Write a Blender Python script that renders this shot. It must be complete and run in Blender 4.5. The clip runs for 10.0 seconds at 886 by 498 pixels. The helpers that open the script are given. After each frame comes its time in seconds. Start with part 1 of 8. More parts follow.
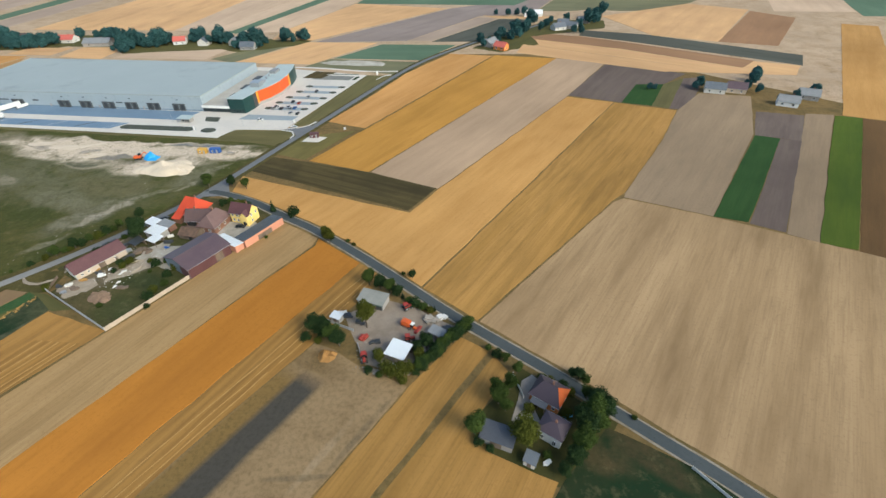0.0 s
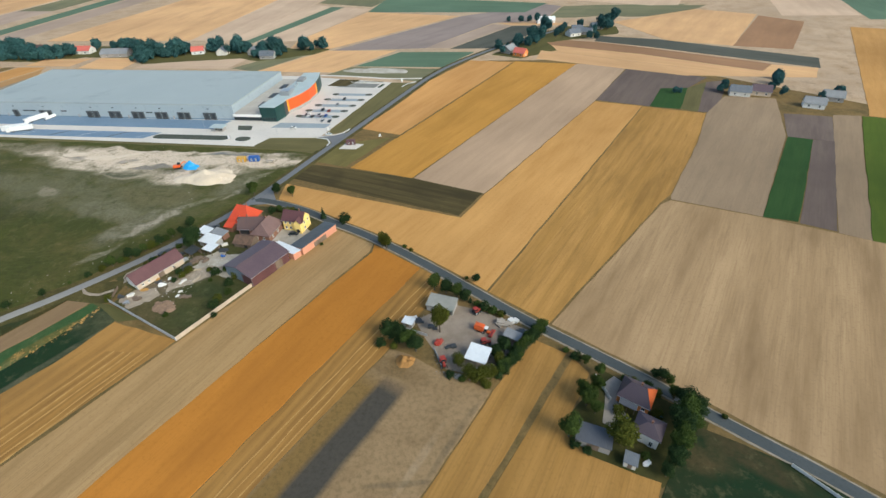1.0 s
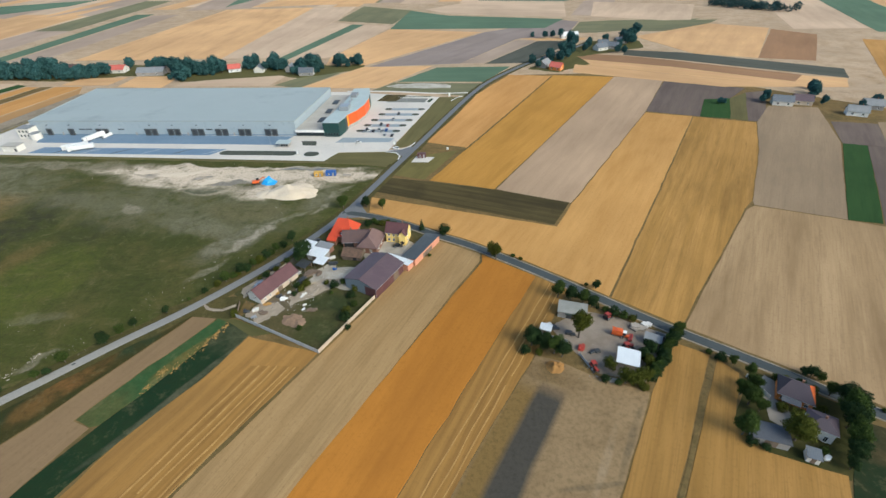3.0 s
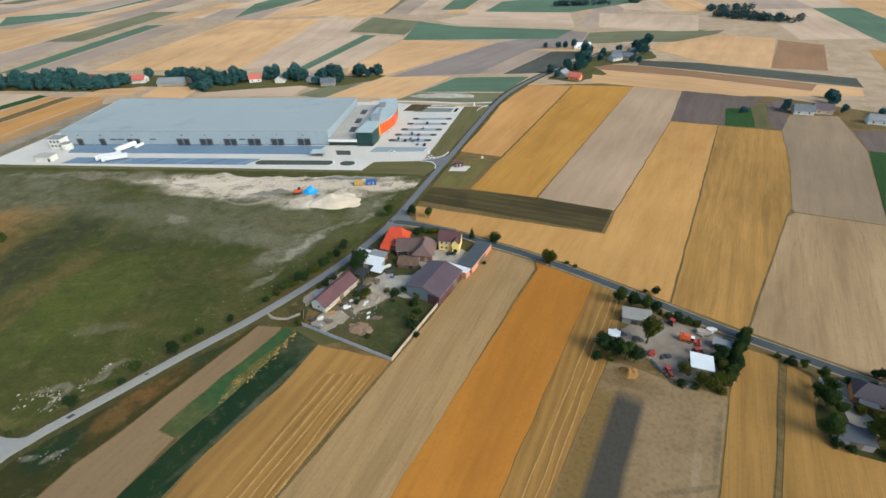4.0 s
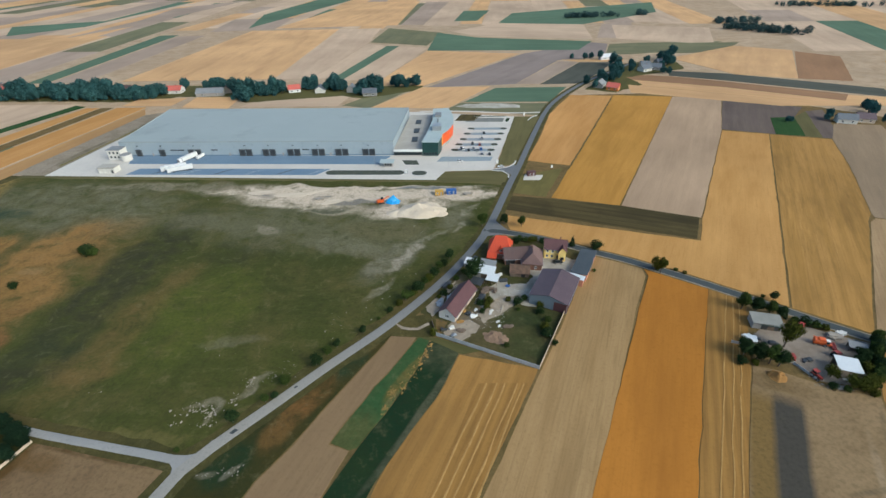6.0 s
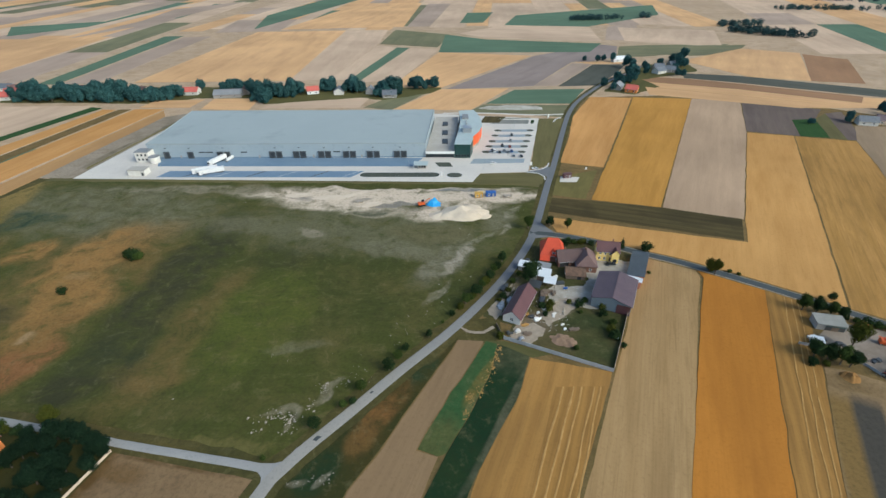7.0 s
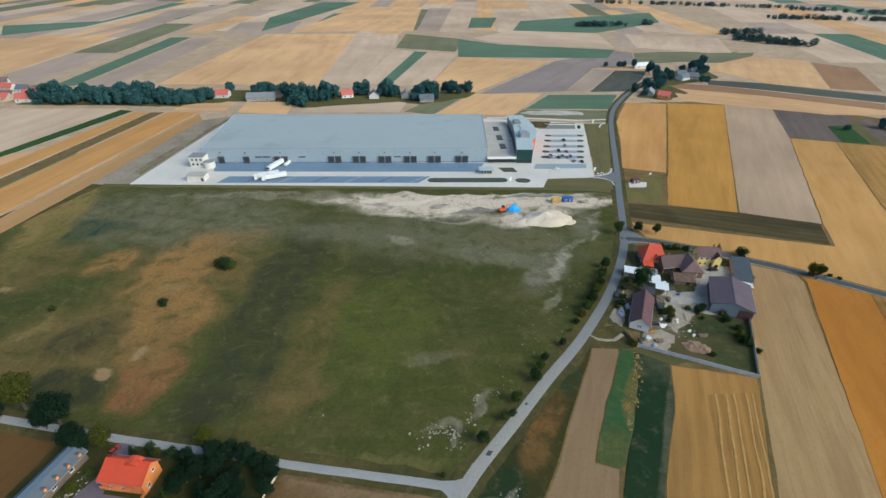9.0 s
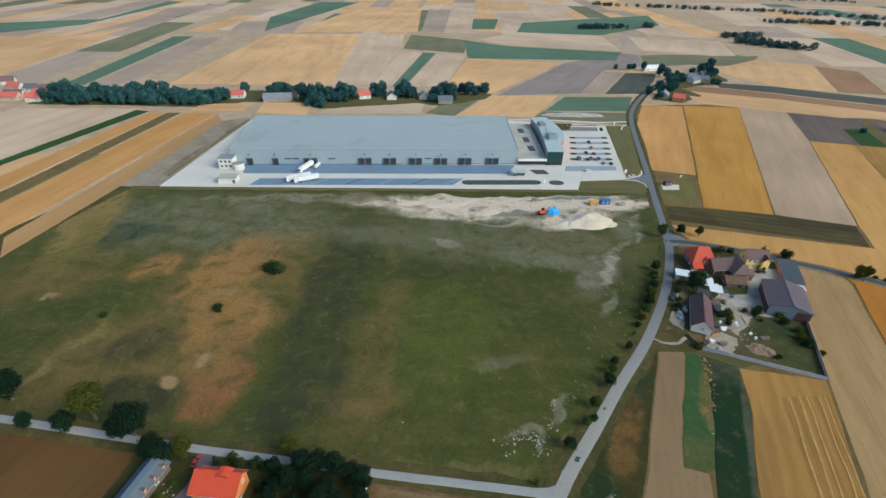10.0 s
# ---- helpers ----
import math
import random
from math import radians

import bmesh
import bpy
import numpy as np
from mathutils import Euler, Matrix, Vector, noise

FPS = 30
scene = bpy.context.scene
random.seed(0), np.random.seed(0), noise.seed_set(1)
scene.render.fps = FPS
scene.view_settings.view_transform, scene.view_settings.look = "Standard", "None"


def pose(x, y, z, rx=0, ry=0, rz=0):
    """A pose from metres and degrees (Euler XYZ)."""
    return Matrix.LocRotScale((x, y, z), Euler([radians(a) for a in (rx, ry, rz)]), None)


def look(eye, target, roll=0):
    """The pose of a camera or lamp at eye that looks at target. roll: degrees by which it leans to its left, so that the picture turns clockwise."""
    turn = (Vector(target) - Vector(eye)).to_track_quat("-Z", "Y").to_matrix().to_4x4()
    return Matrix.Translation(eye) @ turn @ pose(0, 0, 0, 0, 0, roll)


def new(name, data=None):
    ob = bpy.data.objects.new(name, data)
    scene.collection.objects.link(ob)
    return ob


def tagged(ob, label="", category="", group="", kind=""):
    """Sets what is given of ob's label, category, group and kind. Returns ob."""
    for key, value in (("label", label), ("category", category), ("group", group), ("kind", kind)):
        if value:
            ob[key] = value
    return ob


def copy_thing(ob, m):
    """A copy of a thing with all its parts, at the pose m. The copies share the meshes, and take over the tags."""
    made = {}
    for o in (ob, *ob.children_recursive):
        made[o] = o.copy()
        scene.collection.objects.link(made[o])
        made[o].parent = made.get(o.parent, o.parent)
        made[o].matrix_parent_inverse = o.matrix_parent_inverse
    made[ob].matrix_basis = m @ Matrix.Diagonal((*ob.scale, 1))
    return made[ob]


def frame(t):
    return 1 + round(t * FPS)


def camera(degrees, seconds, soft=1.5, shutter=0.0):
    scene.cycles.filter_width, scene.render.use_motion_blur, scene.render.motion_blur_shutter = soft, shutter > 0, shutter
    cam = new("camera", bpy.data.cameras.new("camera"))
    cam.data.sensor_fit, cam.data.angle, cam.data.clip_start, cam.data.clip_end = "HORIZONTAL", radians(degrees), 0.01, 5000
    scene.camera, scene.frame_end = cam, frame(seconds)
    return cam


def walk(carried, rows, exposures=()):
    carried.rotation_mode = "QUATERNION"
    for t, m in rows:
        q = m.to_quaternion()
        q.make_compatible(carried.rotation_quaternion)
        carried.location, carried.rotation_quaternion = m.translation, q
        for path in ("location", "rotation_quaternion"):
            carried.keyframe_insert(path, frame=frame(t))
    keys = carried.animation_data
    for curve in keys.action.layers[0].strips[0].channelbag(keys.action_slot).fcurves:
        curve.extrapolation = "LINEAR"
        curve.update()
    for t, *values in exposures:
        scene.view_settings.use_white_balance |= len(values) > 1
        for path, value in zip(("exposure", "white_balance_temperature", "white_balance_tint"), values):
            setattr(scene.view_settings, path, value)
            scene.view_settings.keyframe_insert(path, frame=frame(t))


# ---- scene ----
cam = camera(87.3, 10.0)
PATH = [
    (0, (1.901, 3.361, 114.834), (1.69, 4.929, 113.61), -1.0),
    (0.5, (-10.643, 1.496, 114.865), (-10.842, 3.073, 113.652), -1.2),
    (1, (-23.421, -0.328, 114.9), (-23.611, 1.259, 113.698), -1.4),
    (1.5, (-35.988, -2.204, 115.006), (-36.164, -0.607, 113.815), -1.4),
    (2, (-48.4, -4.242, 115.255), (-48.566, -2.635, 114.076), -1.5),
    (2.5, (-60.74, -6.16, 115.657), (-60.891, -4.544, 114.488), -1.5),
    (4, (-98.952, -11.307, 117.836), (-99.066, -9.659, 116.708), -1.3),
    (4.5, (-111.973, -12.485, 118.211), (-112.069, -10.828, 117.096), -1.0),
    (5, (-125.197, -13.351, 118.566), (-125.283, -11.688, 117.458), -1.0),
    (5.5, (-138.524, -13.973, 118.914), (-138.595, -12.305, 117.811), -0.9),
    (6, (-152.148, -14.29, 119.174), (-152.205, -12.619, 118.077), -0.8),
    (7.5, (-192.918, -12.894, 119.33), (-192.921, -11.216, 118.241), -0.1),
    (8, (-206.642, -12.054, 119.22), (-206.624, -10.373, 118.136), 0.2),
    (8.5, (-220.226, -10.937, 119.016), (-220.183, -9.256, 117.933), 0.5),
    (9, (-233.994, -9.778, 118.797), (-233.931, -8.095, 117.718), 0.8),
    (9.5, (-247.59, -8.436, 118.643), (-247.502, -6.753, 117.566), 1.2),
    (10, (-261.198, -6.884, 118.54), (-261.09, -5.201, 117.464), 1.5),
]
walk(cam, [(t, look(eye, target, roll)) for t, eye, target, roll in PATH], [(0, 0.45, 6040, 1), (2.5, 0.42, 5950, 1), (4, 0.37, 5880, 0), (6, 0.19, 5770, 0), (7.5, 0.26, 5720, 0), (8.5, 0.23, 5670, 0), (10, 0.18, 5630, -1)])

# ---- light ----
SUN_AZ, SUN_EL = 122.0, 36.0
world = bpy.data.worlds.new("sky")
scene.world = world
world.use_nodes = True
_wn = world.node_tree.nodes
_sky = _wn.new("ShaderNodeTexSky")
_sky.sky_type = 'NISHITA'
_sky.sun_disc = False
_sky.sun_elevation = radians(SUN_EL)
_sky.sun_rotation = radians(SUN_AZ)
_sky.air_density, _sky.dust_density, _sky.ozone_density = 1.0, 2.5, 1.0
_wn["Background"].inputs["Strength"].default_value = 0.15
world.node_tree.links.new(_sky.outputs[0], _wn["Background"].inputs["Color"])
_sun = bpy.data.lights.new("sun", 'SUN')
_sun.energy, _sun.angle, _sun.color = 1.9, radians(32.0), (1.0, 0.90, 0.76)
_az, _el = radians(SUN_AZ), radians(SUN_EL)
_dir = Vector((math.sin(_az) * math.cos(_el), math.cos(_az) * math.cos(_el), math.sin(_el)))
new("sun", _sun).matrix_world = look(_dir * 500, (0, 0, 0))

# ---- materials ----
def nodes_of(name):
    m = bpy.data.materials.new(name)
    m.use_nodes = True
    return m, m.node_tree.nodes, m.node_tree.links, m.node_tree.nodes["Principled BSDF"]


def rgb(c):
    return (c[0], c[1], c[2], 1.0)


def ramp2(N, L, fac, lo, hi):
    """Stretch a 0..1 value between lo and hi."""
    r = N.new("ShaderNodeMapRange")
    r.inputs["From Min"].default_value, r.inputs["From Max"].default_value = lo, hi
    L.new(fac, r.inputs["Value"])
    return r.outputs["Result"]


def mix(N, L, fac, a, b, mode='MIX'):
    n = N.new("ShaderNodeMix")
    n.data_type, n.blend_type = 'RGBA', mode
    for sock, v in ((n.inputs["Factor"], fac), (n.inputs["A"], a), (n.inputs["B"], b)):
        if isinstance(v, (int, float)):
            sock.default_value = v
        elif isinstance(v, (tuple, list)):
            sock.default_value = rgb(v)
        else:
            L.new(v, sock)
    return n.outputs["Result"]


def noise_of(N, L, vec, scale, detail=3.0, rough=0.6):
    n = N.new("ShaderNodeTexNoise")
    n.inputs["Scale"].default_value, n.inputs["Detail"].default_value, n.inputs["Roughness"].default_value = scale, detail, rough
    L.new(vec, n.inputs["Vector"])
    return n.outputs["Fac"]


def bumped(N, L, P, h, strength, dist):
    b = N.new("ShaderNodeBump")
    b.inputs["Strength"].default_value, b.inputs["Distance"].default_value = strength, dist
    L.new(h, b.inputs["Height"])
    L.new(b.outputs["Normal"], P.inputs["Normal"])


def tint_random(N, L, col, amount):
    """Vary the lightness from object to object."""
    o = N.new("ShaderNodeObjectInfo")
    r = N.new("ShaderNodeMapRange")
    r.inputs["To Min"].default_value, r.inputs["To Max"].default_value = 1 - amount, 1 + amount
    L.new(o.outputs["Random"], r.inputs["Value"])
    hsv = N.new("ShaderNodeHueSaturation")
    L.new(col, hsv.inputs["Color"])
    L.new(r.outputs["Result"], hsv.inputs["Value"])
    return hsv.outputs["Color"]


def surface(name, c1, c2, rough=0.8, metal=0.0, big=0.15, fine=3.0, bump=0.3, dist=0.05, rand=0.0, spec=0.5, ribs=None, cover=0.5):
    """A plain weathered surface: two scales of variation and, where asked, raised ribs (axis, period)."""
    m, N, L, P = nodes_of(name)
    tc = N.new("ShaderNodeTexCoord").outputs["Object"]
    a = ramp2(N, L, noise_of(N, L, tc, big, 4), 0.35, 0.65)
    b = noise_of(N, L, tc, fine, 4)
    col = mix(N, L, a, c1, c2)
    dark = tuple(0.72 * v for v in c1)
    col = mix(N, L, ramp2(N, L, b, 0.55, 0.85), col, dark)
    h = b
    if ribs:
        w = N.new("ShaderNodeTexWave")
        w.wave_type, w.bands_direction, w.wave_profile = 'BANDS', ribs[0], 'SIN'
        w.inputs["Scale"].default_value = 0.314 / ribs[1]
        L.new(tc, w.inputs["Vector"])
        h = w.outputs["Fac"]
        col = mix(N, L, ramp2(N, L, h, 0.75, 1.0), col, tuple(0.8 * v for v in c1))
    if rand:
        col = tint_random(N, L, col, rand)
    L.new(col, P.inputs["Base Color"])
    P.inputs["Roughness"].default_value, P.inputs["Metallic"].default_value = rough, metal
    P.inputs["Specular IOR Level"].default_value = spec
    bumped(N, L, P, h, bump, dist)
    return m


def crop(name, c1, c2, c3, across=0.22, amount=1.0, fine=1.6, rand=0.06, bump=0.35, blotch=0.02, swath=None):
    """A field: bands along the rows (u along, v across, in metres), blotches and a fine grain."""
    m, N, L, P = nodes_of(name)
    uv = N.new("ShaderNodeUVMap").outputs["UV"]
    def stretched(su, sv):
        k = N.new("ShaderNodeMapping")
        k.inputs["Scale"].default_value = (su, sv, 1)
        L.new(uv, k.inputs["Vector"])
        return k.outputs["Vector"]
    band = noise_of(N, L, stretched(0.008, across), 1.0, 3, 0.55)
    row = noise_of(N, L, stretched(0.05, fine), 1.0, 2, 0.6)
    geo = N.new("ShaderNodeNewGeometry").outputs["Position"]
    blot = noise_of(N, L, geo, blotch, 4, 0.6)
    grain = noise_of(N, L, geo, 0.9, 4, 0.7)
    col = mix(N, L, ramp2(N, L, band, 0.5 - 0.22 / amount, 0.5 + 0.22 / amount), c1, c2)
    r = ramp2(N, L, row, 0.46, 0.72)
    k = N.new("ShaderNodeMath")
    k.operation = 'MULTIPLY'
    k.inputs[1].default_value = 0.36 * min(1.0, amount)
    L.new(r, k.inputs[0])
    col = mix(N, L, k.outputs[0], col, c3)
    col = mix(N, L, ramp2(N, L, blot, 0.5, 0.75), col, mix(N, L, 0.55, c1, c3))
    col = mix(N, L, ramp2(N, L, grain, 0.52, 0.95), col, tuple(0.72 * v for v in c2))
    col = tint_random(N, L, col, rand)
    wide = noise_of(N, L, geo, 0.0075, 3, 0.55)
    patch = noise_of(N, L, stretched(0.012, 0.07), 1.0, 4, 0.65)
    col = mix(N, L, ramp2(N, L, patch, 0.5, 0.72), col, mix(N, L, 0.85, col, c3))
    thin = noise_of(N, L, stretched(0.03, 0.4), 1.0, 5, 0.7)
    col = mix(N, L, ramp2(N, L, thin, 0.52, 0.72), col, mix(N, L, 0.45 * min(1.3, amount), col, c3))
    col = mix(N, L, ramp2(N, L, patch, 0.46, 0.22), col, mix(N, L, 0.5, col, tuple(1.18 * v for v in c1)))
    if swath:
        # mown swaths: bands of one period across the rows, drifting a little and broken here and there
        sep = N.new("ShaderNodeSeparateXYZ")
        L.new(uv, sep.inputs[0])
        drift = N.new("ShaderNodeMath")
        drift.operation = 'MULTIPLY_ADD'
        drift.inputs[1].default_value = swath[0] * 1.3
        L.new(noise_of(N, L, stretched(0.012, 0.05), 1.0, 2, 0.5), drift.inputs[0])
        L.new(sep.outputs["Y"], drift.inputs[2])
        turn = N.new("ShaderNodeMath")
        turn.operation = 'MULTIPLY'
        turn.inputs[1].default_value = 2 * math.pi / swath[0]
        L.new(drift.outputs[0], turn.inputs[0])
        wave = N.new("ShaderNodeMath")
        wave.operation = 'SINE'
        L.new(turn.outputs[0], wave.inputs[0])
        worn = N.new("ShaderNodeMath")
        worn.operation, worn.use_clamp = 'MULTIPLY', True
        L.new(ramp2(N, L, wave.outputs[0], 0.1, 0.9), worn.inputs[0])
        L.new(ramp2(N, L, noise_of(N, L, stretched(0.03, 0.12), 1.0, 3, 0.6), 0.3, 0.62), worn.inputs[1])
        col = mix(N, L, worn.outputs[0], col, mix(N, L, swath[1], col, c3))
        pale = N.new("ShaderNodeMath")
        pale.operation, pale.use_clamp = 'MULTIPLY', True
        L.new(ramp2(N, L, wave.outputs[0], -0.45, -0.95), pale.inputs[0])
        pale.inputs[1].default_value = 0.7 * swath[1]
        col = mix(N, L, pale.outputs[0], col, tuple(1.2 * v for v in c1))
    vary = N.new("ShaderNodeMapRange")
    vary.inputs["From Min"].default_value, vary.inputs["From Max"].default_value = 0.3, 0.7
    vary.inputs["To Min"].default_value, vary.inputs["To Max"].default_value = 0.84, 1.14
    L.new(wide, vary.inputs["Value"])
    hv = N.new("ShaderNodeHueSaturation")
    L.new(vary.outputs["Result"], hv.inputs["Value"])
    L.new(col, hv.inputs["Color"])
    L.new(hv.outputs["Color"], P.inputs["Base Color"])
    P.inputs["Roughness"].default_value = 0.95
    P.inputs["Specular IOR Level"].default_value = 0.1
    bumped(N, L, P, grain, bump, 0.25)
    return m


def leaves(name, c1, c2):
    m, N, L, P = nodes_of(name)
    g = N.new("ShaderNodeNewGeometry")
    col = mix(N, L, g.outputs["Random Per Island"], c1, c2)
    col = tint_random(N, L, col, 0.18)
    L.new(col, P.inputs["Base Color"])
    P.inputs["Roughness"].default_value = 0.9
    P.inputs["Specular IOR Level"].default_value = 0.06
    return m


def patchwork(name, base1, base2, base3, spots, bump=0.8, warp_by=26.0, mottle=1.0, bands=()):
    """Rough grassland with soft-edged patches: (x, y, half length, half width, turn, colour, how much)."""
    m, N, L, P = nodes_of(name)
    geo = N.new("ShaderNodeNewGeometry").outputs["Position"]
    big = noise_of(N, L, geo, 0.012, 5, 0.6)
    mid = noise_of(N, L, geo, 0.06, 5, 0.65)
    grain = noise_of(N, L, geo, 0.8, 4, 0.7)
    warp = N.new("ShaderNodeTexNoise")
    warp.inputs["Scale"].default_value, warp.inputs["Detail"].default_value = 0.05, 4
    L.new(geo, warp.inputs["Vector"])
    off = N.new("ShaderNodeVectorMath")
    off.operation = 'MULTIPLY_ADD'
    off.inputs[1].default_value = (warp_by, warp_by, 0)
    L.new(warp.outputs["Color"], off.inputs[0])
    L.new(geo, off.inputs[2])
    col = mix(N, L, ramp2(N, L, big, 0.4, 0.6), base1, base2)
    col = mix(N, L, ramp2(N, L, mid, 0.45, 0.68), col, base3)
    st = N.new("ShaderNodeMapping")
    st.inputs["Rotation"].default_value = (0, 0, radians(-64))
    st.inputs["Scale"].default_value = (0.012, 0.16, 1)
    L.new(geo, st.inputs["Vector"])
    streak = noise_of(N, L, st.outputs["Vector"], 1.0, 4, 0.65)
    col = mix(N, L, ramp2(N, L, streak, 0.52, 0.78), col, mix(N, L, 0.6, col, base3))
    mott = noise_of(N, L, off.outputs[0], 0.2, 6, 0.75)
    broken = ramp2(N, L, noise_of(N, L, off.outputs[0], 0.11, 5, 0.7), 0.3, 0.62)
    for x, y, a, b, turn, c, much in spots:
        k = N.new("ShaderNodeMapping")
        k.vector_type = 'TEXTURE'
        k.inputs["Location"].default_value = (x + warp_by / 2, y + warp_by / 2, 0)
        k.inputs["Rotation"].default_value = (0, 0, radians(turn))
        k.inputs["Scale"].default_value = (a, b, 1000)
        L.new(off.outputs[0], k.inputs["Vector"])
        d = N.new("ShaderNodeVectorMath")
        d.operation = 'LENGTH'
        L.new(k.outputs[0], d.inputs[0])
        f = N.new("ShaderNodeMapRange")
        f.interpolation_type = 'SMOOTHSTEP'
        f.inputs["From Min"].default_value, f.inputs["From Max"].default_value = 1.25, 0.55
        f.inputs["To Max"].default_value = much * 1.5
        L.new(d.outputs["Value"], f.inputs["Value"])
        g = N.new("ShaderNodeMath")
        g.operation, g.use_clamp = 'MULTIPLY', True
        L.new(f.outputs[0], g.inputs[0])
        L.new(broken, g.inputs[1])
        col = mix(N, L, g.outputs[0], col, c)
    for x, y, a, b, turn, c in bands:
        k = N.new("ShaderNodeMapping")
        k.vector_type = 'TEXTURE'
        k.inputs["Location"].default_value = (x + warp_by / 2, y + warp_by / 2, 0)
        k.inputs["Rotation"].default_value = (0, 0, radians(turn))
        k.inputs["Scale"].default_value = (a, b, 1000)
        L.new(off.outputs[0], k.inputs["Vector"])
        v = N.new("ShaderNodeVectorMath")
        v.operation = 'ABSOLUTE'
        L.new(k.outputs[0], v.inputs[0])
        xyz = N.new("ShaderNodeSeparateXYZ")
        L.new(v.outputs[0], xyz.inputs[0])
        g = N.new("ShaderNodeMath")
        g.operation, g.use_clamp = 'MULTIPLY', True
        L.new(ramp2(N, L, xyz.outputs["X"], 1.02, 0.96), g.inputs[0])
        L.new(ramp2(N, L, xyz.outputs["Y"], 1.2, 0.75), g.inputs[1])
        col = mix(N, L, g.outputs[0], col, c)
    col = mix(N, L, ramp2(N, L, mott, 0.48, 0.24), col, mix(N, L, 0.45 * mottle, col, (0.02, 0.022, 0.012)))
    col = mix(N, L, ramp2(N, L, mott, 0.54, 0.76), col, mix(N, L, 0.3 * mottle, col, (0.29, 0.23, 0.115)))
    col = mix(N, L, ramp2(N, L, grain, 0.45, 0.85), col, mix(N, L, 0.5, col, (0.02, 0.025, 0.01)))
    L.new(col, P.inputs["Base Color"])
    P.inputs["Roughness"].default_value = 0.95
    P.inputs["Specular IOR Level"].default_value = 0.1
    bumped(N, L, P, grain, bump, 0.3)
    return m


def glass(name, c=(0.02, 0.03, 0.035), rough=0.08):
    m, N, L, P = nodes_of(name)
    P.inputs["Base Color"].default_value = rgb(c)
    P.inputs["Roughness"].default_value = rough
    return m


GOLD = crop("ripe_grain_golden", (0.55, 0.302, 0.100), (0.478, 0.254, 0.078), (0.40, 0.205, 0.059), 0.12, 1.1)
WIDESTUB = crop("wide_pale_stubble", (0.385, 0.258, 0.135), (0.312, 0.205, 0.104), (0.222, 0.143, 0.071), 0.14, 1.6, blotch=0.013)
PEACH = crop("ripe_grain_pale_orange", (0.575, 0.305, 0.105), (0.505, 0.258, 0.082), (0.42, 0.208, 0.062), 0.1, 1.1)
OCHRE = crop("ripe_grain_ochre", (0.485, 0.248, 0.056), (0.42, 0.212, 0.043), (0.35, 0.172, 0.034), 0.1, 1.0)
WARMGREY = crop("pale_harrowed_soil", (0.435, 0.302, 0.190), (0.378, 0.26, 0.162), (0.325, 0.222, 0.14), 0.1, 1.0)
GRASSY = crop("rough_green_grass", (0.092, 0.088, 0.030), (0.12, 0.105, 0.038), (0.066, 0.066, 0.025), 0.15, 1.1)
AMBER = crop("ripe_grain_amber", (0.455, 0.188, 0.031), (0.388, 0.157, 0.025), (0.308, 0.123, 0.021), 0.12, 0.8)
STRIPED = crop("striped_stubble", (0.43, 0.235, 0.070), (0.335, 0.182, 0.048), (0.20, 0.113, 0.032), 0.2, 1.5, swath=(5.6, 0.16))
SWATHS = crop("mown_swaths", (0.34, 0.182, 0.050), (0.29, 0.152, 0.040), (0.175, 0.095, 0.029), 0.2, 1.3, swath=(3.1, 0.42))
TANSOIL = crop("bare_tan_soil", (0.245, 0.162, 0.084), (0.21, 0.137, 0.071), (0.17, 0.11, 0.058), 0.12, 0.8)
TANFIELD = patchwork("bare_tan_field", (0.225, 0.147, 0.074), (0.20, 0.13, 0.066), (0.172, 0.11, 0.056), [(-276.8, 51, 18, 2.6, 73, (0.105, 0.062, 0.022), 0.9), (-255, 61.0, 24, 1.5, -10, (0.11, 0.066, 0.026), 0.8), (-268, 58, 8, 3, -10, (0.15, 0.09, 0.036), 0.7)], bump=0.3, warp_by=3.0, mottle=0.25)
REDSOIL = crop("bare_brown_soil", (0.150, 0.078, 0.026), (0.125, 0.064, 0.021), (0.088, 0.048, 0.018), 0.14, 0.9)
STUBBLE = crop("pale_stubble", (0.368, 0.238, 0.106), (0.30, 0.188, 0.08), (0.215, 0.135, 0.058), 0.15, 1.5, blotch=0.03)
GREYFIELD = crop("harrowed_soil", (0.315, 0.225, 0.138), (0.265, 0.188, 0.116), (0.215, 0.155, 0.098), 0.18, 1.0)
PLOUGH = crop("ploughed_soil", (0.135, 0.10, 0.085), (0.17, 0.13, 0.10), (0.10, 0.075, 0.065), 0.2, 0.8)
DARKSOIL = crop("dark_soil", (0.066, 0.050, 0.021), (0.112, 0.086, 0.034), (0.042, 0.035, 0.017), 0.3, 1.5, blotch=0.05)
BROWN = crop("brown_soil", (0.155, 0.088, 0.036), (0.13, 0.074, 0.031), (0.10, 0.06, 0.026), 0.2, 0.9)
GREEN = crop("green_crop", (0.030, 0.070, 0.020), (0.042, 0.084, 0.023), (0.022, 0.050, 0.015), 0.25, 0.9)
DARKGREEN = crop("dark_green_crop", (0.018, 0.038, 0.013), (0.030, 0.048, 0.016), (0.018, 0.028, 0.011), 0.3, 0.9)
LIME = crop("bright_green_crop", (0.070, 0.105, 0.014), (0.09, 0.118, 0.018), (0.048, 0.078, 0.013), 0.3, 0.8)
OLIVE = crop("olive_grass", (0.128, 0.112, 0.046), (0.155, 0.130, 0.055), (0.092, 0.085, 0.034), 0.15, 1.1)
DRYGRASS = crop("dry_olive_grass", (0.150, 0.125, 0.042), (0.185, 0.15, 0.052), (0.105, 0.092, 0.032), 0.1, 1.1, blotch=0.06)
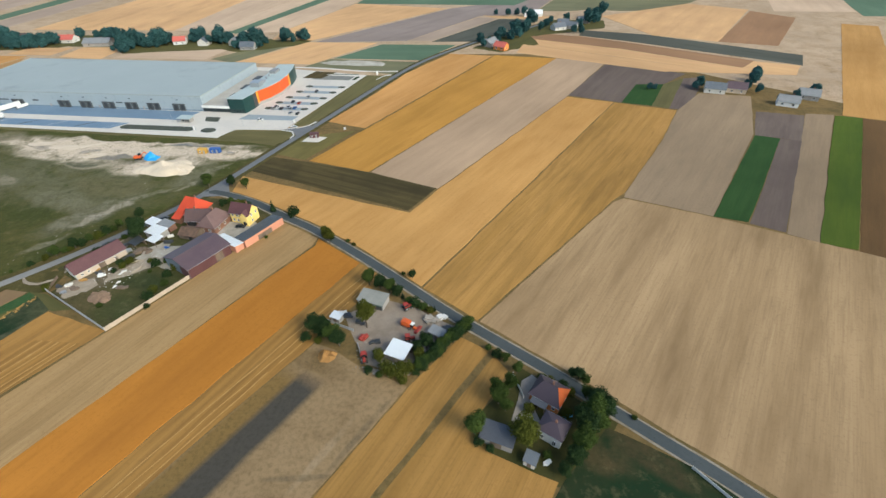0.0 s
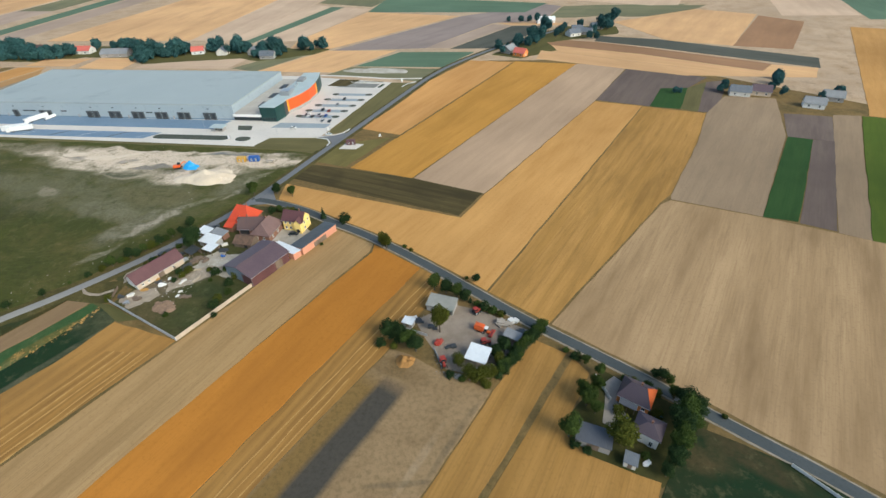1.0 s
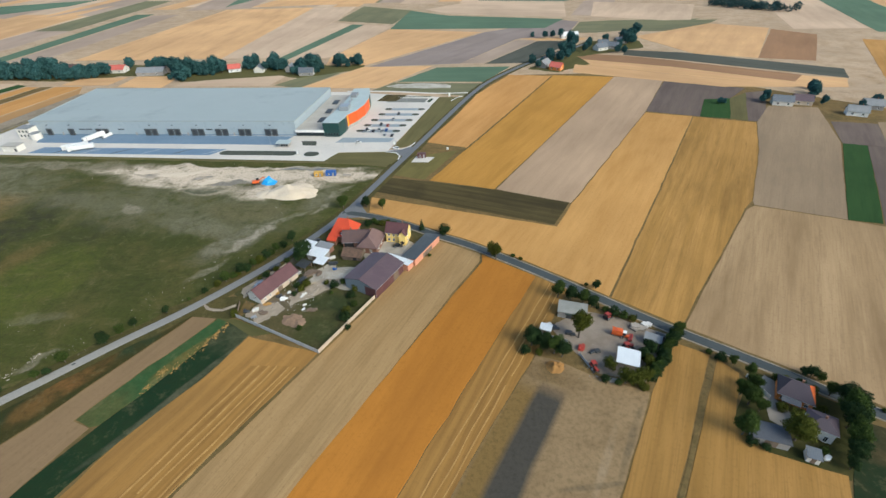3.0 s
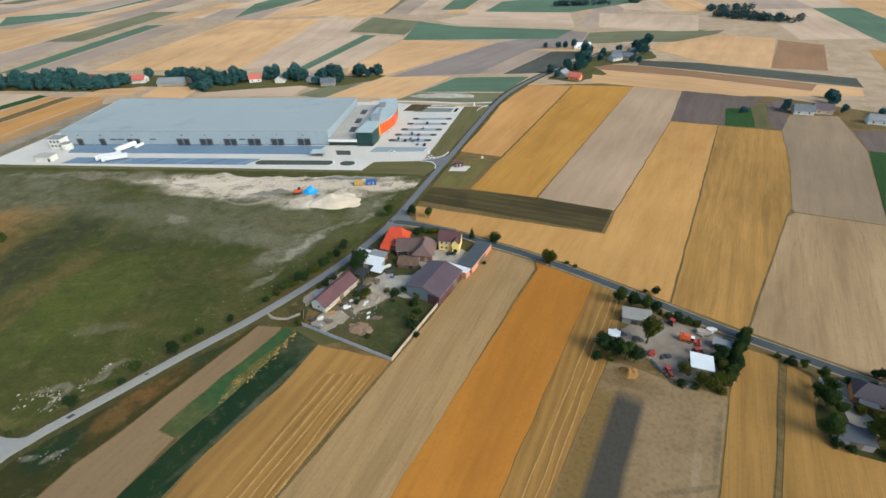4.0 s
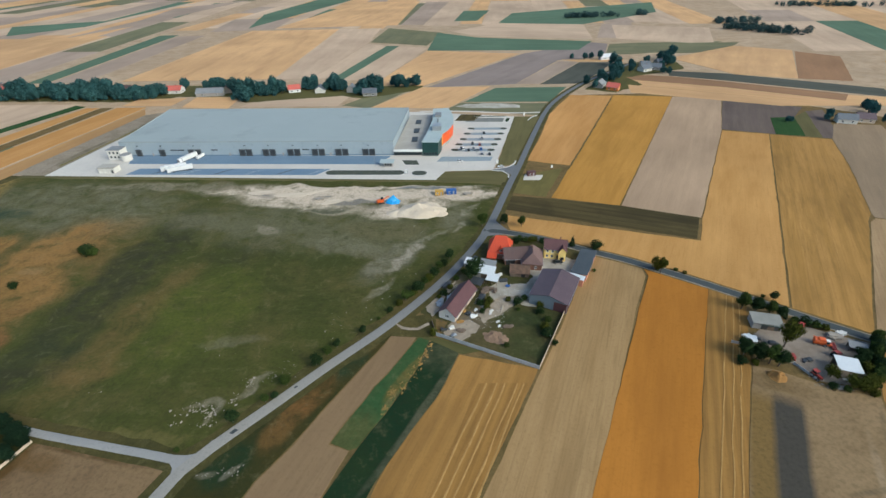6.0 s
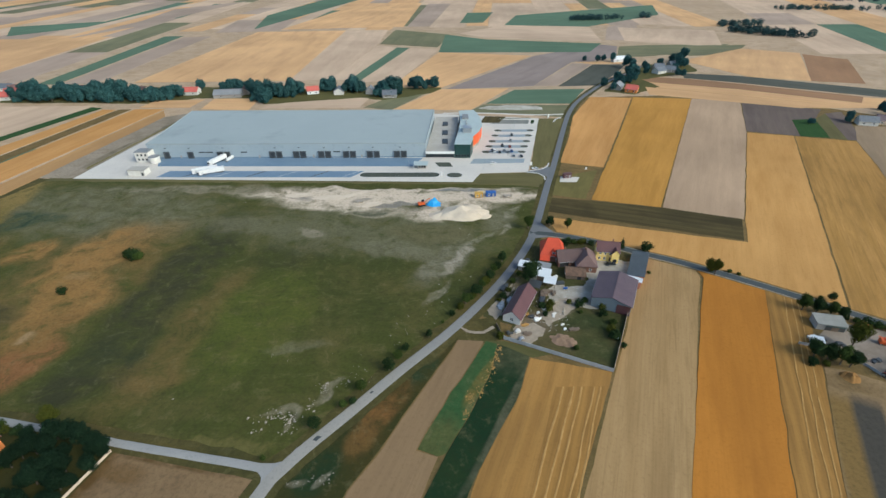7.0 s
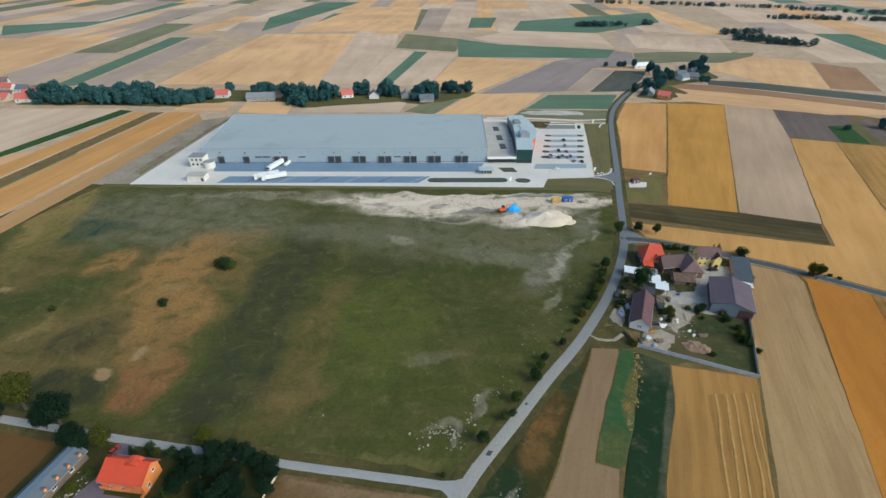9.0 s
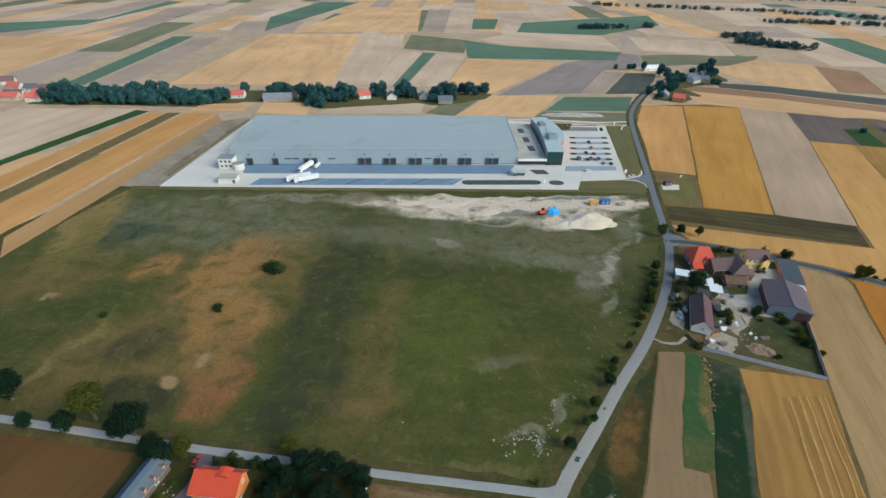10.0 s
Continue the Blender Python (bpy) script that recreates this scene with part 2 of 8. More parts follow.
# PALE* and FAR* crops below carry distance haze in their base colour
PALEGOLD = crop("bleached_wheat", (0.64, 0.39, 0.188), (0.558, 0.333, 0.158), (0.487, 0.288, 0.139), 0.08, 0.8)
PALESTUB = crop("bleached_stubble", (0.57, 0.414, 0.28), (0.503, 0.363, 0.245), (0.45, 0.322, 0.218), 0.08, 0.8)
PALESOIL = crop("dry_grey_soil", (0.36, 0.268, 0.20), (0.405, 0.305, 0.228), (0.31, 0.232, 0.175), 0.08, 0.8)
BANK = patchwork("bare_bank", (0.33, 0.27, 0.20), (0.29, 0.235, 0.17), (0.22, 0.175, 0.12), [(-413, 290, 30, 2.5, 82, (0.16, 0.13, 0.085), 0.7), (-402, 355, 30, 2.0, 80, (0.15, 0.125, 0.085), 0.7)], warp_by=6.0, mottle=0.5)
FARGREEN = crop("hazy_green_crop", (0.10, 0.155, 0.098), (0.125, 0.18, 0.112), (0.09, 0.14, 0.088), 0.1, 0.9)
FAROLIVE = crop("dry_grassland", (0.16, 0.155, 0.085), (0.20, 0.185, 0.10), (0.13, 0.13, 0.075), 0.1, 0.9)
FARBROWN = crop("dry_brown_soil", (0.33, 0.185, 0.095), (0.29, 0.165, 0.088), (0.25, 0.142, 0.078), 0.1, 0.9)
GROUND = patchwork("dry_ground", (0.518, 0.378, 0.248), (0.455, 0.332, 0.218), (0.40, 0.275, 0.16), [])
MARGIN = patchwork("field_margin", (0.215, 0.14, 0.055), (0.18, 0.118, 0.046), (0.125, 0.09, 0.034), [])
WEEDY = patchwork("weedy_strip", (0.185, 0.125, 0.048), (0.16, 0.108, 0.041), (0.115, 0.085, 0.03), [])
VERGE = patchwork("verge_grass", (0.078, 0.068, 0.022), (0.105, 0.082, 0.028), (0.055, 0.052, 0.018), [])
ROUGH = patchwork("roadside_rough_grass", (0.046, 0.041, 0.011), (0.060, 0.046, 0.013), (0.034, 0.038, 0.012), [(-199.5, 77.5, 15, 4.2, 58, (0.17, 0.085, 0.026), 0.75), (-203.5, 69, 8, 4, 58, (0.14, 0.080, 0.024), 0.6), (-215, 58.6, 9, 5, 55, (0.020, 0.036, 0.014), 1.0),
    (-213.4, 56.8, 3.6, 0.9, 50, (0.34, 0.29, 0.21), 0.45), (-219.6, 55.4, 3, 1.2, 20, (0.26, 0.22, 0.15), 0.3), (-187.5, 94.3, 9, 3, 58, (0.030, 0.045, 0.018), 0.8), (-184, 102.3, 7, 2, 50, (0.14, 0.10, 0.036), 0.5)], warp_by=5.0)
POTATO = patchwork("potato_leaves", (0.011, 0.030, 0.0125), (0.014, 0.034, 0.013), (0.019, 0.037, 0.013), [(-157.2, 99.5, 10, 7, -32, (0.055, 0.062, 0.030), 1.0), (-160.3, 81, 28, 1.3, 63, (0.10, 0.095, 0.055), 0.7), (-170, 63, 16, 1.2, 61, (0.085, 0.085, 0.05), 0.6)], warp_by=3.0)
WEEDBEET = patchwork("weedy_beet_leaves", (0.036, 0.088, 0.030), (0.045, 0.092, 0.030), (0.060, 0.095, 0.032), [(-182, 69, 9, 7, 62, (0.085, 0.098, 0.032), 1.0), (-168.2, 90.5, 13, 2.0, 62, (0.15, 0.115, 0.032), 0.8), (-172, 80, 5, 1.2, 62, (0.26, 0.19, 0.075), 0.5)], warp_by=3.0)
GOLDSTUB = crop("golden_stubble", (0.365, 0.196, 0.056), (0.31, 0.162, 0.043), (0.20, 0.11, 0.034), 0.25, 1.3, swath=(4.4, 0.22))
PLOT = patchwork("harrowed_plot", (0.30, 0.203, 0.105), (0.262, 0.177, 0.09), (0.215, 0.142, 0.07), [
    (-50, 90, 12, 4, -20, (0.16, 0.105, 0.045), 0.7), (-38, 61.8, 12, 1.2, 63, (0.34, 0.25, 0.15), 0.5), (-29.9, 67.9, 14, 1.0, 63, (0.17, 0.125, 0.07), 0.6), (-42.1, 54.8, 9, 0.9, 10, (0.16, 0.12, 0.07), 0.6)],
    bump=0.4, warp_by=2.0, mottle=0.25, bands=((-102.7, -8.1, 105, 3.6, 63.4, (0.20, 0.125, 0.042)), (-94.3, -6.5, 101, 4.3, 63.4, (0.068, 0.060, 0.048))))
# meadow: ochre, red-brown, dark, pale, bright green, yellow-olive, grey-olive, sand and grit patches
_TN, _LT = (0.30, 0.195, 0.092), (0.42, 0.36, 0.27)
_BO = (0.160, 0.108, 0.036)
_OC, _RB, _DK, _PL, _BG = (0.275, 0.152, 0.048), (0.225, 0.108, 0.040), (0.046, 0.046, 0.020), (0.30, 0.25, 0.175), (0.092, 0.104, 0.018)
_YO, _GO, _SAND, _GREY = (0.15, 0.12, 0.032), (0.165, 0.150, 0.088), (0.62, 0.505, 0.375), (0.235, 0.21, 0.175)
MEADOW = patchwork("meadow_grass", (0.068, 0.073, 0.0165), (0.057, 0.063, 0.016), (0.098, 0.086, 0.026), [
    (-337.4, 151.6, 34, 48, -8, _BO, 0.75), (-366, 112, 26, 24, 10, _BO, 0.75), (-413.2, 161.8, 26, 22, 0, _BO, 0.6), (-275.8, 113, 10, 44, -12, _BO, 0.5), (-281.5, 91.4, 16, 8, 5, _BO, 0.6), (-329.7, 173.2, 9, 26, -20, _OC, 0.6),
    (-365.5, 206.6, 70, 32, -5, _GO, 0.6), (-403.1, 196.1, 24, 11, 5, (0.035, 0.055, 0.03), 0.7),
    (-344.4, 163.6, 15, 28, -12, _OC, 0.9), (-332.3, 125.8, 14, 22, -8, _OC, 0.8), (-376.2, 165.9, 11, 10, 30, _OC, 0.8), (-427.1, 210.2, 13, 36, 6, (0.22, 0.155, 0.05), 1.2), (-418.1, 180, 7, 34, 8, _YO, 0.8),
    (-325.4, 97.6, 10, 13, -10, _RB, 1.0), (-329, 113, 10, 12, -15, (0.22, 0.125, 0.040), 0.8), (-351.3, 141.9, 20, 3.2, 35, _YO, 0.6), (-382.5, 114, 23, 2.4, 70, (0.19, 0.145, 0.046), 0.6), 
    (-351.4, 95.8, 17, 7, 8, _DK, 0.8), (-359.3, 116.9, 14, 10, 20, _DK, 0.6), (-295.7, 151, 15, 58, -6, _DK, 0.8), (-295.5, 96.6, 14, 16, 0, (0.04, 0.046, 0.02), 0.6), 
    (-251.8, 120.7, 20, 38, -8, _BG, 0.55), (-252, 165.5, 22, 14, 0, _DK, 0.4), (-262, 188.5, 50, 9, -6, _GO, 0.55), 
    (-222, 188, 70, 24, -8, (0.130, 0.122, 0.064), 0.75), (-249.4, 183.4, 10, 3.4, -22, _PL, 0.5), (-204, 169, 22, 8, -14, _GO, 0.75), (-188.6, 183, 24, 9, -4, (0.135, 0.118, 0.056), 0.8), (-152, 196, 8, 15, -25, _GO, 0.8),
    (-180.5, 158.2, 8, 24, -32, (0.185, 0.165, 0.105), 0.8), (-174.8, 161.8, 8, 2.4, 52, _LT, 0.42), (-178, 153.6, 8, 2.2, 62, _LT, 0.36), (-171.4, 167.2, 6, 2.6, 38, _LT, 0.4), (-183, 135.4, 11, 2.0, 58, _LT, 0.3), (-152, 186, 6, 1.8, 62, _LT, 0.4), (-164, 178, 9, 2.2, 40, _LT, 0.32), (-144.4, 204, 9, 2.4, 66, _LT, 0.35), (-233.9, 105.7, 13, 2.4, 8, _PL, 0.2), 
    (-342.4, 101.3, 4.6, 3.4, 10, _TN, 1.2), (-333.4, 109.3, 3.4, 2.8, 20, _TN, 1.1), (-338.3, 147.7, 3.6, 3.0, 15, _TN, 1.1), (-406.2, 145.7, 5, 2.4, 15, _TN, 0.9), (-337.4, 141.7, 13, 14, 0, _OC, 0.7),
    (-229.6, 77, 5, 2.2, 15, _PL, 0.4), (-226.4, 73.4, 4, 1.8, 70, _PL, 0.4), (-234, 74.8, 3.5, 1.0, -10, _PL, 0.4), (-218.4, 86.4, 7, 2.0, 55, _PL, 0.5), (-207.4, 86.6, 24, 1.9, 51, (0.20, 0.145, 0.07), 0.55), (-250, 67.6, 28, 2.0, -9, (0.125, 0.11, 0.034), 0.7), (-303.6, 85.0, 11, 7, -10, _DK, 1.2), 
    (-221.7, 223.5, 74, 10, -3, _SAND, 1.35), (-239.9, 212.5, 40, 8, -10, _SAND, 0.7), (-157.4, 224.3, 34, 8, 2, _SAND, 1.1), (-177.6, 206.3, 26, 9, 10, _SAND, 1.0), (-319.9, 232.8, 60, 5, 1, _PL, 0.5), (-199.6, 233.4, 60, 2.2, 0, _SAND, 1.2),
    (-222, 206, 10, 3.4, 5, (0.12, 0.115, 0.07), 0.8), (-210, 213.5, 12, 3, 5, _GREY, 1.0), (-228, 219.5, 5, 2, 20, _GREY, 0.8), (-171, 232.4, 16, 2.6, 0, (0.20, 0.20, 0.19), 0.9), (-192, 211, 9, 4, 20, _GREY, 0.6), (-265.9, 224.6, 12, 3, 0, _GREY, 0.6)], warp_by=20.0)
YARD = surface("yard_concrete", (0.34, 0.295, 0.245), (0.25, 0.215, 0.17), 0.9, big=0.12, fine=1.2, bump=0.3)
DIRT = surface("packed_dirt", (0.26, 0.205, 0.145), (0.37, 0.305, 0.225), 0.95, big=0.35, fine=1.4, bump=0.6)
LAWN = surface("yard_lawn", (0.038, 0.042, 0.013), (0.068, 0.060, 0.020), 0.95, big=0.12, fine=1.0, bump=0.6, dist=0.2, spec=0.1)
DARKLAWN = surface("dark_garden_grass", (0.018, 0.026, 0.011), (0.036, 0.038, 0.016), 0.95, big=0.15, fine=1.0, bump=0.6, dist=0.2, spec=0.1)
ASPHALT = surface("asphalt", (0.135, 0.137, 0.142), (0.165, 0.164, 0.162), 0.85, big=0.08, fine=1.5, bump=0.15)
LANE = surface("pale_asphalt", (0.27, 0.262, 0.248), (0.315, 0.302, 0.282), 0.9, big=0.1, fine=1.5, bump=0.2)
SHOULDER = surface("gravel_shoulder", (0.30, 0.26, 0.20), (0.20, 0.165, 0.11), 0.95, big=0.25, fine=2.5, bump=0.5)
CONCRETE = surface("pale_concrete", (0.615, 0.565, 0.49), (0.545, 0.50, 0.44), 0.85, big=0.05, fine=0.8, bump=0.1)
BLUEPAVE = surface("bluish_paving", (0.138, 0.205, 0.28), (0.165, 0.235, 0.31), 0.8, big=0.05, fine=0.7, bump=0.1)
KERB = surface("kerb_concrete", (0.62, 0.60, 0.56), (0.55, 0.54, 0.5), 0.85, big=0.3, fine=3, bump=0.1)
SAND = surface("piled_sand", (0.66, 0.555, 0.42), (0.585, 0.48, 0.355), 0.95, big=0.15, fine=1.0, bump=0.6, dist=0.3, spec=0.1)
CLAD = surface("grey_cladding", (0.345, 0.40, 0.435), (0.325, 0.38, 0.415), 0.5, 0.0, big=0.04, fine=0.3, bump=0.1, dist=0.02)
ROOFW = surface("pale_membrane_roof", (0.335, 0.374, 0.364), (0.318, 0.357, 0.348), 0.75, big=0.03, fine=0.04, bump=0.05)
WHITE = surface("white_paint", (0.78, 0.77, 0.74), (0.72, 0.71, 0.68), 0.6, big=0.3, fine=2, bump=0.05)
RENDERW = surface("white_render", (0.70, 0.67, 0.61), (0.62, 0.59, 0.53), 0.9, big=0.3, fine=2, bump=0.15)
BLACK = surface("black_rubber", (0.02, 0.02, 0.022), (0.03, 0.03, 0.03), 0.8, big=0.5, fine=3, bump=0.1)
DARKMETAL = surface("dark_metal", (0.06, 0.065, 0.07), (0.085, 0.09, 0.09), 0.5, 0.4, big=0.4, fine=3, bump=0.1)
DOCKDOOR = surface("dock_door_steel", (0.055, 0.06, 0.068), (0.075, 0.08, 0.085), 0.5, 0.2, big=0.5, fine=3, bump=0.3, ribs=('Z', 0.6))
TEAL = surface("dark_green_panel", (0.008, 0.045, 0.042), (0.012, 0.055, 0.05), 0.4, 0.0, big=0.3, fine=1, bump=0.2, ribs=('Z', 1.2))
ORANGE = surface("orange_panel", (0.74, 0.105, 0.016), (0.70, 0.09, 0.013), 0.5, big=0.15, fine=1, bump=0.15, ribs=('Z', 1.2))
AMBERP = surface("amber_panel", (0.85, 0.33, 0.03), (0.80, 0.28, 0.02), 0.5, big=0.15, fine=1, bump=0.15, ribs=('Z', 1.2))
LOWROOF = surface("gravel_roof", (0.44, 0.405, 0.345), (0.37, 0.34, 0.29), 0.9, big=0.1, fine=1.2, bump=0.2)
PALEROOF = surface("pale_green_roof", (0.42, 0.48, 0.47), (0.38, 0.44, 0.43), 0.7, big=0.1, fine=1, bump=0.1)
GLASS = glass("window_glass")
PLUM = surface("plum_metal_roof", (0.10, 0.066, 0.074), (0.125, 0.083, 0.088), 0.45, 0.0, big=0.2, fine=1.5, bump=0.35, dist=0.05, ribs=('X', 0.5))
MAROON = surface("maroon_tile_roof", (0.098, 0.038, 0.040), (0.125, 0.052, 0.050), 0.6, big=0.25, fine=2, bump=0.4, ribs=('X', 0.4))
RUST = surface("brown_tile_roof", (0.122, 0.072, 0.062), (0.092, 0.060, 0.058), 0.8, big=0.35, fine=2, bump=0.4, ribs=('X', 0.35))
REDTILE = surface("red_tile_roof", (0.60, 0.070, 0.020), (0.52, 0.056, 0.018), 0.65, big=0.3, fine=2, bump=0.4, ribs=('X', 0.35))
GREYROOF = surface("grey_sheet_roof", (0.27, 0.275, 0.275), (0.21, 0.215, 0.22), 0.75, big=0.3, fine=1.5, bump=0.35, ribs=('X', 0.35))
SLATE = surface("slate_blue_roof", (0.12, 0.135, 0.155), (0.15, 0.165, 0.18), 0.6, big=0.3, fine=1.5, bump=0.35, ribs=('X', 0.4))
WHITEROOF = surface("white_sheet_roof", (0.74, 0.76, 0.76), (0.66, 0.69, 0.70), 0.5, big=0.3, fine=1.5, bump=0.3, ribs=('X', 0.3))
BLUEWALL = surface("blue_grey_boarding", (0.22, 0.26, 0.29), (0.18, 0.22, 0.25), 0.7, big=0.3, fine=2, bump=0.3, ribs=('X', 0.5))
YELLOW = surface("yellow_render", (0.92, 0.68, 0.22), (0.86, 0.62, 0.19), 0.85, big=0.3, fine=2, bump=0.15)
SALMON = surface("salmon_render", (0.62, 0.29, 0.18), (0.55, 0.25, 0.16), 0.85, big=0.3, fine=2, bump=0.2)
ORANGER = surface("orange_render", (0.75, 0.27, 0.07), (0.68, 0.23, 0.06), 0.85, big=0.3, fine=2, bump=0.2)
CREAM = surface("cream_render", (0.58, 0.47, 0.36), (0.50, 0.40, 0.30), 0.9, big=0.25, fine=2, bump=0.2)
BRICKW = surface("brown_brick", (0.26, 0.13, 0.08), (0.20, 0.10, 0.07), 0.9, big=0.4, fine=4, bump=0.4, ribs=('Z', 0.2))
GREYWALL = surface("grey_render", (0.36, 0.34, 0.31), (0.30, 0.28, 0.26), 0.9, big=0.3, fine=2, bump=0.2)
FENCEC = surface("grey_fence_concrete", (0.42, 0.43, 0.44), (0.34, 0.35, 0.37), 0.9, big=0.5, fine=3, bump=0.2, rand=0.08)
FENCET = surface("tan_fence_concrete", (0.50, 0.40, 0.30), (0.42, 0.34, 0.26), 0.9, big=0.5, fine=3, bump=0.2, rand=0.08)
WOOD = surface("old_timber", (0.14, 0.10, 0.07), (0.19, 0.14, 0.10), 0.9, big=0.5, fine=4, bump=0.3)
BARK = surface("bark", (0.10, 0.075, 0.055), (0.14, 0.11, 0.08), 0.95, big=1.0, fine=6, bump=0.6)
STRAW = surface("loose_straw", (0.46, 0.27, 0.09), (0.37, 0.21, 0.068), 0.95, big=0.4, fine=4, bump=0.8, dist=0.1, spec=0.1)
STONE = surface("pale_rubble", (0.38, 0.33, 0.27), (0.26, 0.225, 0.18), 0.95, big=0.6, fine=3, bump=0.5, rand=0.1)
REDP = surface("red_machine_paint", (0.36, 0.045, 0.028), (0.26, 0.04, 0.028), 0.45, big=0.5, fine=3, bump=0.05)
ORANGEP = surface("orange_machine_paint", (0.72, 0.13, 0.02), (0.62, 0.10, 0.02), 0.45, big=0.5, fine=3, bump=0.05)
BLUEP = surface("blue_paint", (0.03, 0.11, 0.36), (0.025, 0.09, 0.30), 0.5, big=0.5, fine=3, bump=0.05)
SKYP = surface("bright_blue_sheet", (0.03, 0.33, 0.70), (0.03, 0.28, 0.62), 0.5, big=0.6, fine=2, bump=0.3)
YELP = surface("yellow_machine_paint", (0.62, 0.36, 0.06), (0.55, 0.31, 0.05), 0.5, big=0.5, fine=3, bump=0.05)
GREYP = surface("silver_paint", (0.40, 0.41, 0.42), (0.37, 0.38, 0.39), 0.35, 0.5, big=0.5, fine=3, bump=0.03)
DARKP = surface("black_paint", (0.025, 0.027, 0.03), (0.035, 0.036, 0.04), 0.35, big=0.5, fine=3, bump=0.03)
LEAF_D = leaves("dark_leaves", (0.015, 0.032, 0.012), (0.034, 0.055, 0.018))
LEAF_M = leaves("green_leaves", (0.030, 0.050, 0.012), (0.060, 0.085, 0.019))
# grove leaves: teal, with the shade of this corner darkened into them
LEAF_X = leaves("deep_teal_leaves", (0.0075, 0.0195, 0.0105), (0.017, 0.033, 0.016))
LEAF_Y = leaves("yellowing_leaves", (0.046, 0.055, 0.009), (0.086, 0.090, 0.015))
# far leaves: haze is mixed into the green as a paler blue tint
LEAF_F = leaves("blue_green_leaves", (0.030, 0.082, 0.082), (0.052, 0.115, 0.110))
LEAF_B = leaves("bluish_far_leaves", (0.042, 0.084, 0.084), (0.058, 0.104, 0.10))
LEAF_C = leaves("conifer_needles", (0.016, 0.03, 0.014), (0.03, 0.05, 0.02))
PINKDIRT = patchwork("heaped_earth", (0.36, 0.235, 0.155), (0.31, 0.20, 0.132), (0.235, 0.155, 0.10), [], mottle=0.35)
BLUEROOF = surface("blue_sheet_roof", (0.05, 0.085, 0.13), (0.06, 0.10, 0.145), 0.55, big=0.3, fine=1.5, bump=0.3, ribs=('X', 0.4))
DARKPLUM = surface("dark_plum_roof", (0.054, 0.038, 0.050), (0.066, 0.046, 0.056), 0.6, big=0.2, fine=1.5, bump=0.35, ribs=('X', 0.4))
PALEWOOD = surface("bleached_planks", (0.42, 0.35, 0.26), (0.33, 0.27, 0.19), 0.9, big=0.6, fine=4, bump=0.2)
DARKSHEET = surface("dark_grey_sheet_roof", (0.072, 0.082, 0.088), (0.10, 0.11, 0.115), 0.6, big=0.2, fine=1.5, bump=0.35, ribs=('X', 0.4))
DARKSLATE = surface("dark_slate_roof", (0.075, 0.08, 0.095), (0.09, 0.096, 0.108), 0.7, big=0.3, fine=1.5, bump=0.35, ribs=('X', 0.4))
LANETAR = surface("dark_asphalt", (0.056, 0.065, 0.066), (0.072, 0.081, 0.081), 0.9, big=0.08, fine=1.5, bump=0.15, spec=0.25)
CLOVER = patchwork("dark_clover", (0.012, 0.031, 0.013), (0.016, 0.033, 0.013), (0.030, 0.036, 0.015), [(43.9, 70.9, 14, 4, -38, (0.07, 0.052, 0.024), 0.7), (33, 70, 9, 5, -40, (0.085, 0.062, 0.028), 0.6)], warp_by=6.0)


def worn_road(name, fresh, worn, y0, y1):
    """Asphalt that grows paler and dustier from y0 down to y1."""
    m, N, L, P = nodes_of(name)
    geo = N.new("ShaderNodeNewGeometry").outputs["Position"]
    xyz = N.new("ShaderNodeSeparateXYZ")
    L.new(geo, xyz.inputs[0])
    n = noise_of(N, L, geo, 0.12, 4)
    fac = mix(N, L, 0.25, ramp2(N, L, xyz.outputs["Y"], y0, y1), n)
    g = noise_of(N, L, geo, 1.4, 4, 0.65)
    col = mix(N, L, fac, fresh, worn)
    col = mix(N, L, ramp2(N, L, g, 0.5, 0.8), col, mix(N, L, 0.3, col, (0.05, 0.05, 0.05)))
    L.new(col, P.inputs["Base Color"])
    P.inputs["Roughness"].default_value = 0.95
    P.inputs["Specular IOR Level"].default_value = 0.2
    bumped(N, L, P, g, 0.15, 0.05)
    return m


MAINTAR = worn_road("country_road_asphalt", (0.13, 0.138, 0.15), (0.335, 0.31, 0.268), 150.0, 85.0)
PINKSOIL = crop("orange_tan_stubble", (0.47, 0.275, 0.115), (0.41, 0.235, 0.095), (0.34, 0.19, 0.075), 0.12, 1.0)
BAYPAVE = surface("parking_bay_paving", (0.25, 0.29, 0.31), (0.29, 0.33, 0.34), 0.85, big=0.1, fine=0.8, bump=0.1)
BEDGREEN = surface("planted_bed", (0.045, 0.055, 0.04), (0.075, 0.08, 0.055), 0.95, big=0.4, fine=1.2, bump=0.6, dist=0.2)
GRAVELBED = surface("gravel_bed", (0.17, 0.17, 0.15), (0.22, 0.215, 0.185), 0.95, big=0.2, fine=1.2, bump=0.4)
OLDSTRAW = surface("old_straw", (0.34, 0.18, 0.06), (0.27, 0.145, 0.05), 0.95, big=0.4, fine=4, bump=0.8, dist=0.1, spec=0.1)
FARMPAVE = surface("pale_farmyard_concrete", (0.44, 0.395, 0.325), (0.27, 0.24, 0.185), 0.9, big=0.16, fine=1.2, bump=0.3)
TEALROOF = surface("dark_teal_sheet_roof", (0.045, 0.085, 0.078), (0.062, 0.10, 0.09), 0.7, big=0.3, fine=1.5, bump=0.3)
PALEGRIT = surface("pale_grit", (0.50, 0.46, 0.385), (0.30, 0.265, 0.205), 0.95, big=0.12, fine=1.0, bump=0.4)
RUBBLEW = surface("bright_broken_concrete", (0.40, 0.35, 0.275), (0.25, 0.215, 0.16), 0.95, big=0.8, fine=3, bump=0.4)
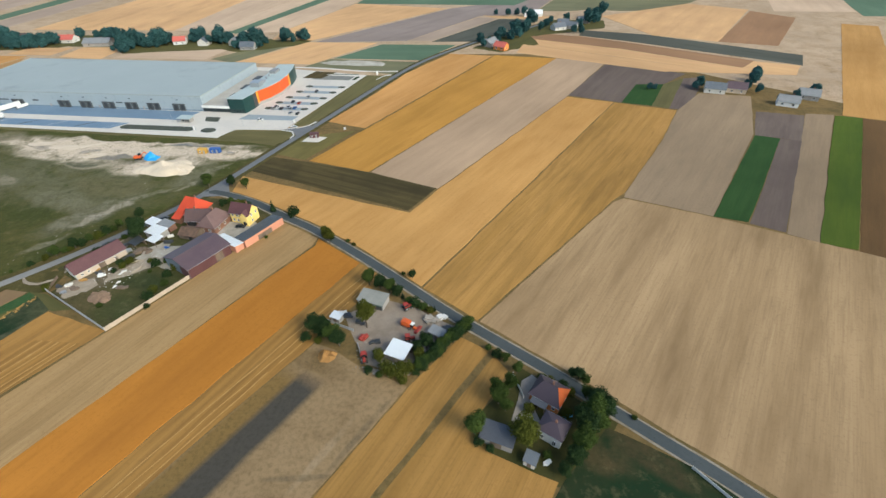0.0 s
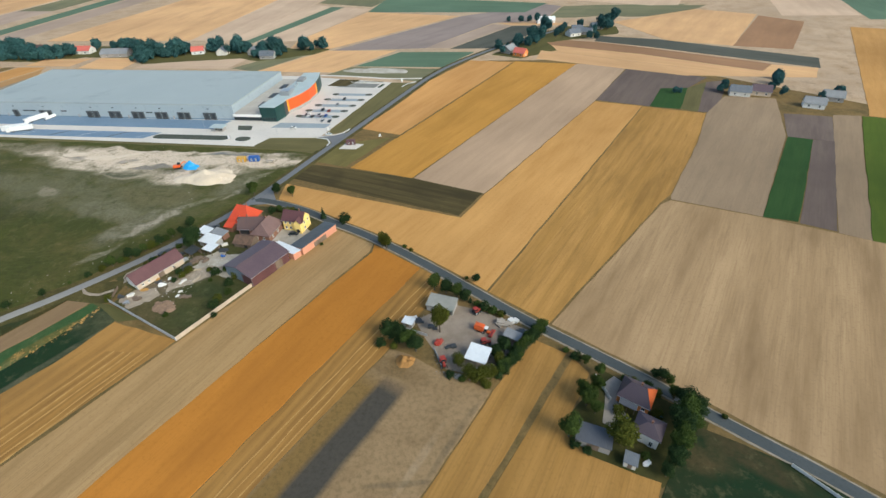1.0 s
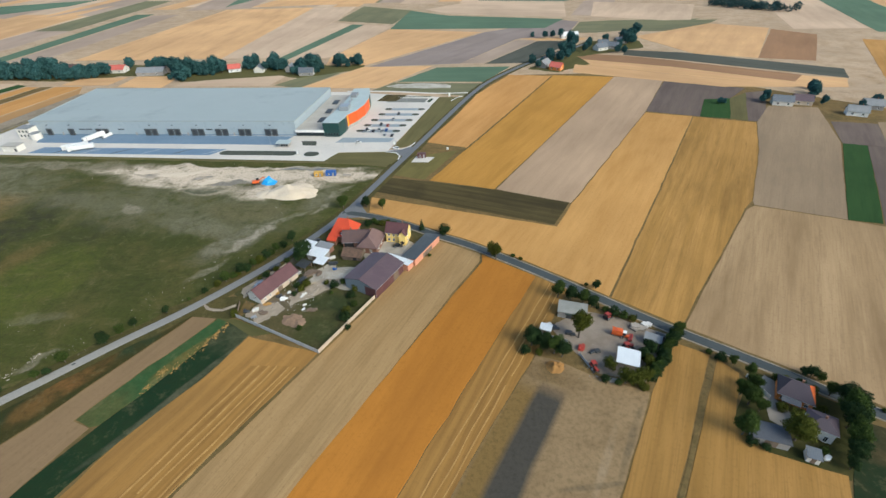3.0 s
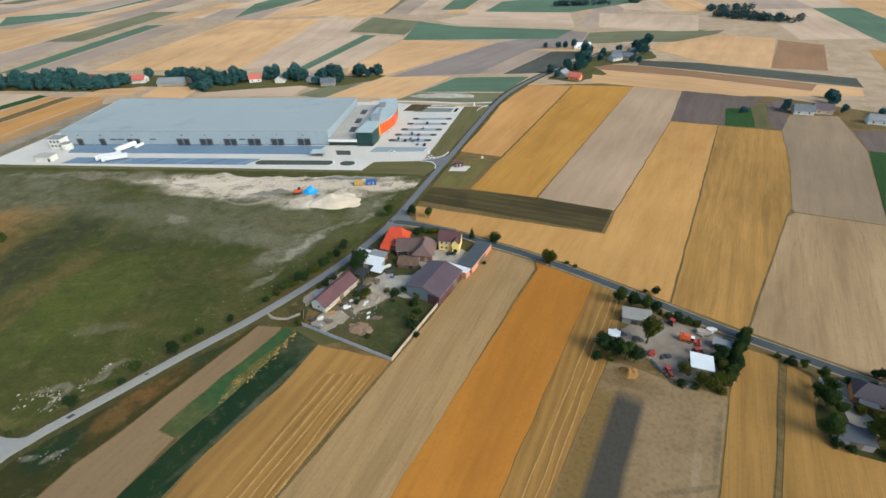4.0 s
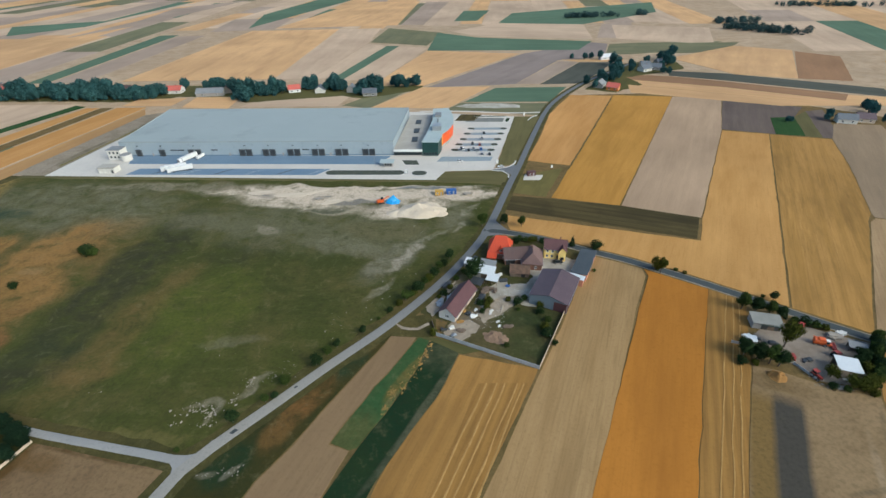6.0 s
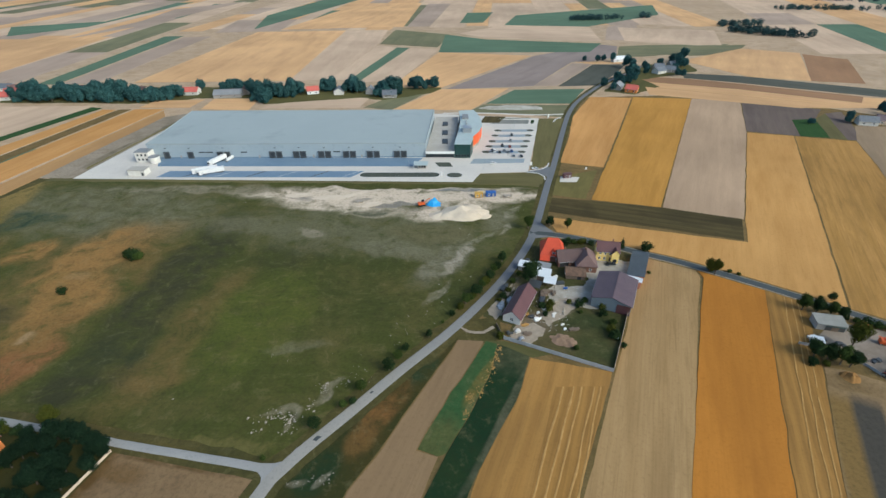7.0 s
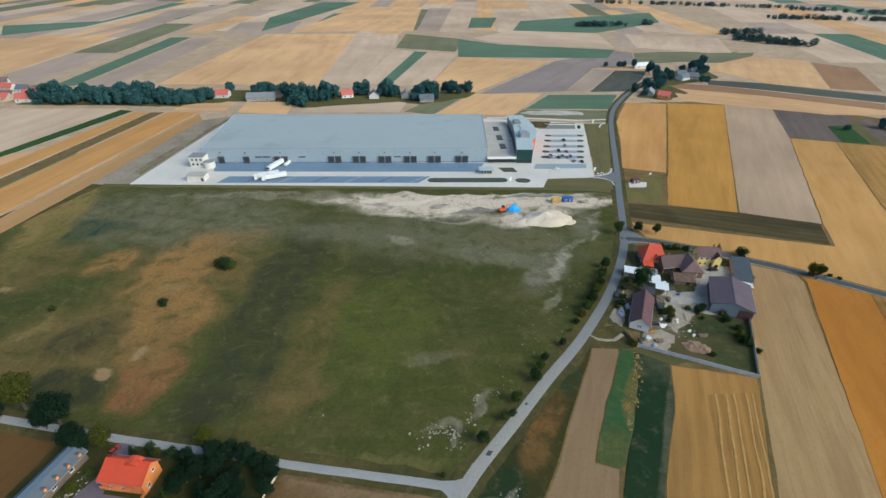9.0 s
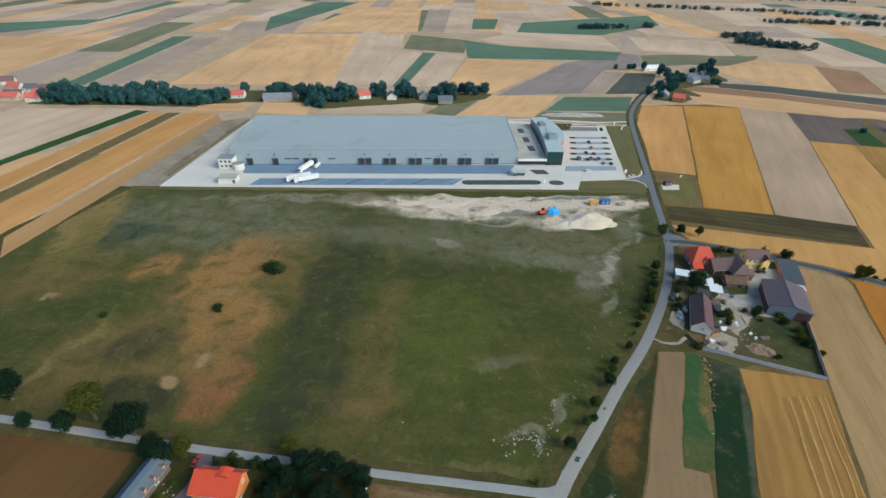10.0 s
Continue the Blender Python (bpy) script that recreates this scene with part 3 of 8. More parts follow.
YELLOWWEED = surface("dry_yellow_weeds", (0.36, 0.205, 0.055), (0.24, 0.155, 0.045), 0.95, big=0.4, fine=2, bump=0.5)
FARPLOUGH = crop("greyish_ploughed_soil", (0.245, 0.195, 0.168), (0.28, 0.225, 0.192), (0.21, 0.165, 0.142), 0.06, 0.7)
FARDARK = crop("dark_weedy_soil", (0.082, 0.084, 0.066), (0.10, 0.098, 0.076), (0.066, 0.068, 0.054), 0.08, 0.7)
HIPTILE = surface("orange_hip_tiles", (0.78, 0.20, 0.045), (0.70, 0.165, 0.038), 0.7, big=0.4, fine=2, bump=0.3, ribs=('Y', 0.35))
SHELTER = surface("grey_dock_canvas", (0.080, 0.090, 0.098), (0.108, 0.118, 0.125), 0.8, big=0.5, fine=3, bump=0.2)
PINKROOF = surface("faded_pinkish_roof", (0.185, 0.112, 0.098), (0.145, 0.088, 0.078), 0.8, big=0.3, fine=2, bump=0.4, ribs=('X', 0.35))
OLDTHATCH = surface("weathered_brown_boards", (0.165, 0.098, 0.062), (0.10, 0.062, 0.042), 0.95, big=0.6, fine=2.5, bump=0.7, dist=0.12)
DUSTYARD = surface("dusty_gravel_yard", (0.29, 0.235, 0.178), (0.215, 0.168, 0.122), 0.95, big=0.15, fine=1.0, bump=0.4)
OLDROOF2 = surface("mossy_grey_roof", (0.30, 0.29, 0.255), (0.22, 0.225, 0.195), 0.85, big=0.22, fine=1.5, bump=0.35, ribs=('X', 0.4))
STEELROOF = surface("blue_grey_sheet_roof", (0.105, 0.122, 0.14), (0.085, 0.10, 0.118), 0.8, big=0.3, fine=1.5, bump=0.25)
PURPLEPAVE = surface("purple_block_paving", (0.125, 0.098, 0.112), (0.155, 0.118, 0.128), 0.9, big=0.2, fine=1.2, bump=0.2)
FARMLAWN = patchwork("farm_grass", (0.062, 0.064, 0.021), (0.074, 0.068, 0.025), (0.10, 0.08, 0.034), [(-146.1, 118.1, 8, 6, 30, (0.17, 0.13, 0.085), 0.8), (-137, 126.1, 7, 4, 20, (0.20, 0.16, 0.11), 0.7), (-128.1, 104, 9, 6, -20, (0.05, 0.06, 0.02), 0.6),
    (-118, 118, 8, 8, 0, (0.04, 0.055, 0.018), 0.6), (-130, 119.1, 8, 5, 10, (0.04, 0.05, 0.018), 0.7), (-155, 140.1, 5, 10, -25, (0.15, 0.12, 0.08), 0.7)], warp_by=8.0)
# red of the far roofs, its colour dulled for haze
FARRED = surface("faded_red_roof", (0.58, 0.135, 0.10), (0.50, 0.12, 0.09), 0.8, big=0.3, fine=2, bump=0.3)

# ---- builders ----
from mathutils.geometry import tessellate_polygon

rng = random.Random(7)


def link(name, bm, m):
    me = bpy.data.meshes.new(name)
    bm.to_mesh(me)
    bm.free()
    me.materials.append(m)
    return new(name, me)


def part(name, bm, m, parent, label=""):
    """One mesh under a thing or a part, built in the thing's own space."""
    bmesh.ops.recalc_face_normals(bm, faces=bm.faces)
    ob = link(name, bm, m)
    ob.parent = parent
    return tagged(ob, label)


def again(src, parent, m):
    """One more piece on the same mesh."""
    ob = new(src.name.split(".")[0], src.data)
    ob.parent, ob.matrix_basis = parent, m
    return ob


def thing(name, x, y, rz, label, category, group="", z=0.0):
    ob = new(name)
    ob.empty_display_size = 0.5
    ob.matrix_basis = pose(x, y, z, 0, 0, rz)
    return tagged(ob, label, category, group)


def box(bm, x0, x1, y0, y1, z0, z1, bevel=0.0):
    v = [bm.verts.new((x, y, z)) for z in (z0, z1) for y in (y0, y1) for x in (x0, x1)]
    fs = [bm.faces.new([v[i] for i in q]) for q in ((0, 2, 3, 1), (4, 5, 7, 6), (0, 1, 5, 4), (1, 3, 7, 5), (3, 2, 6, 7), (2, 0, 4, 6))]
    if bevel:
        bmesh.ops.bevel(bm, geom=list({e for f in fs for e in f.edges}), offset=bevel, segments=1, affect='EDGES')
    return bm


def boxes(*dims):
    bm = bmesh.new()
    for d in dims:
        box(bm, *d)
    return bm


def prism(bm, outline, z0, z1):
    """An upright prism on an outline of (x, y)."""
    a = [bm.verts.new((x, y, z0)) for x, y in outline]
    b = [bm.verts.new((x, y, z1)) for x, y in outline]
    n = len(a)
    bm.faces.new(a[::-1])
    bm.faces.new(b)
    for i in range(n):
        bm.faces.new((a[i], a[(i + 1) % n], b[(i + 1) % n], b[i]))
    return bm


def extrude_x(bm, profile, x0, x1):
    """A solid with the profile of (y, z), from x0 to x1."""
    a = [bm.verts.new((x0, y, z)) for y, z in profile]
    b = [bm.verts.new((x1, y, z)) for y, z in profile]
    n = len(a)
    bm.faces.new(a)
    bm.faces.new(b[::-1])
    for i in range(n):
        bm.faces.new((a[i], b[i], b[(i + 1) % n], a[(i + 1) % n]))
    return bm


def tube(bm, p, q, r0, r1, sides=8):
    p, q = Vector(p), Vector(q)
    turn = (q - p).to_track_quat('Z', 'Y').to_matrix()
    ring = [[bm.verts.new(c + turn @ Vector((r * math.cos(2 * math.pi * i / sides), r * math.sin(2 * math.pi * i / sides), 0))) for i in range(sides)]
            for c, r in ((p, r0), (q, r1))]
    for i in range(sides):
        j = (i + 1) % sides
        bm.faces.new((ring[0][i], ring[0][j], ring[1][j], ring[1][i]))
    bm.faces.new(ring[0][::-1])
    bm.faces.new(ring[1])
    return bm


def ccw(pts):
    area = sum(a[0] * b[1] - b[0] * a[1] for a, b in zip(pts, pts[1:] + pts[:1]))
    return list(pts) if area > 0 else list(pts)[::-1]


def inset(pts, d):
    out, n = [], len(pts)
    for i in range(n):
        p0, p, p1 = Vector(pts[i - 1]), Vector(pts[i]), Vector(pts[(i + 1) % n])
        a, b = (p - p0).normalized(), (p1 - p).normalized()
        na, nb = Vector((-a.y, a.x)), Vector((-b.y, b.x))
        k = max(0.35, 1 + na.dot(nb))
        q = p + (na + nb) * (d / k)
        out.append((q.x, q.y))
    return out


def sheet(name, m, corners, h, label, gap=0.15, wobble=0.15, rows=None, step=6.0, kind="structure", skirt=0.5):
    """A piece of land: a low slab with uneven edges; rows: the direction of its rows in degrees."""
    pts = inset(ccw(corners), gap) if gap else ccw(corners)
    h += 0.012 * rng.random()
    if rows is None:
        a, b = max(zip(pts, pts[1:] + pts[:1]), key=lambda e: (e[1][0] - e[0][0]) ** 2 + (e[1][1] - e[0][1]) ** 2)
        t = math.atan2(b[1] - a[1], b[0] - a[0])
    else:
        t = radians(rows)
    fine = []
    for a, b in zip(pts, pts[1:] + pts[:1]):
        n = max(1, round(math.hypot(b[0] - a[0], b[1] - a[1]) / step))
        for i in range(n):
            x, y = a[0] + (b[0] - a[0]) * i / n, a[1] + (b[1] - a[1]) * i / n
            v = noise.noise_vector(Vector((x * 0.13, y * 0.13, 1.7)))
            w = noise.noise_vector(Vector((x * 0.6, y * 0.6, 5.1)))
            fine.append((x + (v.x * 2 + w.x * 0.9) * wobble, y + (v.y * 2 + w.y * 0.9) * wobble))
    bm = bmesh.new()
    top = [bm.verts.new((x, y, h)) for x, y in fine]
    low = [bm.verts.new((x, y, -0.05)) for x, y in inset(fine, -skirt * h - 0.02)]
    n = len(top)
    for tri in tessellate_polygon([[Vector((x, y, 0)) for x, y in fine]]):
        a, b, c = (top[i] for i in tri)
        if (b.co - a.co).cross(c.co - a.co).z < 0:
            b, c = c, b
        if bm.faces.get((a, b, c)) is None:
            bm.faces.new((a, b, c))
    for i in range(n):
        bm.faces.new((low[i], low[(i + 1) % n], top[(i + 1) % n], top[i]))
    uv = bm.loops.layers.uv.new("UVMap")
    c, s = math.cos(t), math.sin(t)
    for f in bm.faces:
        for l in f.loops:
            x, y = l.vert.co.x, l.vert.co.y
            l[uv].uv = (x * c + y * s, -x * s + y * c)
    return tagged(link(name, bm, m), label, "", "", kind)


def smooth(points, step=4.0):
    out = []
    P = [Vector(p) for p in points]
    P = [2 * P[0] - P[1]] + P + [2 * P[-1] - P[-2]]
    for i in range(1, len(P) - 2):
        n = max(1, round((P[i + 1] - P[i]).length / step))
        for k in range(n):
            t = k / n
            out.append(0.5 * (2 * P[i] + (P[i + 1] - P[i - 1]) * t + (2 * P[i - 1] - 5 * P[i] + 4 * P[i + 1] - P[i + 2]) * t * t
                              + (3 * P[i] - P[i - 1] - 3 * P[i + 1] + P[i + 2]) * t ** 3))
    return out + [P[-2]]


def ribbon(name, m, points, width, z, label, wobble=0.0, crown=0.04, kind="structure", side=0.0):
    """A road or strip along a smooth line, with sloping edges."""
    line = smooth(points)
    bm = bmesh.new()
    prev = None
    for i, p in enumerate(line):
        d = (line[min(i + 1, len(line) - 1)] - line[max(i - 1, 0)]).normalized()
        n = Vector((-d.y, d.x))
        w = width / 2
        wl = w + wobble * noise.noise(Vector((p.x * 0.2, p.y * 0.2, 3)))
        wr = w + wobble * noise.noise(Vector((p.x * 0.2, p.y * 0.2, 9)))
        p = p + n * side
        row = [bm.verts.new((q.x, q.y, h)) for q, h in ((p + n * (wl + 0.3), -0.05), (p + n * wl, z), (p, z + crown), (p - n * wr, z), (p - n * (wr + 0.3), -0.05))]
        if prev:
            for a in range(4):
                bm.faces.new((prev[a], prev[a + 1], row[a + 1], row[a]))
        prev = row
    return tagged(link(name, bm, m), label, "", "", kind)


# -- trees --
def leaf_cloud(lobes, count, size, seed, drop=0.0):
    """Leaf clumps scattered in the outer part of several lobes (x, y, z, rx, ry, rz)."""
    r = np.random.RandomState(seed)
    vol = np.array([a[3] * a[4] * a[5] for a in lobes])
    pick = r.choice(len(lobes), count, p=vol / vol.sum())
    L = np.array(lobes)[pick]
    d = r.normal(size=(count, 3))
    d /= np.linalg.norm(d, axis=1)[:, None]
    rad = 0.35 + 0.65 * r.rand(count) ** 0.45
    rad *= 1 + 0.18 * np.sin(5 * d[:, 0] + 7 * d[:, 2] + pick)
    c = L[:, :3] + d * L[:, 3:] * rad[:, None]
    nrm = d + 0.7 * r.normal(size=(count, 3))
    nrm[:, 2] += 0.35
    nrm /= np.linalg.norm(nrm, axis=1)[:, None]
    ax = np.cross(nrm, r.normal(size=(count, 3)))
    ax /= np.linalg.norm(ax, axis=1)[:, None]
    ay = np.cross(nrm, ax)
    s = size * (0.6 + 0.8 * r.rand(count))[:, None]
    q = r.uniform(0.6, 1.0, (4, count, 1))
    V = np.stack([c - ax * s * q[0], c - ay * s * 0.7 * q[1] + nrm * s * 0.25, c + ax * s * q[2], c + ay * s * 0.7 * q[3] + nrm * s * 0.2], 1).reshape(-1, 3)
    return V, np.arange(4 * count).reshape(-1, 4)


def cloud_mesh(name, V, F, m):
    me = bpy.data.meshes.new(name)
    me.from_pydata([tuple(v) for v in V], [], [tuple(int(i) for i in f) for f in F])
    me.materials.append(m)
    return me


def tree(name, m, height, radius, seed, label, count=900, leaf=0.4, bole=0.22, narrow=1.0, group="", lobes=7):
    """A broadleaf tree: a tapered trunk with limbs, and a crown of leaf clumps in uneven lobes."""
    r = random.Random(seed)
    root = thing(name, 0, 0, 0, label, "tree" if height > 3.2 else "bush", group)
    bm = bmesh.new()
    zb = height * bole
    tube(bm, (0, 0, -0.1), (0.1, 0.05, zb + 0.2 * height), 0.045 * height ** 0.9, 0.022 * height)
    lob = [(0, 0, zb + (height - zb) * 0.55, radius * 0.72 * narrow, radius * 0.72 * narrow, (height - zb) * 0.46)]
    for i in range(lobes):
        a = 2 * math.pi * (i + r.random() * 0.7) / lobes
        d = radius * r.uniform(0.4, 0.68)
        z = zb + (height - zb) * r.uniform(0.2, 0.8)
        s = radius * r.uniform(0.34, 0.52)
        lob.append((d * math.cos(a), d * math.sin(a), z, s, s, s * r.uniform(0.8, 1.2)))
        tube(bm, (0.05, 0.02, zb + 0.05 * height * r.random()), (d * 0.8 * math.cos(a), d * 0.8 * math.sin(a), z), 0.018 * height, 0.006 * height, 5)
    part("trunk", bm, BARK, root)
    V, F = leaf_cloud(lob, count, leaf, seed)
    V[:, 2] = np.maximum(V[:, 2], 0.08)
    crown = new("crown", cloud_mesh("crown", V, F, m))
    crown.parent = root
    return root


def conifer(height, radius, seed, label):
    root = thing("conifer_tree", 0, 0, 0, label, "tree")
    part("trunk", tube(bmesh.new(), (0, 0, -0.1), (0, 0, height * 0.95), 0.16, 0.03), BARK, root)
    lob = [(0, 0, height * (0.12 + 0.8 * k / 7), radius * (1 - k / 8.0), radius * (1 - k / 8.0), height * 0.09) for k in range(8)]
    V, F = leaf_cloud(lob, 700, 0.3, seed)
    crown = new("crown", cloud_mesh("crown", V, F, LEAF_C))
    crown.parent = root
    return root


PLACED = set()


def put(ob, x, y, s=1.0, rz=None, sz=None, z=0.0):
    """A model tree or thing at a place, turned and scaled: first the model itself, then copies of it."""
    if rz is None:
        rz = rng.uniform(0, 360)
    sz = sz or s
    if ob.name not in PLACED:
        PLACED.add(ob.name)
        ob.matrix_basis = pose(x, y, z, 0, 0, rz) @ Matrix.Diagonal((s, s, sz, 1))
        return ob
    k = ob.scale
    return copy_thing(ob, pose(x, y, z, 0, 0, rz) @ Matrix.Diagonal((s / k[0], s / k[1], sz / k[2], 1)))


# -- buildings --
WIN = {}


def window_mesh(w, h, frame_m):
    key = (w, h, frame_m.name)
    if key not in WIN:
        bm = bmesh.new()
        t = 0.09
        for d in ((-w / 2, w / 2, -0.08, 0.06, 0, t), (-w / 2, w / 2, -0.08, 0.06, h - t, h), (-w / 2, -w / 2 + t, -0.08, 0.06, t, h - t),
                  (w / 2 - t, w / 2, -0.08, 0.06, t, h - t), (-t / 3, t / 3, -0.06, 0.04, t, h - t), (-w / 2 - 0.08, w / 2 + 0.08, -0.16, 0.02, -0.06, 0)):
            box(bm, *d)
        a = bpy.data.meshes.new("window")
        bm.to_mesh(a)
        bm.free()
        a.materials.append(frame_m)
        bm = box(bmesh.new(), -w / 2 + t, w / 2 - t, -0.03, 0.03, t, h - t)
        b = bpy.data.meshes.new("pane")
        bm.to_mesh(b)
        bm.free()
        b.materials.append(GLASS)
        WIN[key] = (a, b)
    return WIN[key]


def window(parent, x, y, z, w, h, rz=0, frame_m=None):
    """A window whose outside looks along -y before it is turned by rz."""
    a, b = window_mesh(w, h, frame_m or WHITE)
    ob = new("window", a)
    ob.parent, ob.matrix_basis = parent, pose(x, y, z, 0, 0, rz)
    p = new("pane", b)
    p.parent = ob
    return ob


def roof_slabs(bm, w, d, eave, ridge, over, thick, off=0.0):
    """Two sloping slabs; the ridge runs along x at y = off."""
    for s in (-1, 1):
        run = d / 2 - s * off if s > 0 else d / 2 + off
        slope = (ridge - eave) / run
        y1 = s * (d / 2 + over)
        z1 = eave - slope * over
        pts = [(off, ridge), (y1, z1), (y1, z1 + thick), (off, ridge + thick)]
        if s > 0:
            pts = pts[::-1]
        extrude_x(bm, pts, -w / 2 - over, w / 2 + over)
    return bm


def hip_shell(bm, w, d, eave, ridge, over, hip, thick=0.18):
    a, b = w / 2 + over, d / 2 + over
    r = max(0.05, w / 2 - hip)
    ze = eave - (ridge - eave) / (d / 2) * over
    low = [bm.verts.new(p) for p in ((-a, -b, ze), (a, -b, ze), (a, b, ze), (-a, b, ze))]
    edge = [bm.verts.new(p) for p in ((-a, -b, ze + thick), (a, -b, ze + thick), (a, b, ze + thick), (-a, b, ze + thick))]
    top = [bm.verts.new((-r, 0, ridge + thick)), bm.verts.new((r, 0, ridge + thick))]
    bm.faces.new(low[::-1])
    for i in range(4):
        bm.faces.new((low[i], low[(i + 1) % 4], edge[(i + 1) % 4], edge[i]))
    bm.faces.new((edge[0], edge[1], top[1], top[0]))
    bm.faces.new((edge[1], edge[2], top[1]))
    bm.faces.new((edge[2], edge[3], top[0], top[1]))
    bm.faces.new((edge[3], edge[0], top[0]))
    return bm


def house(name, x, y, rz, w, d, eave, ridge, wall_m, roof_m, label, category="house", hip=0.0, over=0.45, front=(), back=(), left=(), right=(),
          chimney=(), door=None, gables=None, group="", frame_m=None, roof_label="", off=0.0):
    """A pitched-roof building; the ridge runs along its own x. front, back, left, right: windows (place along the wall, sill, width, height)."""
    root = thing(name, x, y, rz, label, category, group)
    if hip:
        wall = boxes((-w / 2, w / 2, -d / 2, d / 2, -0.1, eave))
    else:
        wall = extrude_x(bmesh.new(), [(-d / 2, -0.1), (d / 2, -0.1), (d / 2, eave), (off, ridge - 0.02), (-d / 2, eave)], -w / 2, w / 2)
    part("wall", wall, wall_m, root)
    if gables and not hip:
        for s in (-1, 1):
            part("gable", extrude_x(bmesh.new(), [(-d / 2, eave * 0.0 - 0.1), (d / 2, -0.1), (d / 2, eave), (off, ridge - 0.02), (-d / 2, eave)],
                                    *((w / 2, w / 2 + 0.03) if s > 0 else (-w / 2 - 0.03, -w / 2))), gables, root)
    rb = bmesh.new()
    if hip:
        hip_shell(rb, w, d, eave, ridge, over, hip)
    else:
        roof_slabs(rb, w, d, eave, ridge, over, 0.16, off)
        box(rb, -w / 2 - over, w / 2 + over, off - 0.16, off + 0.16, ridge + 0.12, ridge + 0.24)
    part("roof", rb, roof_m, root, roof_label)
    for side, lst in ((0, front), (1, back), (2, left), (3, right)):
        for a, z, ww, hh in lst:
            px, py, turn = ((a, -d / 2, 0), (a, d / 2, 180), (-w / 2, a, -90), (w / 2, a, 90))[side]
            window(root, px, py, z, ww, hh, turn, frame_m)
    for cx, cy, h in chimney:
        ch = boxes((cx - 0.24, cx + 0.24, cy - 0.24, cy + 0.24, eave, h), (cx - 0.3, cx + 0.3, cy - 0.3, cy + 0.3, h, h + 0.1))
        part("chimney", ch, BRICKW, root)
    if door:
        a, ww, hh, dm = door
        dr = part("door", boxes((a - ww / 2, a + ww / 2, -d / 2 - 0.06, -d / 2 + 0.06, 0, hh), (a - ww / 2 - 0.1, a + ww / 2 + 0.1, -d / 2 - 0.03, -d / 2 + 0.03, hh, hh + 0.1)), dm, root)
    # gutters along the eaves
    if eave > 3.0:
        for s in (-1, 1):
            ge = eave - (ridge - eave) / (d / 2) * over
            part("gutter", tube(bmesh.new(), (-w / 2 - over, s * (d / 2 + over + 0.07), ge + 0.03), (w / 2 + over, s * (d / 2 + over + 0.07), ge + 0.03), 0.07, 0.07, 6), GREYP, root)
    return root


def flat_shed(name, x, y, rz, w, d, h0, h1, wall_m, roof_m, label, category="shed", open_front=False, over=0.3):
    """A lean-to or shed whose single slope falls from the back (h1) to the front (h0)."""
    root = thing(name, x, y, rz, label, category)
    if open_front:
        for sx in (-1, 0, 1):
            for sy, hh in ((-1, h0), (1, h1)):
                part("post", boxes((sx * (w / 2 - 0.1) - 0.09, sx * (w / 2 - 0.1) + 0.09, sy * (d / 2 - 0.1) - 0.09, sy * (d / 2 - 0.1) + 0.09, -0.1, hh - 0.02)), WOOD, root)
        part("wall", boxes((-w / 2, w / 2, d / 2 - 0.02, d / 2 + 0.12, -0.1, h1 - 0.1)), wall_m, root)
    else:
        part("wall", extrude_x(bmesh.new(), [(-d / 2, -0.1), (d / 2, -0.1), (d / 2, h1), (-d / 2, h0)], -w / 2, w / 2), wall_m, root)
        part("door", boxes((-w * 0.18, w * 0.18, -d / 2 - 0.06, -d / 2, 0, min(2.4, h0 - 0.3))), WOOD, root)
    k = (h1 - h0) / d
    part("roof", extrude_x(bmesh.new(), [(-d / 2 - over, h0 - k * over), (d / 2 + over, h1 + k * over), (d / 2 + over, h1 + k * over + 0.12), (-d / 2 - over, h0 - k * over + 0.12)],
                           -w / 2 - over, w / 2 + over), roof_m, root)
    return root

# ---- land ----
_bm = bmesh.new()
bmesh.ops.create_grid(_bm, x_segments=24, y_segments=24, size=7000)
tagged(link("ground", _bm, GROUND), "dry tan farmland reaching to the horizon", "", "", "structure")

sheet("rough_grass", VERGE, [(-539.5, -228.6), (-310.3, -229.4), (-240, 21), (-221.9, 55.9), (-149.9, 150.1), (-119.2, 243.1), (-164.3, 247.3), (-439.2, 249.3), (-469.4, 182.5)], 0.02, "rough brown-green grass beside the roads and the meadow", 0, 0.5, 0)
sheet("meadow", MEADOW, [(-426.3, 245.2), (-167.4, 240.3), (-123.2, 236.1), (-135.5, 200.2), (-143.7, 178.2), (-154.8, 157.2), (-182.2, 117.1), (-228.9, 62.5), (-252.6, 67.4), (-320.5, 78.8),
                         (-385.5, 91.6), (-439.4, 101.7), (-447.2, 175.6), (-440, 203.1)], 0.10, "rough green meadow with dry brown patches and bare sand", 0, 0.8, 0)
sheet("verge", OLIVE, [(-426.5, 250.1), (-164.4, 244.3), (-127.1, 258.1), (-116.1, 255.1), (-123.2, 234.1), (-167.4, 239.3), (-426.3, 244.2)], 0.06, "mown grass verge beside the works fence", 0, 0.3, 0)


def fields(name, m, h, label, *list_of_corners):
    for c in list_of_corners:
        sheet(name, m, list(c), 0.08 + 0.2 * h, label, 0.06, 0.22)


sheet("field_margin", MARGIN, [(-138.6, 182.2), (-132.5, 200.2), (-108.9, 275), (-58.1, 429.2), (61.8, 437.8), (151.2, 392.1), (260.2, 307), (343, 89.2), (309, -239.7), (-318.3, -239.4), (-227.9, 51.3), (-195.1, 93.4), (-160, 137.1)], 0.03,
      "weedy brown margins between the fields", 0, 0.5, 0)


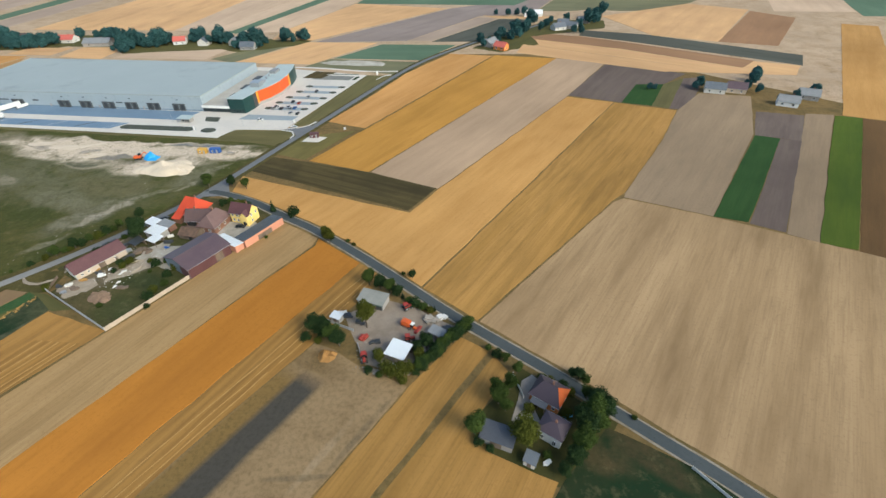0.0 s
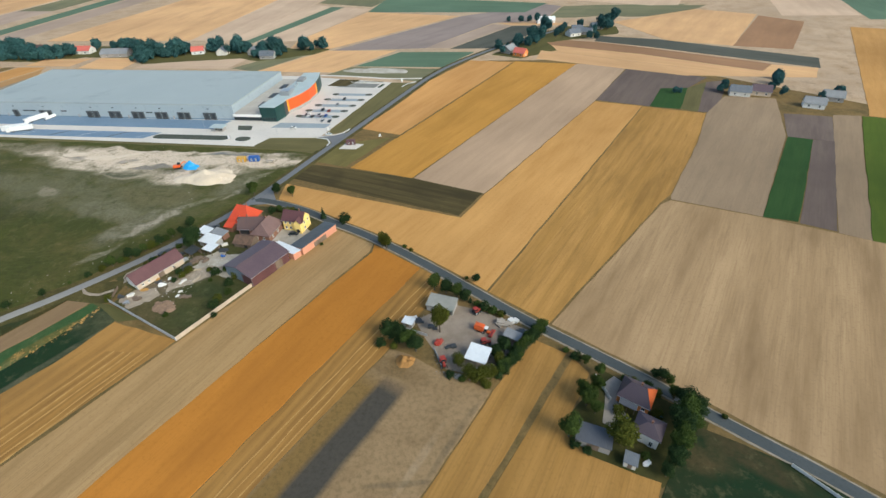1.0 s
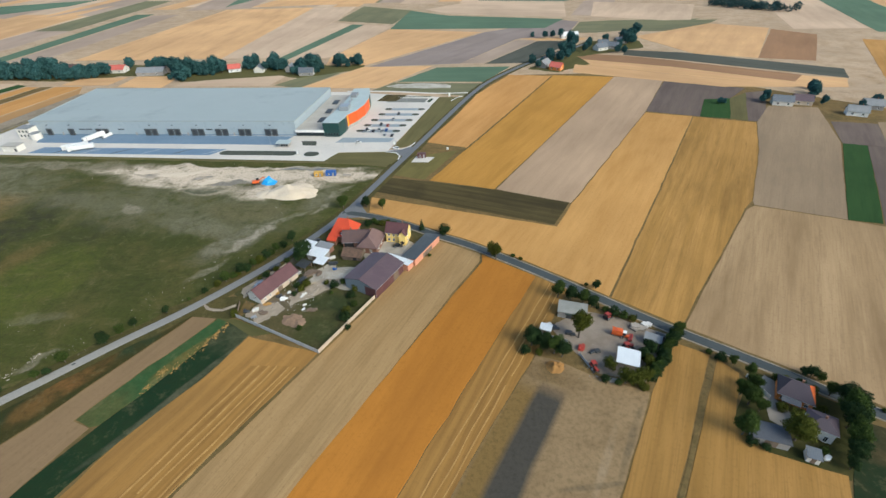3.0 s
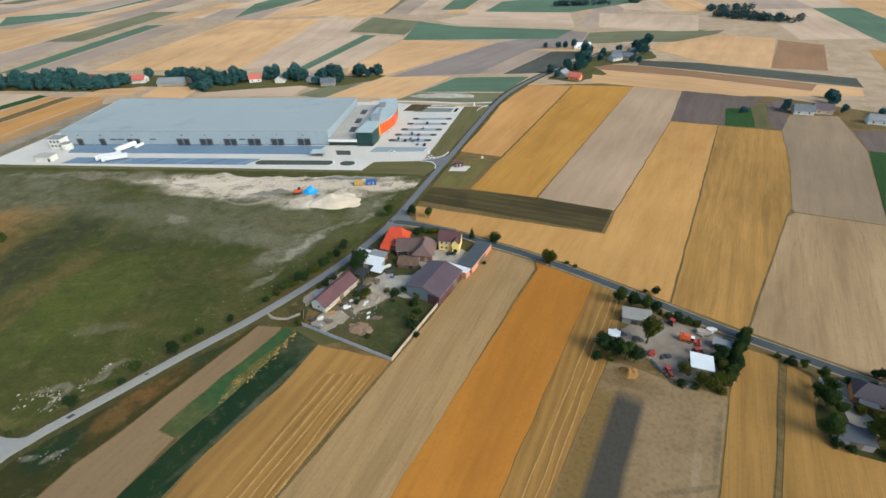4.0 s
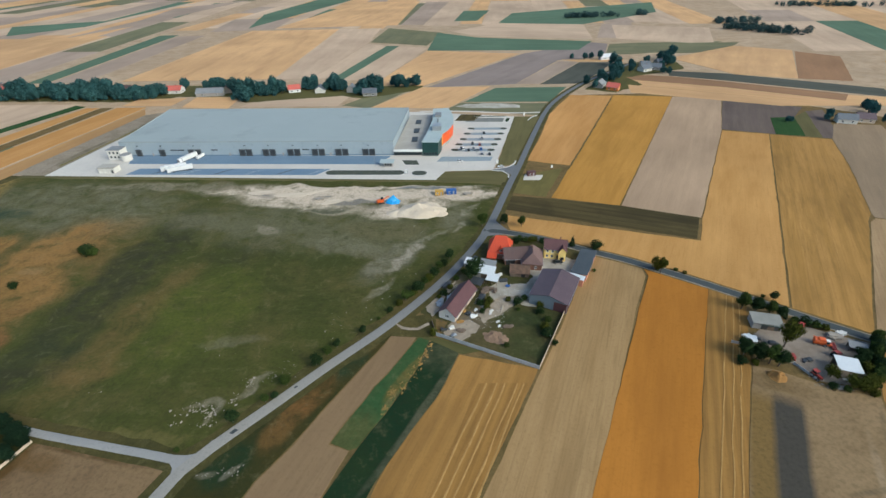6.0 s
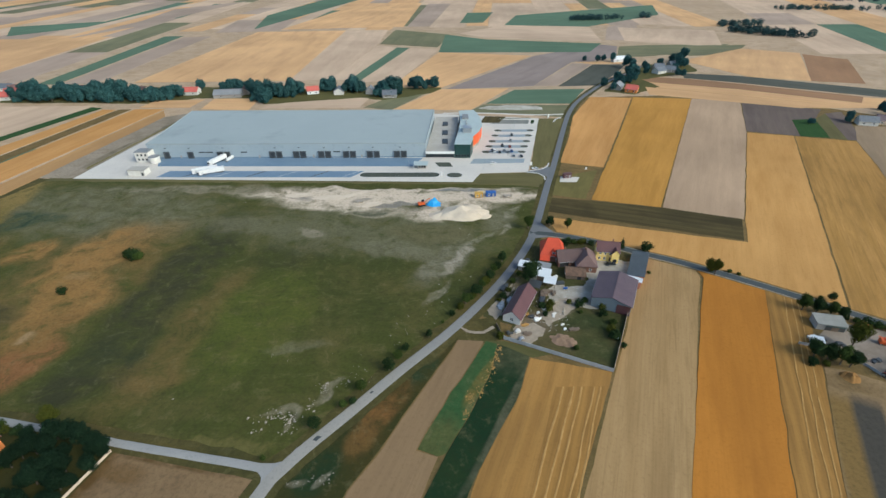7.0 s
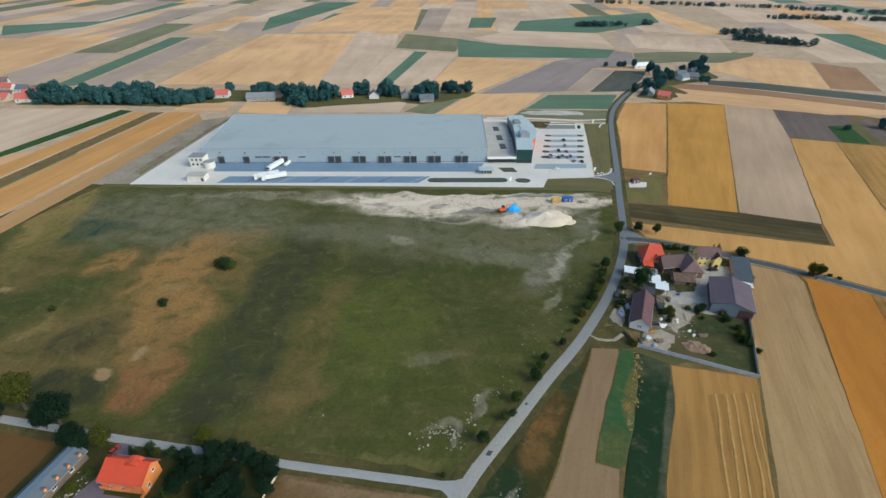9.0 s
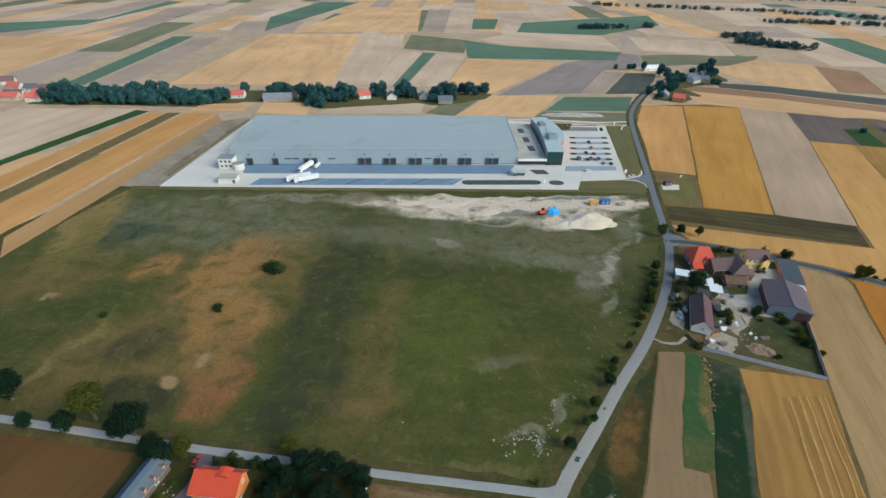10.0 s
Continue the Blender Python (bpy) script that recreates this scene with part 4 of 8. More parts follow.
def far_strips(x0, x1, y0, y1, lean, seed, steps):
    """A patchwork of long narrow far fields side by side."""
    r = random.Random(seed)
    x = x0
    while x < x1:
        w = r.uniform(*steps)
        y = y0 + r.uniform(-15, 15)
        while y < y1:
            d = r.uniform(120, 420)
            m, nm, lab = r.choice(((PALEGOLD, "wheat_field", "far strip of wheat paled by haze"), (PALEGOLD, "wheat_field", "far strip of wheat paled by haze"), (PALESTUB, "stubble_field", "far pale strip of stubble"),
                                   (PALESTUB, "stubble_field", "far pale strip of stubble"), (PALESOIL, "ploughed_field", "far strip of hazy grey soil"), (FARGREEN, "beet_field", "far narrow strip of green"),
                                   (FAROLIVE, "grass_field", "far strip of hazy olive grass")))
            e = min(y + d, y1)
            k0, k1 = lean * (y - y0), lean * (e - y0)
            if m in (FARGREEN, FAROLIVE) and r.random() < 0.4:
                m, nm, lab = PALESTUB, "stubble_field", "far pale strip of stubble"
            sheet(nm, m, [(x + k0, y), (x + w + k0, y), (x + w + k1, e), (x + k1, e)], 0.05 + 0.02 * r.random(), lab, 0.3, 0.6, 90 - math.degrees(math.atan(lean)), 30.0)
            y = e
        x += w


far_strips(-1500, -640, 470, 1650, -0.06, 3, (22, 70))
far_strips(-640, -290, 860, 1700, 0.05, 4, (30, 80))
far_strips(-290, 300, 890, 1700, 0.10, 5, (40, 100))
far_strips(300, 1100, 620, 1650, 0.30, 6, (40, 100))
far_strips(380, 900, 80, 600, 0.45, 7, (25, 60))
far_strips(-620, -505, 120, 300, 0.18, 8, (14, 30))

# fields east of the farm road
fields("wheat_field", GOLD, 0.40, "field of golden ripe wheat beside the lane",
       [(-127.4, 200.1), (-36.2, 175.3), (-26, 196.8), (46.6, 330.7), (76.5, 322.5), (-22.9, 127.4), (-48.5, 145.7), (-72.8, 161), (-91, 170), (-108.5, 178.9), (-125.5, 185.1)])
fields("wheat_field", PEACH, 0.45, "strip of pale orange ripe wheat",
       [(-105.9, 273), (-78.9, 264.9), (-8.1, 426.7), (-46.1, 431.1), (-62.2, 399.4), (-75.4, 371.6), (-89.6, 321.9)])
ribbon("grass_strip", WEEDY, [(-82, 259), (-43, 347), (-9, 425)], 1.1, 0.26, "brown weedy balk between two strips of wheat", 0.5)
fields("wheat_field", OCHRE, 0.42, "strip of ripe ochre wheat", [(-99.2, 220), (-64.1, 210.9), (44.8, 423.1), (-7.1, 428.7)])
fields("stubble_field", STRIPED, 0.22, "harvested field with mown stripes of straw", [(-22.2, 126.8), (77.1, 322), (114.2, 311.3), (95.2, 266.9), (62.2, 202.5), (55.4, 194.4), (-1.6, 112.7)])
sheet("stubble_field", WIDESTUB, rows=62, h=0.12, label="wide pale harvested field with faint tracks", corners=
       [(-1, 112.3), (55.6, 193.6), (61.2, 197.6), (97.1, 185.5), (152.4, 162.9), (332.9, 89.3), (411, -64.4), (308.5, -139.8), (144.7, 12.9), (95.1, 46.4), (66.5, 67.7), (53, 76.7), (40.9, 85.1), (26.3, 95), (9.8, 105.4)])
fields("harrowed_field", WARMGREY, 0.10, "pale greyish harrowed field", [(-63.1, 210.9), (-26.4, 197.4), (46.4, 331.1), (84.7, 413.7), (45.3, 423.6)])
fields("harrowed_field", GREYFIELD, 0.10, "greyish harrowed field",
       [(138.2, 345.6), (170.9, 342.4), (148.4, 278), (97.1, 186.1), (61.6, 198.4), (62.6, 202.5), (95.6, 266.9), (114.6, 311.3)], [(192.3, 312.5), (208.4, 312), (132.9, 170.5), (122.6, 175.5)])
fields("fallow_field", DARKSOIL, 0.13, "dark fallow strip of soil and weeds", [(-126.4, 206.1), (-37.2, 176.8), (-27, 197.8), (-61.1, 209.9), (-101.2, 219), (-122.8, 223.1)])
fields("grass_field", DRYGRASS, 0.12, "patch of olive rough grass", [(-114.6, 250.1), (-84.9, 260.9), (-102.2, 221), (-121.3, 226.1)])
fields("ploughed_field", PLOUGH, 0.10, "grey-purple ploughed field", [(85.7, 413.7), (141.3, 389.2), (118.4, 362.8), (98.5, 361), (81.5, 322.5), (47.6, 333.7)],
       [(136.3, 377.4), (153.2, 382.2), (122.2, 313.2), (110.2, 314.2)], [(163, 313.8), (190.4, 309.5), (171, 270.2), (148.4, 276.1)], [(160.8, 272.5), (172, 270.2), (122.6, 176.5), (110.4, 181.7)])
fields("beet_field", GREEN, 0.35, "strip of green beet", [(98.5, 361), (118.4, 362.8), (100.4, 318.3), (81.5, 322.5)], [(148.4, 276.1), (160.8, 272.5), (110.3, 182.6), (97.1, 185.9)])
fields("grass_field", OLIVE, 0.15, "narrow strip of yellowed grass", [(118.4, 362.8), (136.3, 377.4), (110.2, 314.2), (100.4, 318.3)])
fields("maize_field", LIME, 0.6, "bright green strip of young crop", [(208.4, 311), (222.7, 307.7), (145.5, 166.7), (132.9, 170.5)])
fields("brown_field", BROWN, 0.1, "strip of brown turned soil", [(222.7, 307.7), (245.4, 299.2), (168.6, 156.2), (145.5, 165.7)])
fields("wheat_field", GOLD, 0.4, "narrow strip of ripe wheat", [(343.6, 570), (373.2, 560), (246.4, 301.2), (213.5, 311.7)])
fields("stubble_field", STUBBLE, 0.12, "pale harvested strip", [(247.4, 299.2), (299.8, 276.7), (226.4, 131), (170.6, 155.1)])

# fields south of the lanes
fields("stubble_field", STUBBLE, 0.12, "long pale harvested strip beside the farmyard fence",
       [(-92, 163), (-71, 152.4), (-71.9, 147), (-117.2, 49.9), (-224.3, -220.1), (-253.4, -220.1), (-147.7, 48.1), (-123.7, 93.5), (-108.4, 125)])
fields("wheat_field", AMBER, 0.5, "long strip of ripe amber wheat", [(-70.5, 152), (-49.1, 138.3), (-90.6, 51), (-202.4, -220.1), (-224.3, -220.1), (-117.8, 49.9), (-70.5, 147)])
fields("stubble_field", SWATHS, 0.2, "narrow harvested strip with straw rows", [(-49, 138.2), (-37.6, 130), (-52.9, 98.1), (-77.5, 50.9), (-190.1, -220.1), (-202.2, -220.1), (-90.3, 51)])
fields("harrowed_field", PLOT, 0.1, "greyish harrowed plot with a soft dark band",
       [(-52.9, 97.1), (-45.9, 95), (-34.8, 89.3), (-20.2, 83.9), (-36.9, 51.6), (-158.2, -220.1), (-189.6, -220.1), (-77.5, 50.9)])
fields("stubble_field", STRIPED, 0.2, "harvested golden strip", [(-6.4, 104.9), (2.7, 99.8), (-22.6, 53.5), (-144.8, -220.3), (-157.3, -220.1), (-35.9, 52.6), (-19.7, 83.9)])
fields("grass_strip", WEEDY, 0.16, "narrow olive strip of grass between two fields", [(3.0, 99.8), (4.2, 98.5), (-20.9, 53.5), (-143.2, -220.3), (-144.5, -220.3), (-22.2, 53.5)])
fields("stubble_field", STRIPED, 0.25, "striped golden stubble beside the house garden", [(4.5, 98.2), (8.9, 92.6), (-0.2, 74.6), (5, 66.3), (21.6, 61), (19.5, 55.9), (-107.2, -220.6), (-142.9, -220.3), (-20.6, 53.5)])
fields("clover_field", CLOVER, 0.3, "dark green clover field", [(35.8, 77.4), (55.2, 68.8), (112, 24.9), (-4, -220), (-98.3, -220.6), (20, 55.9), (23.1, 61.5)])
fields("stubble_field", GOLDSTUB, 0.16, "golden harvested field below the farm fence",
       [(-151.2, 100.4), (-124.6, 94.4), (-137.3, 65.8), (-147.4, 47.4), (-254.4, -220), (-276.1, -219.9), (-174.9, 47.5), (-170.9, 59.1), (-161.2, 76), (-155.4, 87.7)])
fields("stubble_field", SWATHS, 0.2, "harvested strip with rows of loose straw", [(-144.9, 88.2), (-128.1, 88.4), (-138.8, 65.8), (-148.6, 48), (-255.6, -220.1), (-264.8, -220), (-160, 48), (-153.1, 66)])
fields("grass_strip", WEEDY, 0.3, "dark weedy strip beside the stubble", [(-127.3, 88.4), (-125.9, 89.4), (-136.9, 65.9), (-146.9, 47), (-254, -220.1), (-255.4, -220.1), (-148.4, 47.4), (-138.6, 65.8)])
fields("potato_field", POTATO, 0.45, "dark green strip of potato plants", [(-161.2, 107.4), (-151.4, 101.2), (-155.6, 87.7), (-161.4, 76), (-171.1, 59.1), (-176.1, 47.5), (-277, -219.9), (-286.5, -220.2), (-187.3, 47.7), (-179.6, 64.1), (-172.4, 78), (-164.9, 93.6)])
fields("beet_field", WEEDBEET, 0.35, "narrow green strip of weedy beet", [(-165.4, 108.8), (-161.4, 107.3), (-165.1, 93.6), (-172.6, 78), (-179.8, 64.1), (-182, 63.5), (-188.2, 65.6), (-183.6, 75), (-178.3, 85.5), (-171.4, 97.3)])
fields("harrowed_field", TANSOIL, 0.1, "bare tan strip of soil", [(-175.4, 109), (-166.2, 108.6), (-171.8, 97.3), (-178.7, 85.5), (-184, 75), (-188.6, 65.2), (-182, 63.3), (-187.6, 47.7), (-286.5, -220.2), (-302.2, -219.6), (-208.4, 45.8), (-205.2, 53.7), (-198.3, 64.9), (-190.2, 81.2), (-180.2, 99.9)])
fields("grass_field", ROUGH, 0.15, "strip of rough olive grass along the road", [(-175.6, 110.6), (-192.4, 93.4), (-205.6, 77.2), (-220.6, 59.0), (-227.2, 46.2), (-314.3, -219.4), (-302.9, -219.4), (-208.9, 45.8), (-205.7, 53.7), (-198.8, 64.9), (-190.7, 81.2), (-180.7, 99.9), (-175.5, 109.4)])
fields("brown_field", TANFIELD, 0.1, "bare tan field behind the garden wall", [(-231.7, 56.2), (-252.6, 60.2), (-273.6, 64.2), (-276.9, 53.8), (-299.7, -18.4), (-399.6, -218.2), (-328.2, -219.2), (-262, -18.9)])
fields("brown_field", REDSOIL, 0.1, "brown field below the track", [(-383.5, 83.1), (-363.5, 79.6), (-339.5, 75), (-349.7, 21.9), (-419.6, -218.2), (-519.5, -219.2), (-439.5, 21.4)])

# fields west of the works
fields("stubble_field", PALESTUB, 0.12, "pale harvested strip", [(-619.1, 303.2), (-599, 403.5), (-496.3, 406.4), (-493.3, 394.3), (-526.8, 281.7)])
fields("stubble_field", PINKSOIL, 0.2, "orange-tan harvested strip beside the meadow",
       [(-457.1, 191.6), (-429.2, 391.7), (-418.2, 373.6), (-433.3, 252.3), (-446.2, 173.6)])
fields("grass_field", GREEN, 0.2, "narrow strip of grass", [(-526.1, 264.1), (-532.1, 274.1), (-499.3, 402.4), (-487.3, 398.3)])
fields("wheat_field", PEACH, 0.4, "strip of golden ripe wheat", [(-512, 252), (-484.2, 394.3), (-472.4, 394.1), (-497, 239.6)], [(-485, 223.6), (-456.3, 394.8), (-430.2, 395.8), (-461.1, 192.6)])
fields("fallow_field", WEEDY, 0.3, "brown weedy strip between wheat strips", [(-495, 237.6), (-470.4, 394.1), (-459.3, 394.9), (-486, 227.6)])

# fields to the north
sheet("garden", GRASSY, [(-599, 416.5), (-436.2, 412.9), (-418, 429.9), (-361.6, 428.6), (-345.6, 409.5), (-260.9, 431), (-238.8, 420.8), (-188.4, 452.4), (-186.3, 474.4), (-299, 461.3), (-429.9, 472.2), (-600.7, 471.7)], 0.15,
      "green gardens of the far village", 0, 1.0)
sheet("garden", GRASSY, [(-28, 450.8), (-2, 438.6), (32, 467.9), (26.1, 497.8), (101.9, 536.3), (105.9, 570.8), (52.2, 571.7), (22.2, 527.6)], 0.15, "green gardens of the far hamlet", 0, 1.0)
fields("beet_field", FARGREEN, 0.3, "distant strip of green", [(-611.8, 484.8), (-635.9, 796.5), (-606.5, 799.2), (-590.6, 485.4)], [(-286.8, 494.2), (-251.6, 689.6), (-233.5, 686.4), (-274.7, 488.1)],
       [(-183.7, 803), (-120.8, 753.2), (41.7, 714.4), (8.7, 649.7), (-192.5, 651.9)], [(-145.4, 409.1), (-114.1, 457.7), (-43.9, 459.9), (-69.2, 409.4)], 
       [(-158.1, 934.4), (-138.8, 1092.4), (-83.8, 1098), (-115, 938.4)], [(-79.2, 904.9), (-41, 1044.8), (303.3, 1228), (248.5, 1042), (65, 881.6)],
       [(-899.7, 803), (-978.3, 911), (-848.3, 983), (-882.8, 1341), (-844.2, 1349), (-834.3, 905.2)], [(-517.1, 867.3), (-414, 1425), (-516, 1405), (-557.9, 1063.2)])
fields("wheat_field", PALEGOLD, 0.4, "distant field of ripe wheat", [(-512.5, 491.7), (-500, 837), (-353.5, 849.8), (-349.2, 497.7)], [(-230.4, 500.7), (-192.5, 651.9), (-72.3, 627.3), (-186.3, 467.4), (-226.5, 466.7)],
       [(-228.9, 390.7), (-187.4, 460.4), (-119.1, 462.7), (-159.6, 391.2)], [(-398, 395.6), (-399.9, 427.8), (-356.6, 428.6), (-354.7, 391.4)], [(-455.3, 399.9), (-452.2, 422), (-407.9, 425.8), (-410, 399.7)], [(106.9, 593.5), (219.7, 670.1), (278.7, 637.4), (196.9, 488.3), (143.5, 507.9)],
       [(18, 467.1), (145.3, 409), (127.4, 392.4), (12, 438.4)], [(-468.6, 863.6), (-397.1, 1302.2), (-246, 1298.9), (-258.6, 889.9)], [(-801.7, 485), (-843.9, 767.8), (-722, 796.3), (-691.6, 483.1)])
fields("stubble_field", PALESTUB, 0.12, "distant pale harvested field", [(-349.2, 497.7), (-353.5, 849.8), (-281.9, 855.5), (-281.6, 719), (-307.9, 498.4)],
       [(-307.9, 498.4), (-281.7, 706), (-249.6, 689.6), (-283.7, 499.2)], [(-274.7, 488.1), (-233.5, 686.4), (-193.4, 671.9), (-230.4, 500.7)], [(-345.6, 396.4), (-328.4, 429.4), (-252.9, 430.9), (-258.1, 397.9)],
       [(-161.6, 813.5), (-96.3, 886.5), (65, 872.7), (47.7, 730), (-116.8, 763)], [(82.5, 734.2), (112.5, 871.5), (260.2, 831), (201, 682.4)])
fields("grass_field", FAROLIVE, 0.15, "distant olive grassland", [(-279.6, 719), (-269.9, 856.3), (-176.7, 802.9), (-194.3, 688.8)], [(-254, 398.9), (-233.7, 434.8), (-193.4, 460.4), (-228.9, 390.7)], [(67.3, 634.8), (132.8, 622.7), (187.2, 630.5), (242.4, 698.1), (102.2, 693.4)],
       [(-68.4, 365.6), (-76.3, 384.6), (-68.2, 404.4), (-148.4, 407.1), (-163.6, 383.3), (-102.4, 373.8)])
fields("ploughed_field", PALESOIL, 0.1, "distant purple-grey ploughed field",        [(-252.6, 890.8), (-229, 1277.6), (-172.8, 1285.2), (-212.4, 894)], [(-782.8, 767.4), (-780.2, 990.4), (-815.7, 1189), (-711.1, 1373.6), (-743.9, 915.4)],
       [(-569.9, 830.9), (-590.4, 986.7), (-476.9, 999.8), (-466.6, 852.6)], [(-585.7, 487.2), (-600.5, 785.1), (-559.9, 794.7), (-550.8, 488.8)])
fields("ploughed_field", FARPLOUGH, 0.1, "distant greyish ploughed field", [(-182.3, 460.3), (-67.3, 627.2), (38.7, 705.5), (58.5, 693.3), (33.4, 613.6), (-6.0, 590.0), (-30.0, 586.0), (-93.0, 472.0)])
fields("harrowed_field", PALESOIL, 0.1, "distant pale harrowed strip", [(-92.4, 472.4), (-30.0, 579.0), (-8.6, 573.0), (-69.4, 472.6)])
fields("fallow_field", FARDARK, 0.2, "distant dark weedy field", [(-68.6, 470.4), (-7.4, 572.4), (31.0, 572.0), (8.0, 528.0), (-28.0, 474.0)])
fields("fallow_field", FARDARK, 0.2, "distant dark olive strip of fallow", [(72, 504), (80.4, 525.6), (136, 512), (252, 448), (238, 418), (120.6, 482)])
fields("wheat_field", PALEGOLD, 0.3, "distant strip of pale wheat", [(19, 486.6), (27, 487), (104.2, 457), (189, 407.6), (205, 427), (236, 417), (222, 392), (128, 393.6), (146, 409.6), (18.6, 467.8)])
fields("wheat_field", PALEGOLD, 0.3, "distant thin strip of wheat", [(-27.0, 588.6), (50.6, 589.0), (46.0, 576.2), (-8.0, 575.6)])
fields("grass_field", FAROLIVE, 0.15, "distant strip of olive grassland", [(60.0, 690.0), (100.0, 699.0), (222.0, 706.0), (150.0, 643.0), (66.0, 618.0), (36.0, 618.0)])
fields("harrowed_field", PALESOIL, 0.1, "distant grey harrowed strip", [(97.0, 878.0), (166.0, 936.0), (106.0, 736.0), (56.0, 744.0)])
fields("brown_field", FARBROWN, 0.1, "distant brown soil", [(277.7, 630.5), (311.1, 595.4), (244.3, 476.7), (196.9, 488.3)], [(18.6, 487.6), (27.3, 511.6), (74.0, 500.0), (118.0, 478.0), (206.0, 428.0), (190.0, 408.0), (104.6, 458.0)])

# ---- roads ----
MAIN = [(-317.3, -224.4), (-285.2, -119.2), (-252, -19), (-230.6, 46.2), (-223.9, 60.2), (-208.4, 78.8), (-195.4, 94.4), (-178.8, 113.2), (-162.6, 135.1), (-150.9, 154.2), (-139.6, 177.2), (-132.5, 198.2), (-121.2, 236.1), (-110, 272.1), (-93.6, 327.9),
        (-78.3, 376.6), (-64.2, 410.4), (-43, 447), (-14.8, 487.4), (26.2, 534.5), (48.2, 562.9)]
LANE_E = [(-138.6, 184.2), (-126.6, 182.1), (-109.5, 176.1), (-92.5, 167), (-74.5, 158), (-50.5, 142.9), (-29.6, 128.1), (-11.4, 115), (7.8, 102.8), (24.3, 92.4), (38.8, 82.1), (51, 73.9), (64.5, 64.7), (93, 43.4), (142.7, 8.9), (298, -129.8)]
TRACK_W = [(-228.5, 59.2), (-239.8, 61.3), (-255.2, 63.8), (-270.6, 66.3), (-299.5, 71.6), (-320.5, 75.2), (-349.6, 80.9), (-384.5, 87.8), (-439.4, 98.7)]
ribbon("road_shoulder", VERGE, MAIN, 8.6, 0.125, "grassy road shoulder", 0.5)
ribbon("road_shoulder", SHOULDER, LANE_E, 4.6, 0.13, "pale gravel shoulder", 0.3)
ribbon("road", MAINTAR, MAIN, 3.6, 0.20, "grey asphalt country road")
ribbon("road", LANETAR, LANE_E, 3.5, 0.20, "grey asphalt lane between fields")
ribbon("track", LANE, TRACK_W, 2.1, 0.16, "pale worn asphalt track", 0.15)
sheet("road", ASPHALT, [(-140.6, 178.2), (-139.6, 183.2), (-135, 195.2), (-133, 195.2), (-126.5, 184.1), (-128.6, 180.6)], 0.19, "asphalt mouth of the lane", 0, 0)
sheet("track", LANE, [(-237, 62.0), (-231, 60.9), (-227.4, 60.9), (-225.2, 61.6), (-223.6, 63.2), (-222.3, 66), (-220.6, 63), (-226, 54.6), (-229.6, 51.6), (-229.0, 54.8), (-229.5, 56.9), (-231, 58.4), (-237, 59.7)], 0.17, "worn asphalt mouth of the track", 0, 0.1)
for x, y, a in ((-217.3, 68.8, 1.25), (-203.6, 85.4, 0.7)):
    sheet("road_patch", LANETAR, [(x - a * 0.9, y - a * 0.5), (x + a * 0.1, y - a * 0.75), (x + a * 0.95, y + a * 0.45), (x - a * 0.1, y + a * 0.7)], 0.262, "dark patch on the road", 0, 0.1, None, 0.6)

# ---- the works: paving ----
sheet("pavement", CONCRETE, [(-411.5, 248.9), (-164.4, 243.3), (-159.3, 256.3), (-129.1, 258.2), (-104.5, 365.9), (-184.7, 379.4), (-396, 378.6)], 0.14, "pale concrete paving round the warehouse", 0, 0)
sheet("pavement", BLUEPAVE, [(-368.9, 267.7), (-202.4, 267), (-196.3, 281.5), (-374.9, 282.3)], 0.18, "bluish asphalt apron before the loading docks", 0, 0)
sheet("pavement", BLUEPAVE, [(-360.8, 250.6), (-239.7, 250.1), (-232.6, 259.6), (-356.8, 260.1)], 0.18, "bluish lorry parking strip", 0, 0)
sheet("pavement", BAYPAVE, [(-165.2, 271.3), (-130, 272.7), (-128, 279.6), (-162.1, 279.8)], 0.18, "bluish strip of parking bays", 0, 0)
sheet("lawn", GRAVELBED, [(-145.7, 352.7), (-115.6, 352.5), (-113.5, 361.9), (-140.6, 363.1)], 0.18, "grey gravel bed at the car park end", 0, 0)
for i in range(6):
    x = -344.7 + i * 20
    sheet("parking_line", KERB, [(x, 250.9), (x + 0.4, 250.9), (x + 9.4, 259.4), (x + 9, 259.4)], 0.20, "painted white lorry parking line", 0, 0) if i % 2 else sheet(
        "drain_strip", DARKSOIL, [(x, 250.9), (x + 0.8, 250.9), (x + 9.8, 259.4), (x + 9, 259.4)], 0.20, "dark drainage strip across paving", 0, 0)


def island(name, m, cx, cy, a, b, rz, label, z=0.3):
    """A kerbed planting island with round ends."""
    root = thing(name, cx, cy, rz, label, "planting island")
    out = []
    for s in (-1, 1):
        for k in range(9):
            t = math.pi * (k / 8 - 0.5) + (math.pi if s < 0 else 0)
            out.append((s * (a - b) + b * math.cos(t), b * math.sin(t)))
    o2 = [(x * (1 - 0.3 / a), y * (1 - 0.3 / b)) for x, y in out]
    part("kerb", prism(bmesh.new(), out, 0.0, z), KERB, root)
    part("bed", prism(bmesh.new(), o2, 0.0, z + 0.06), m, root)
    return root


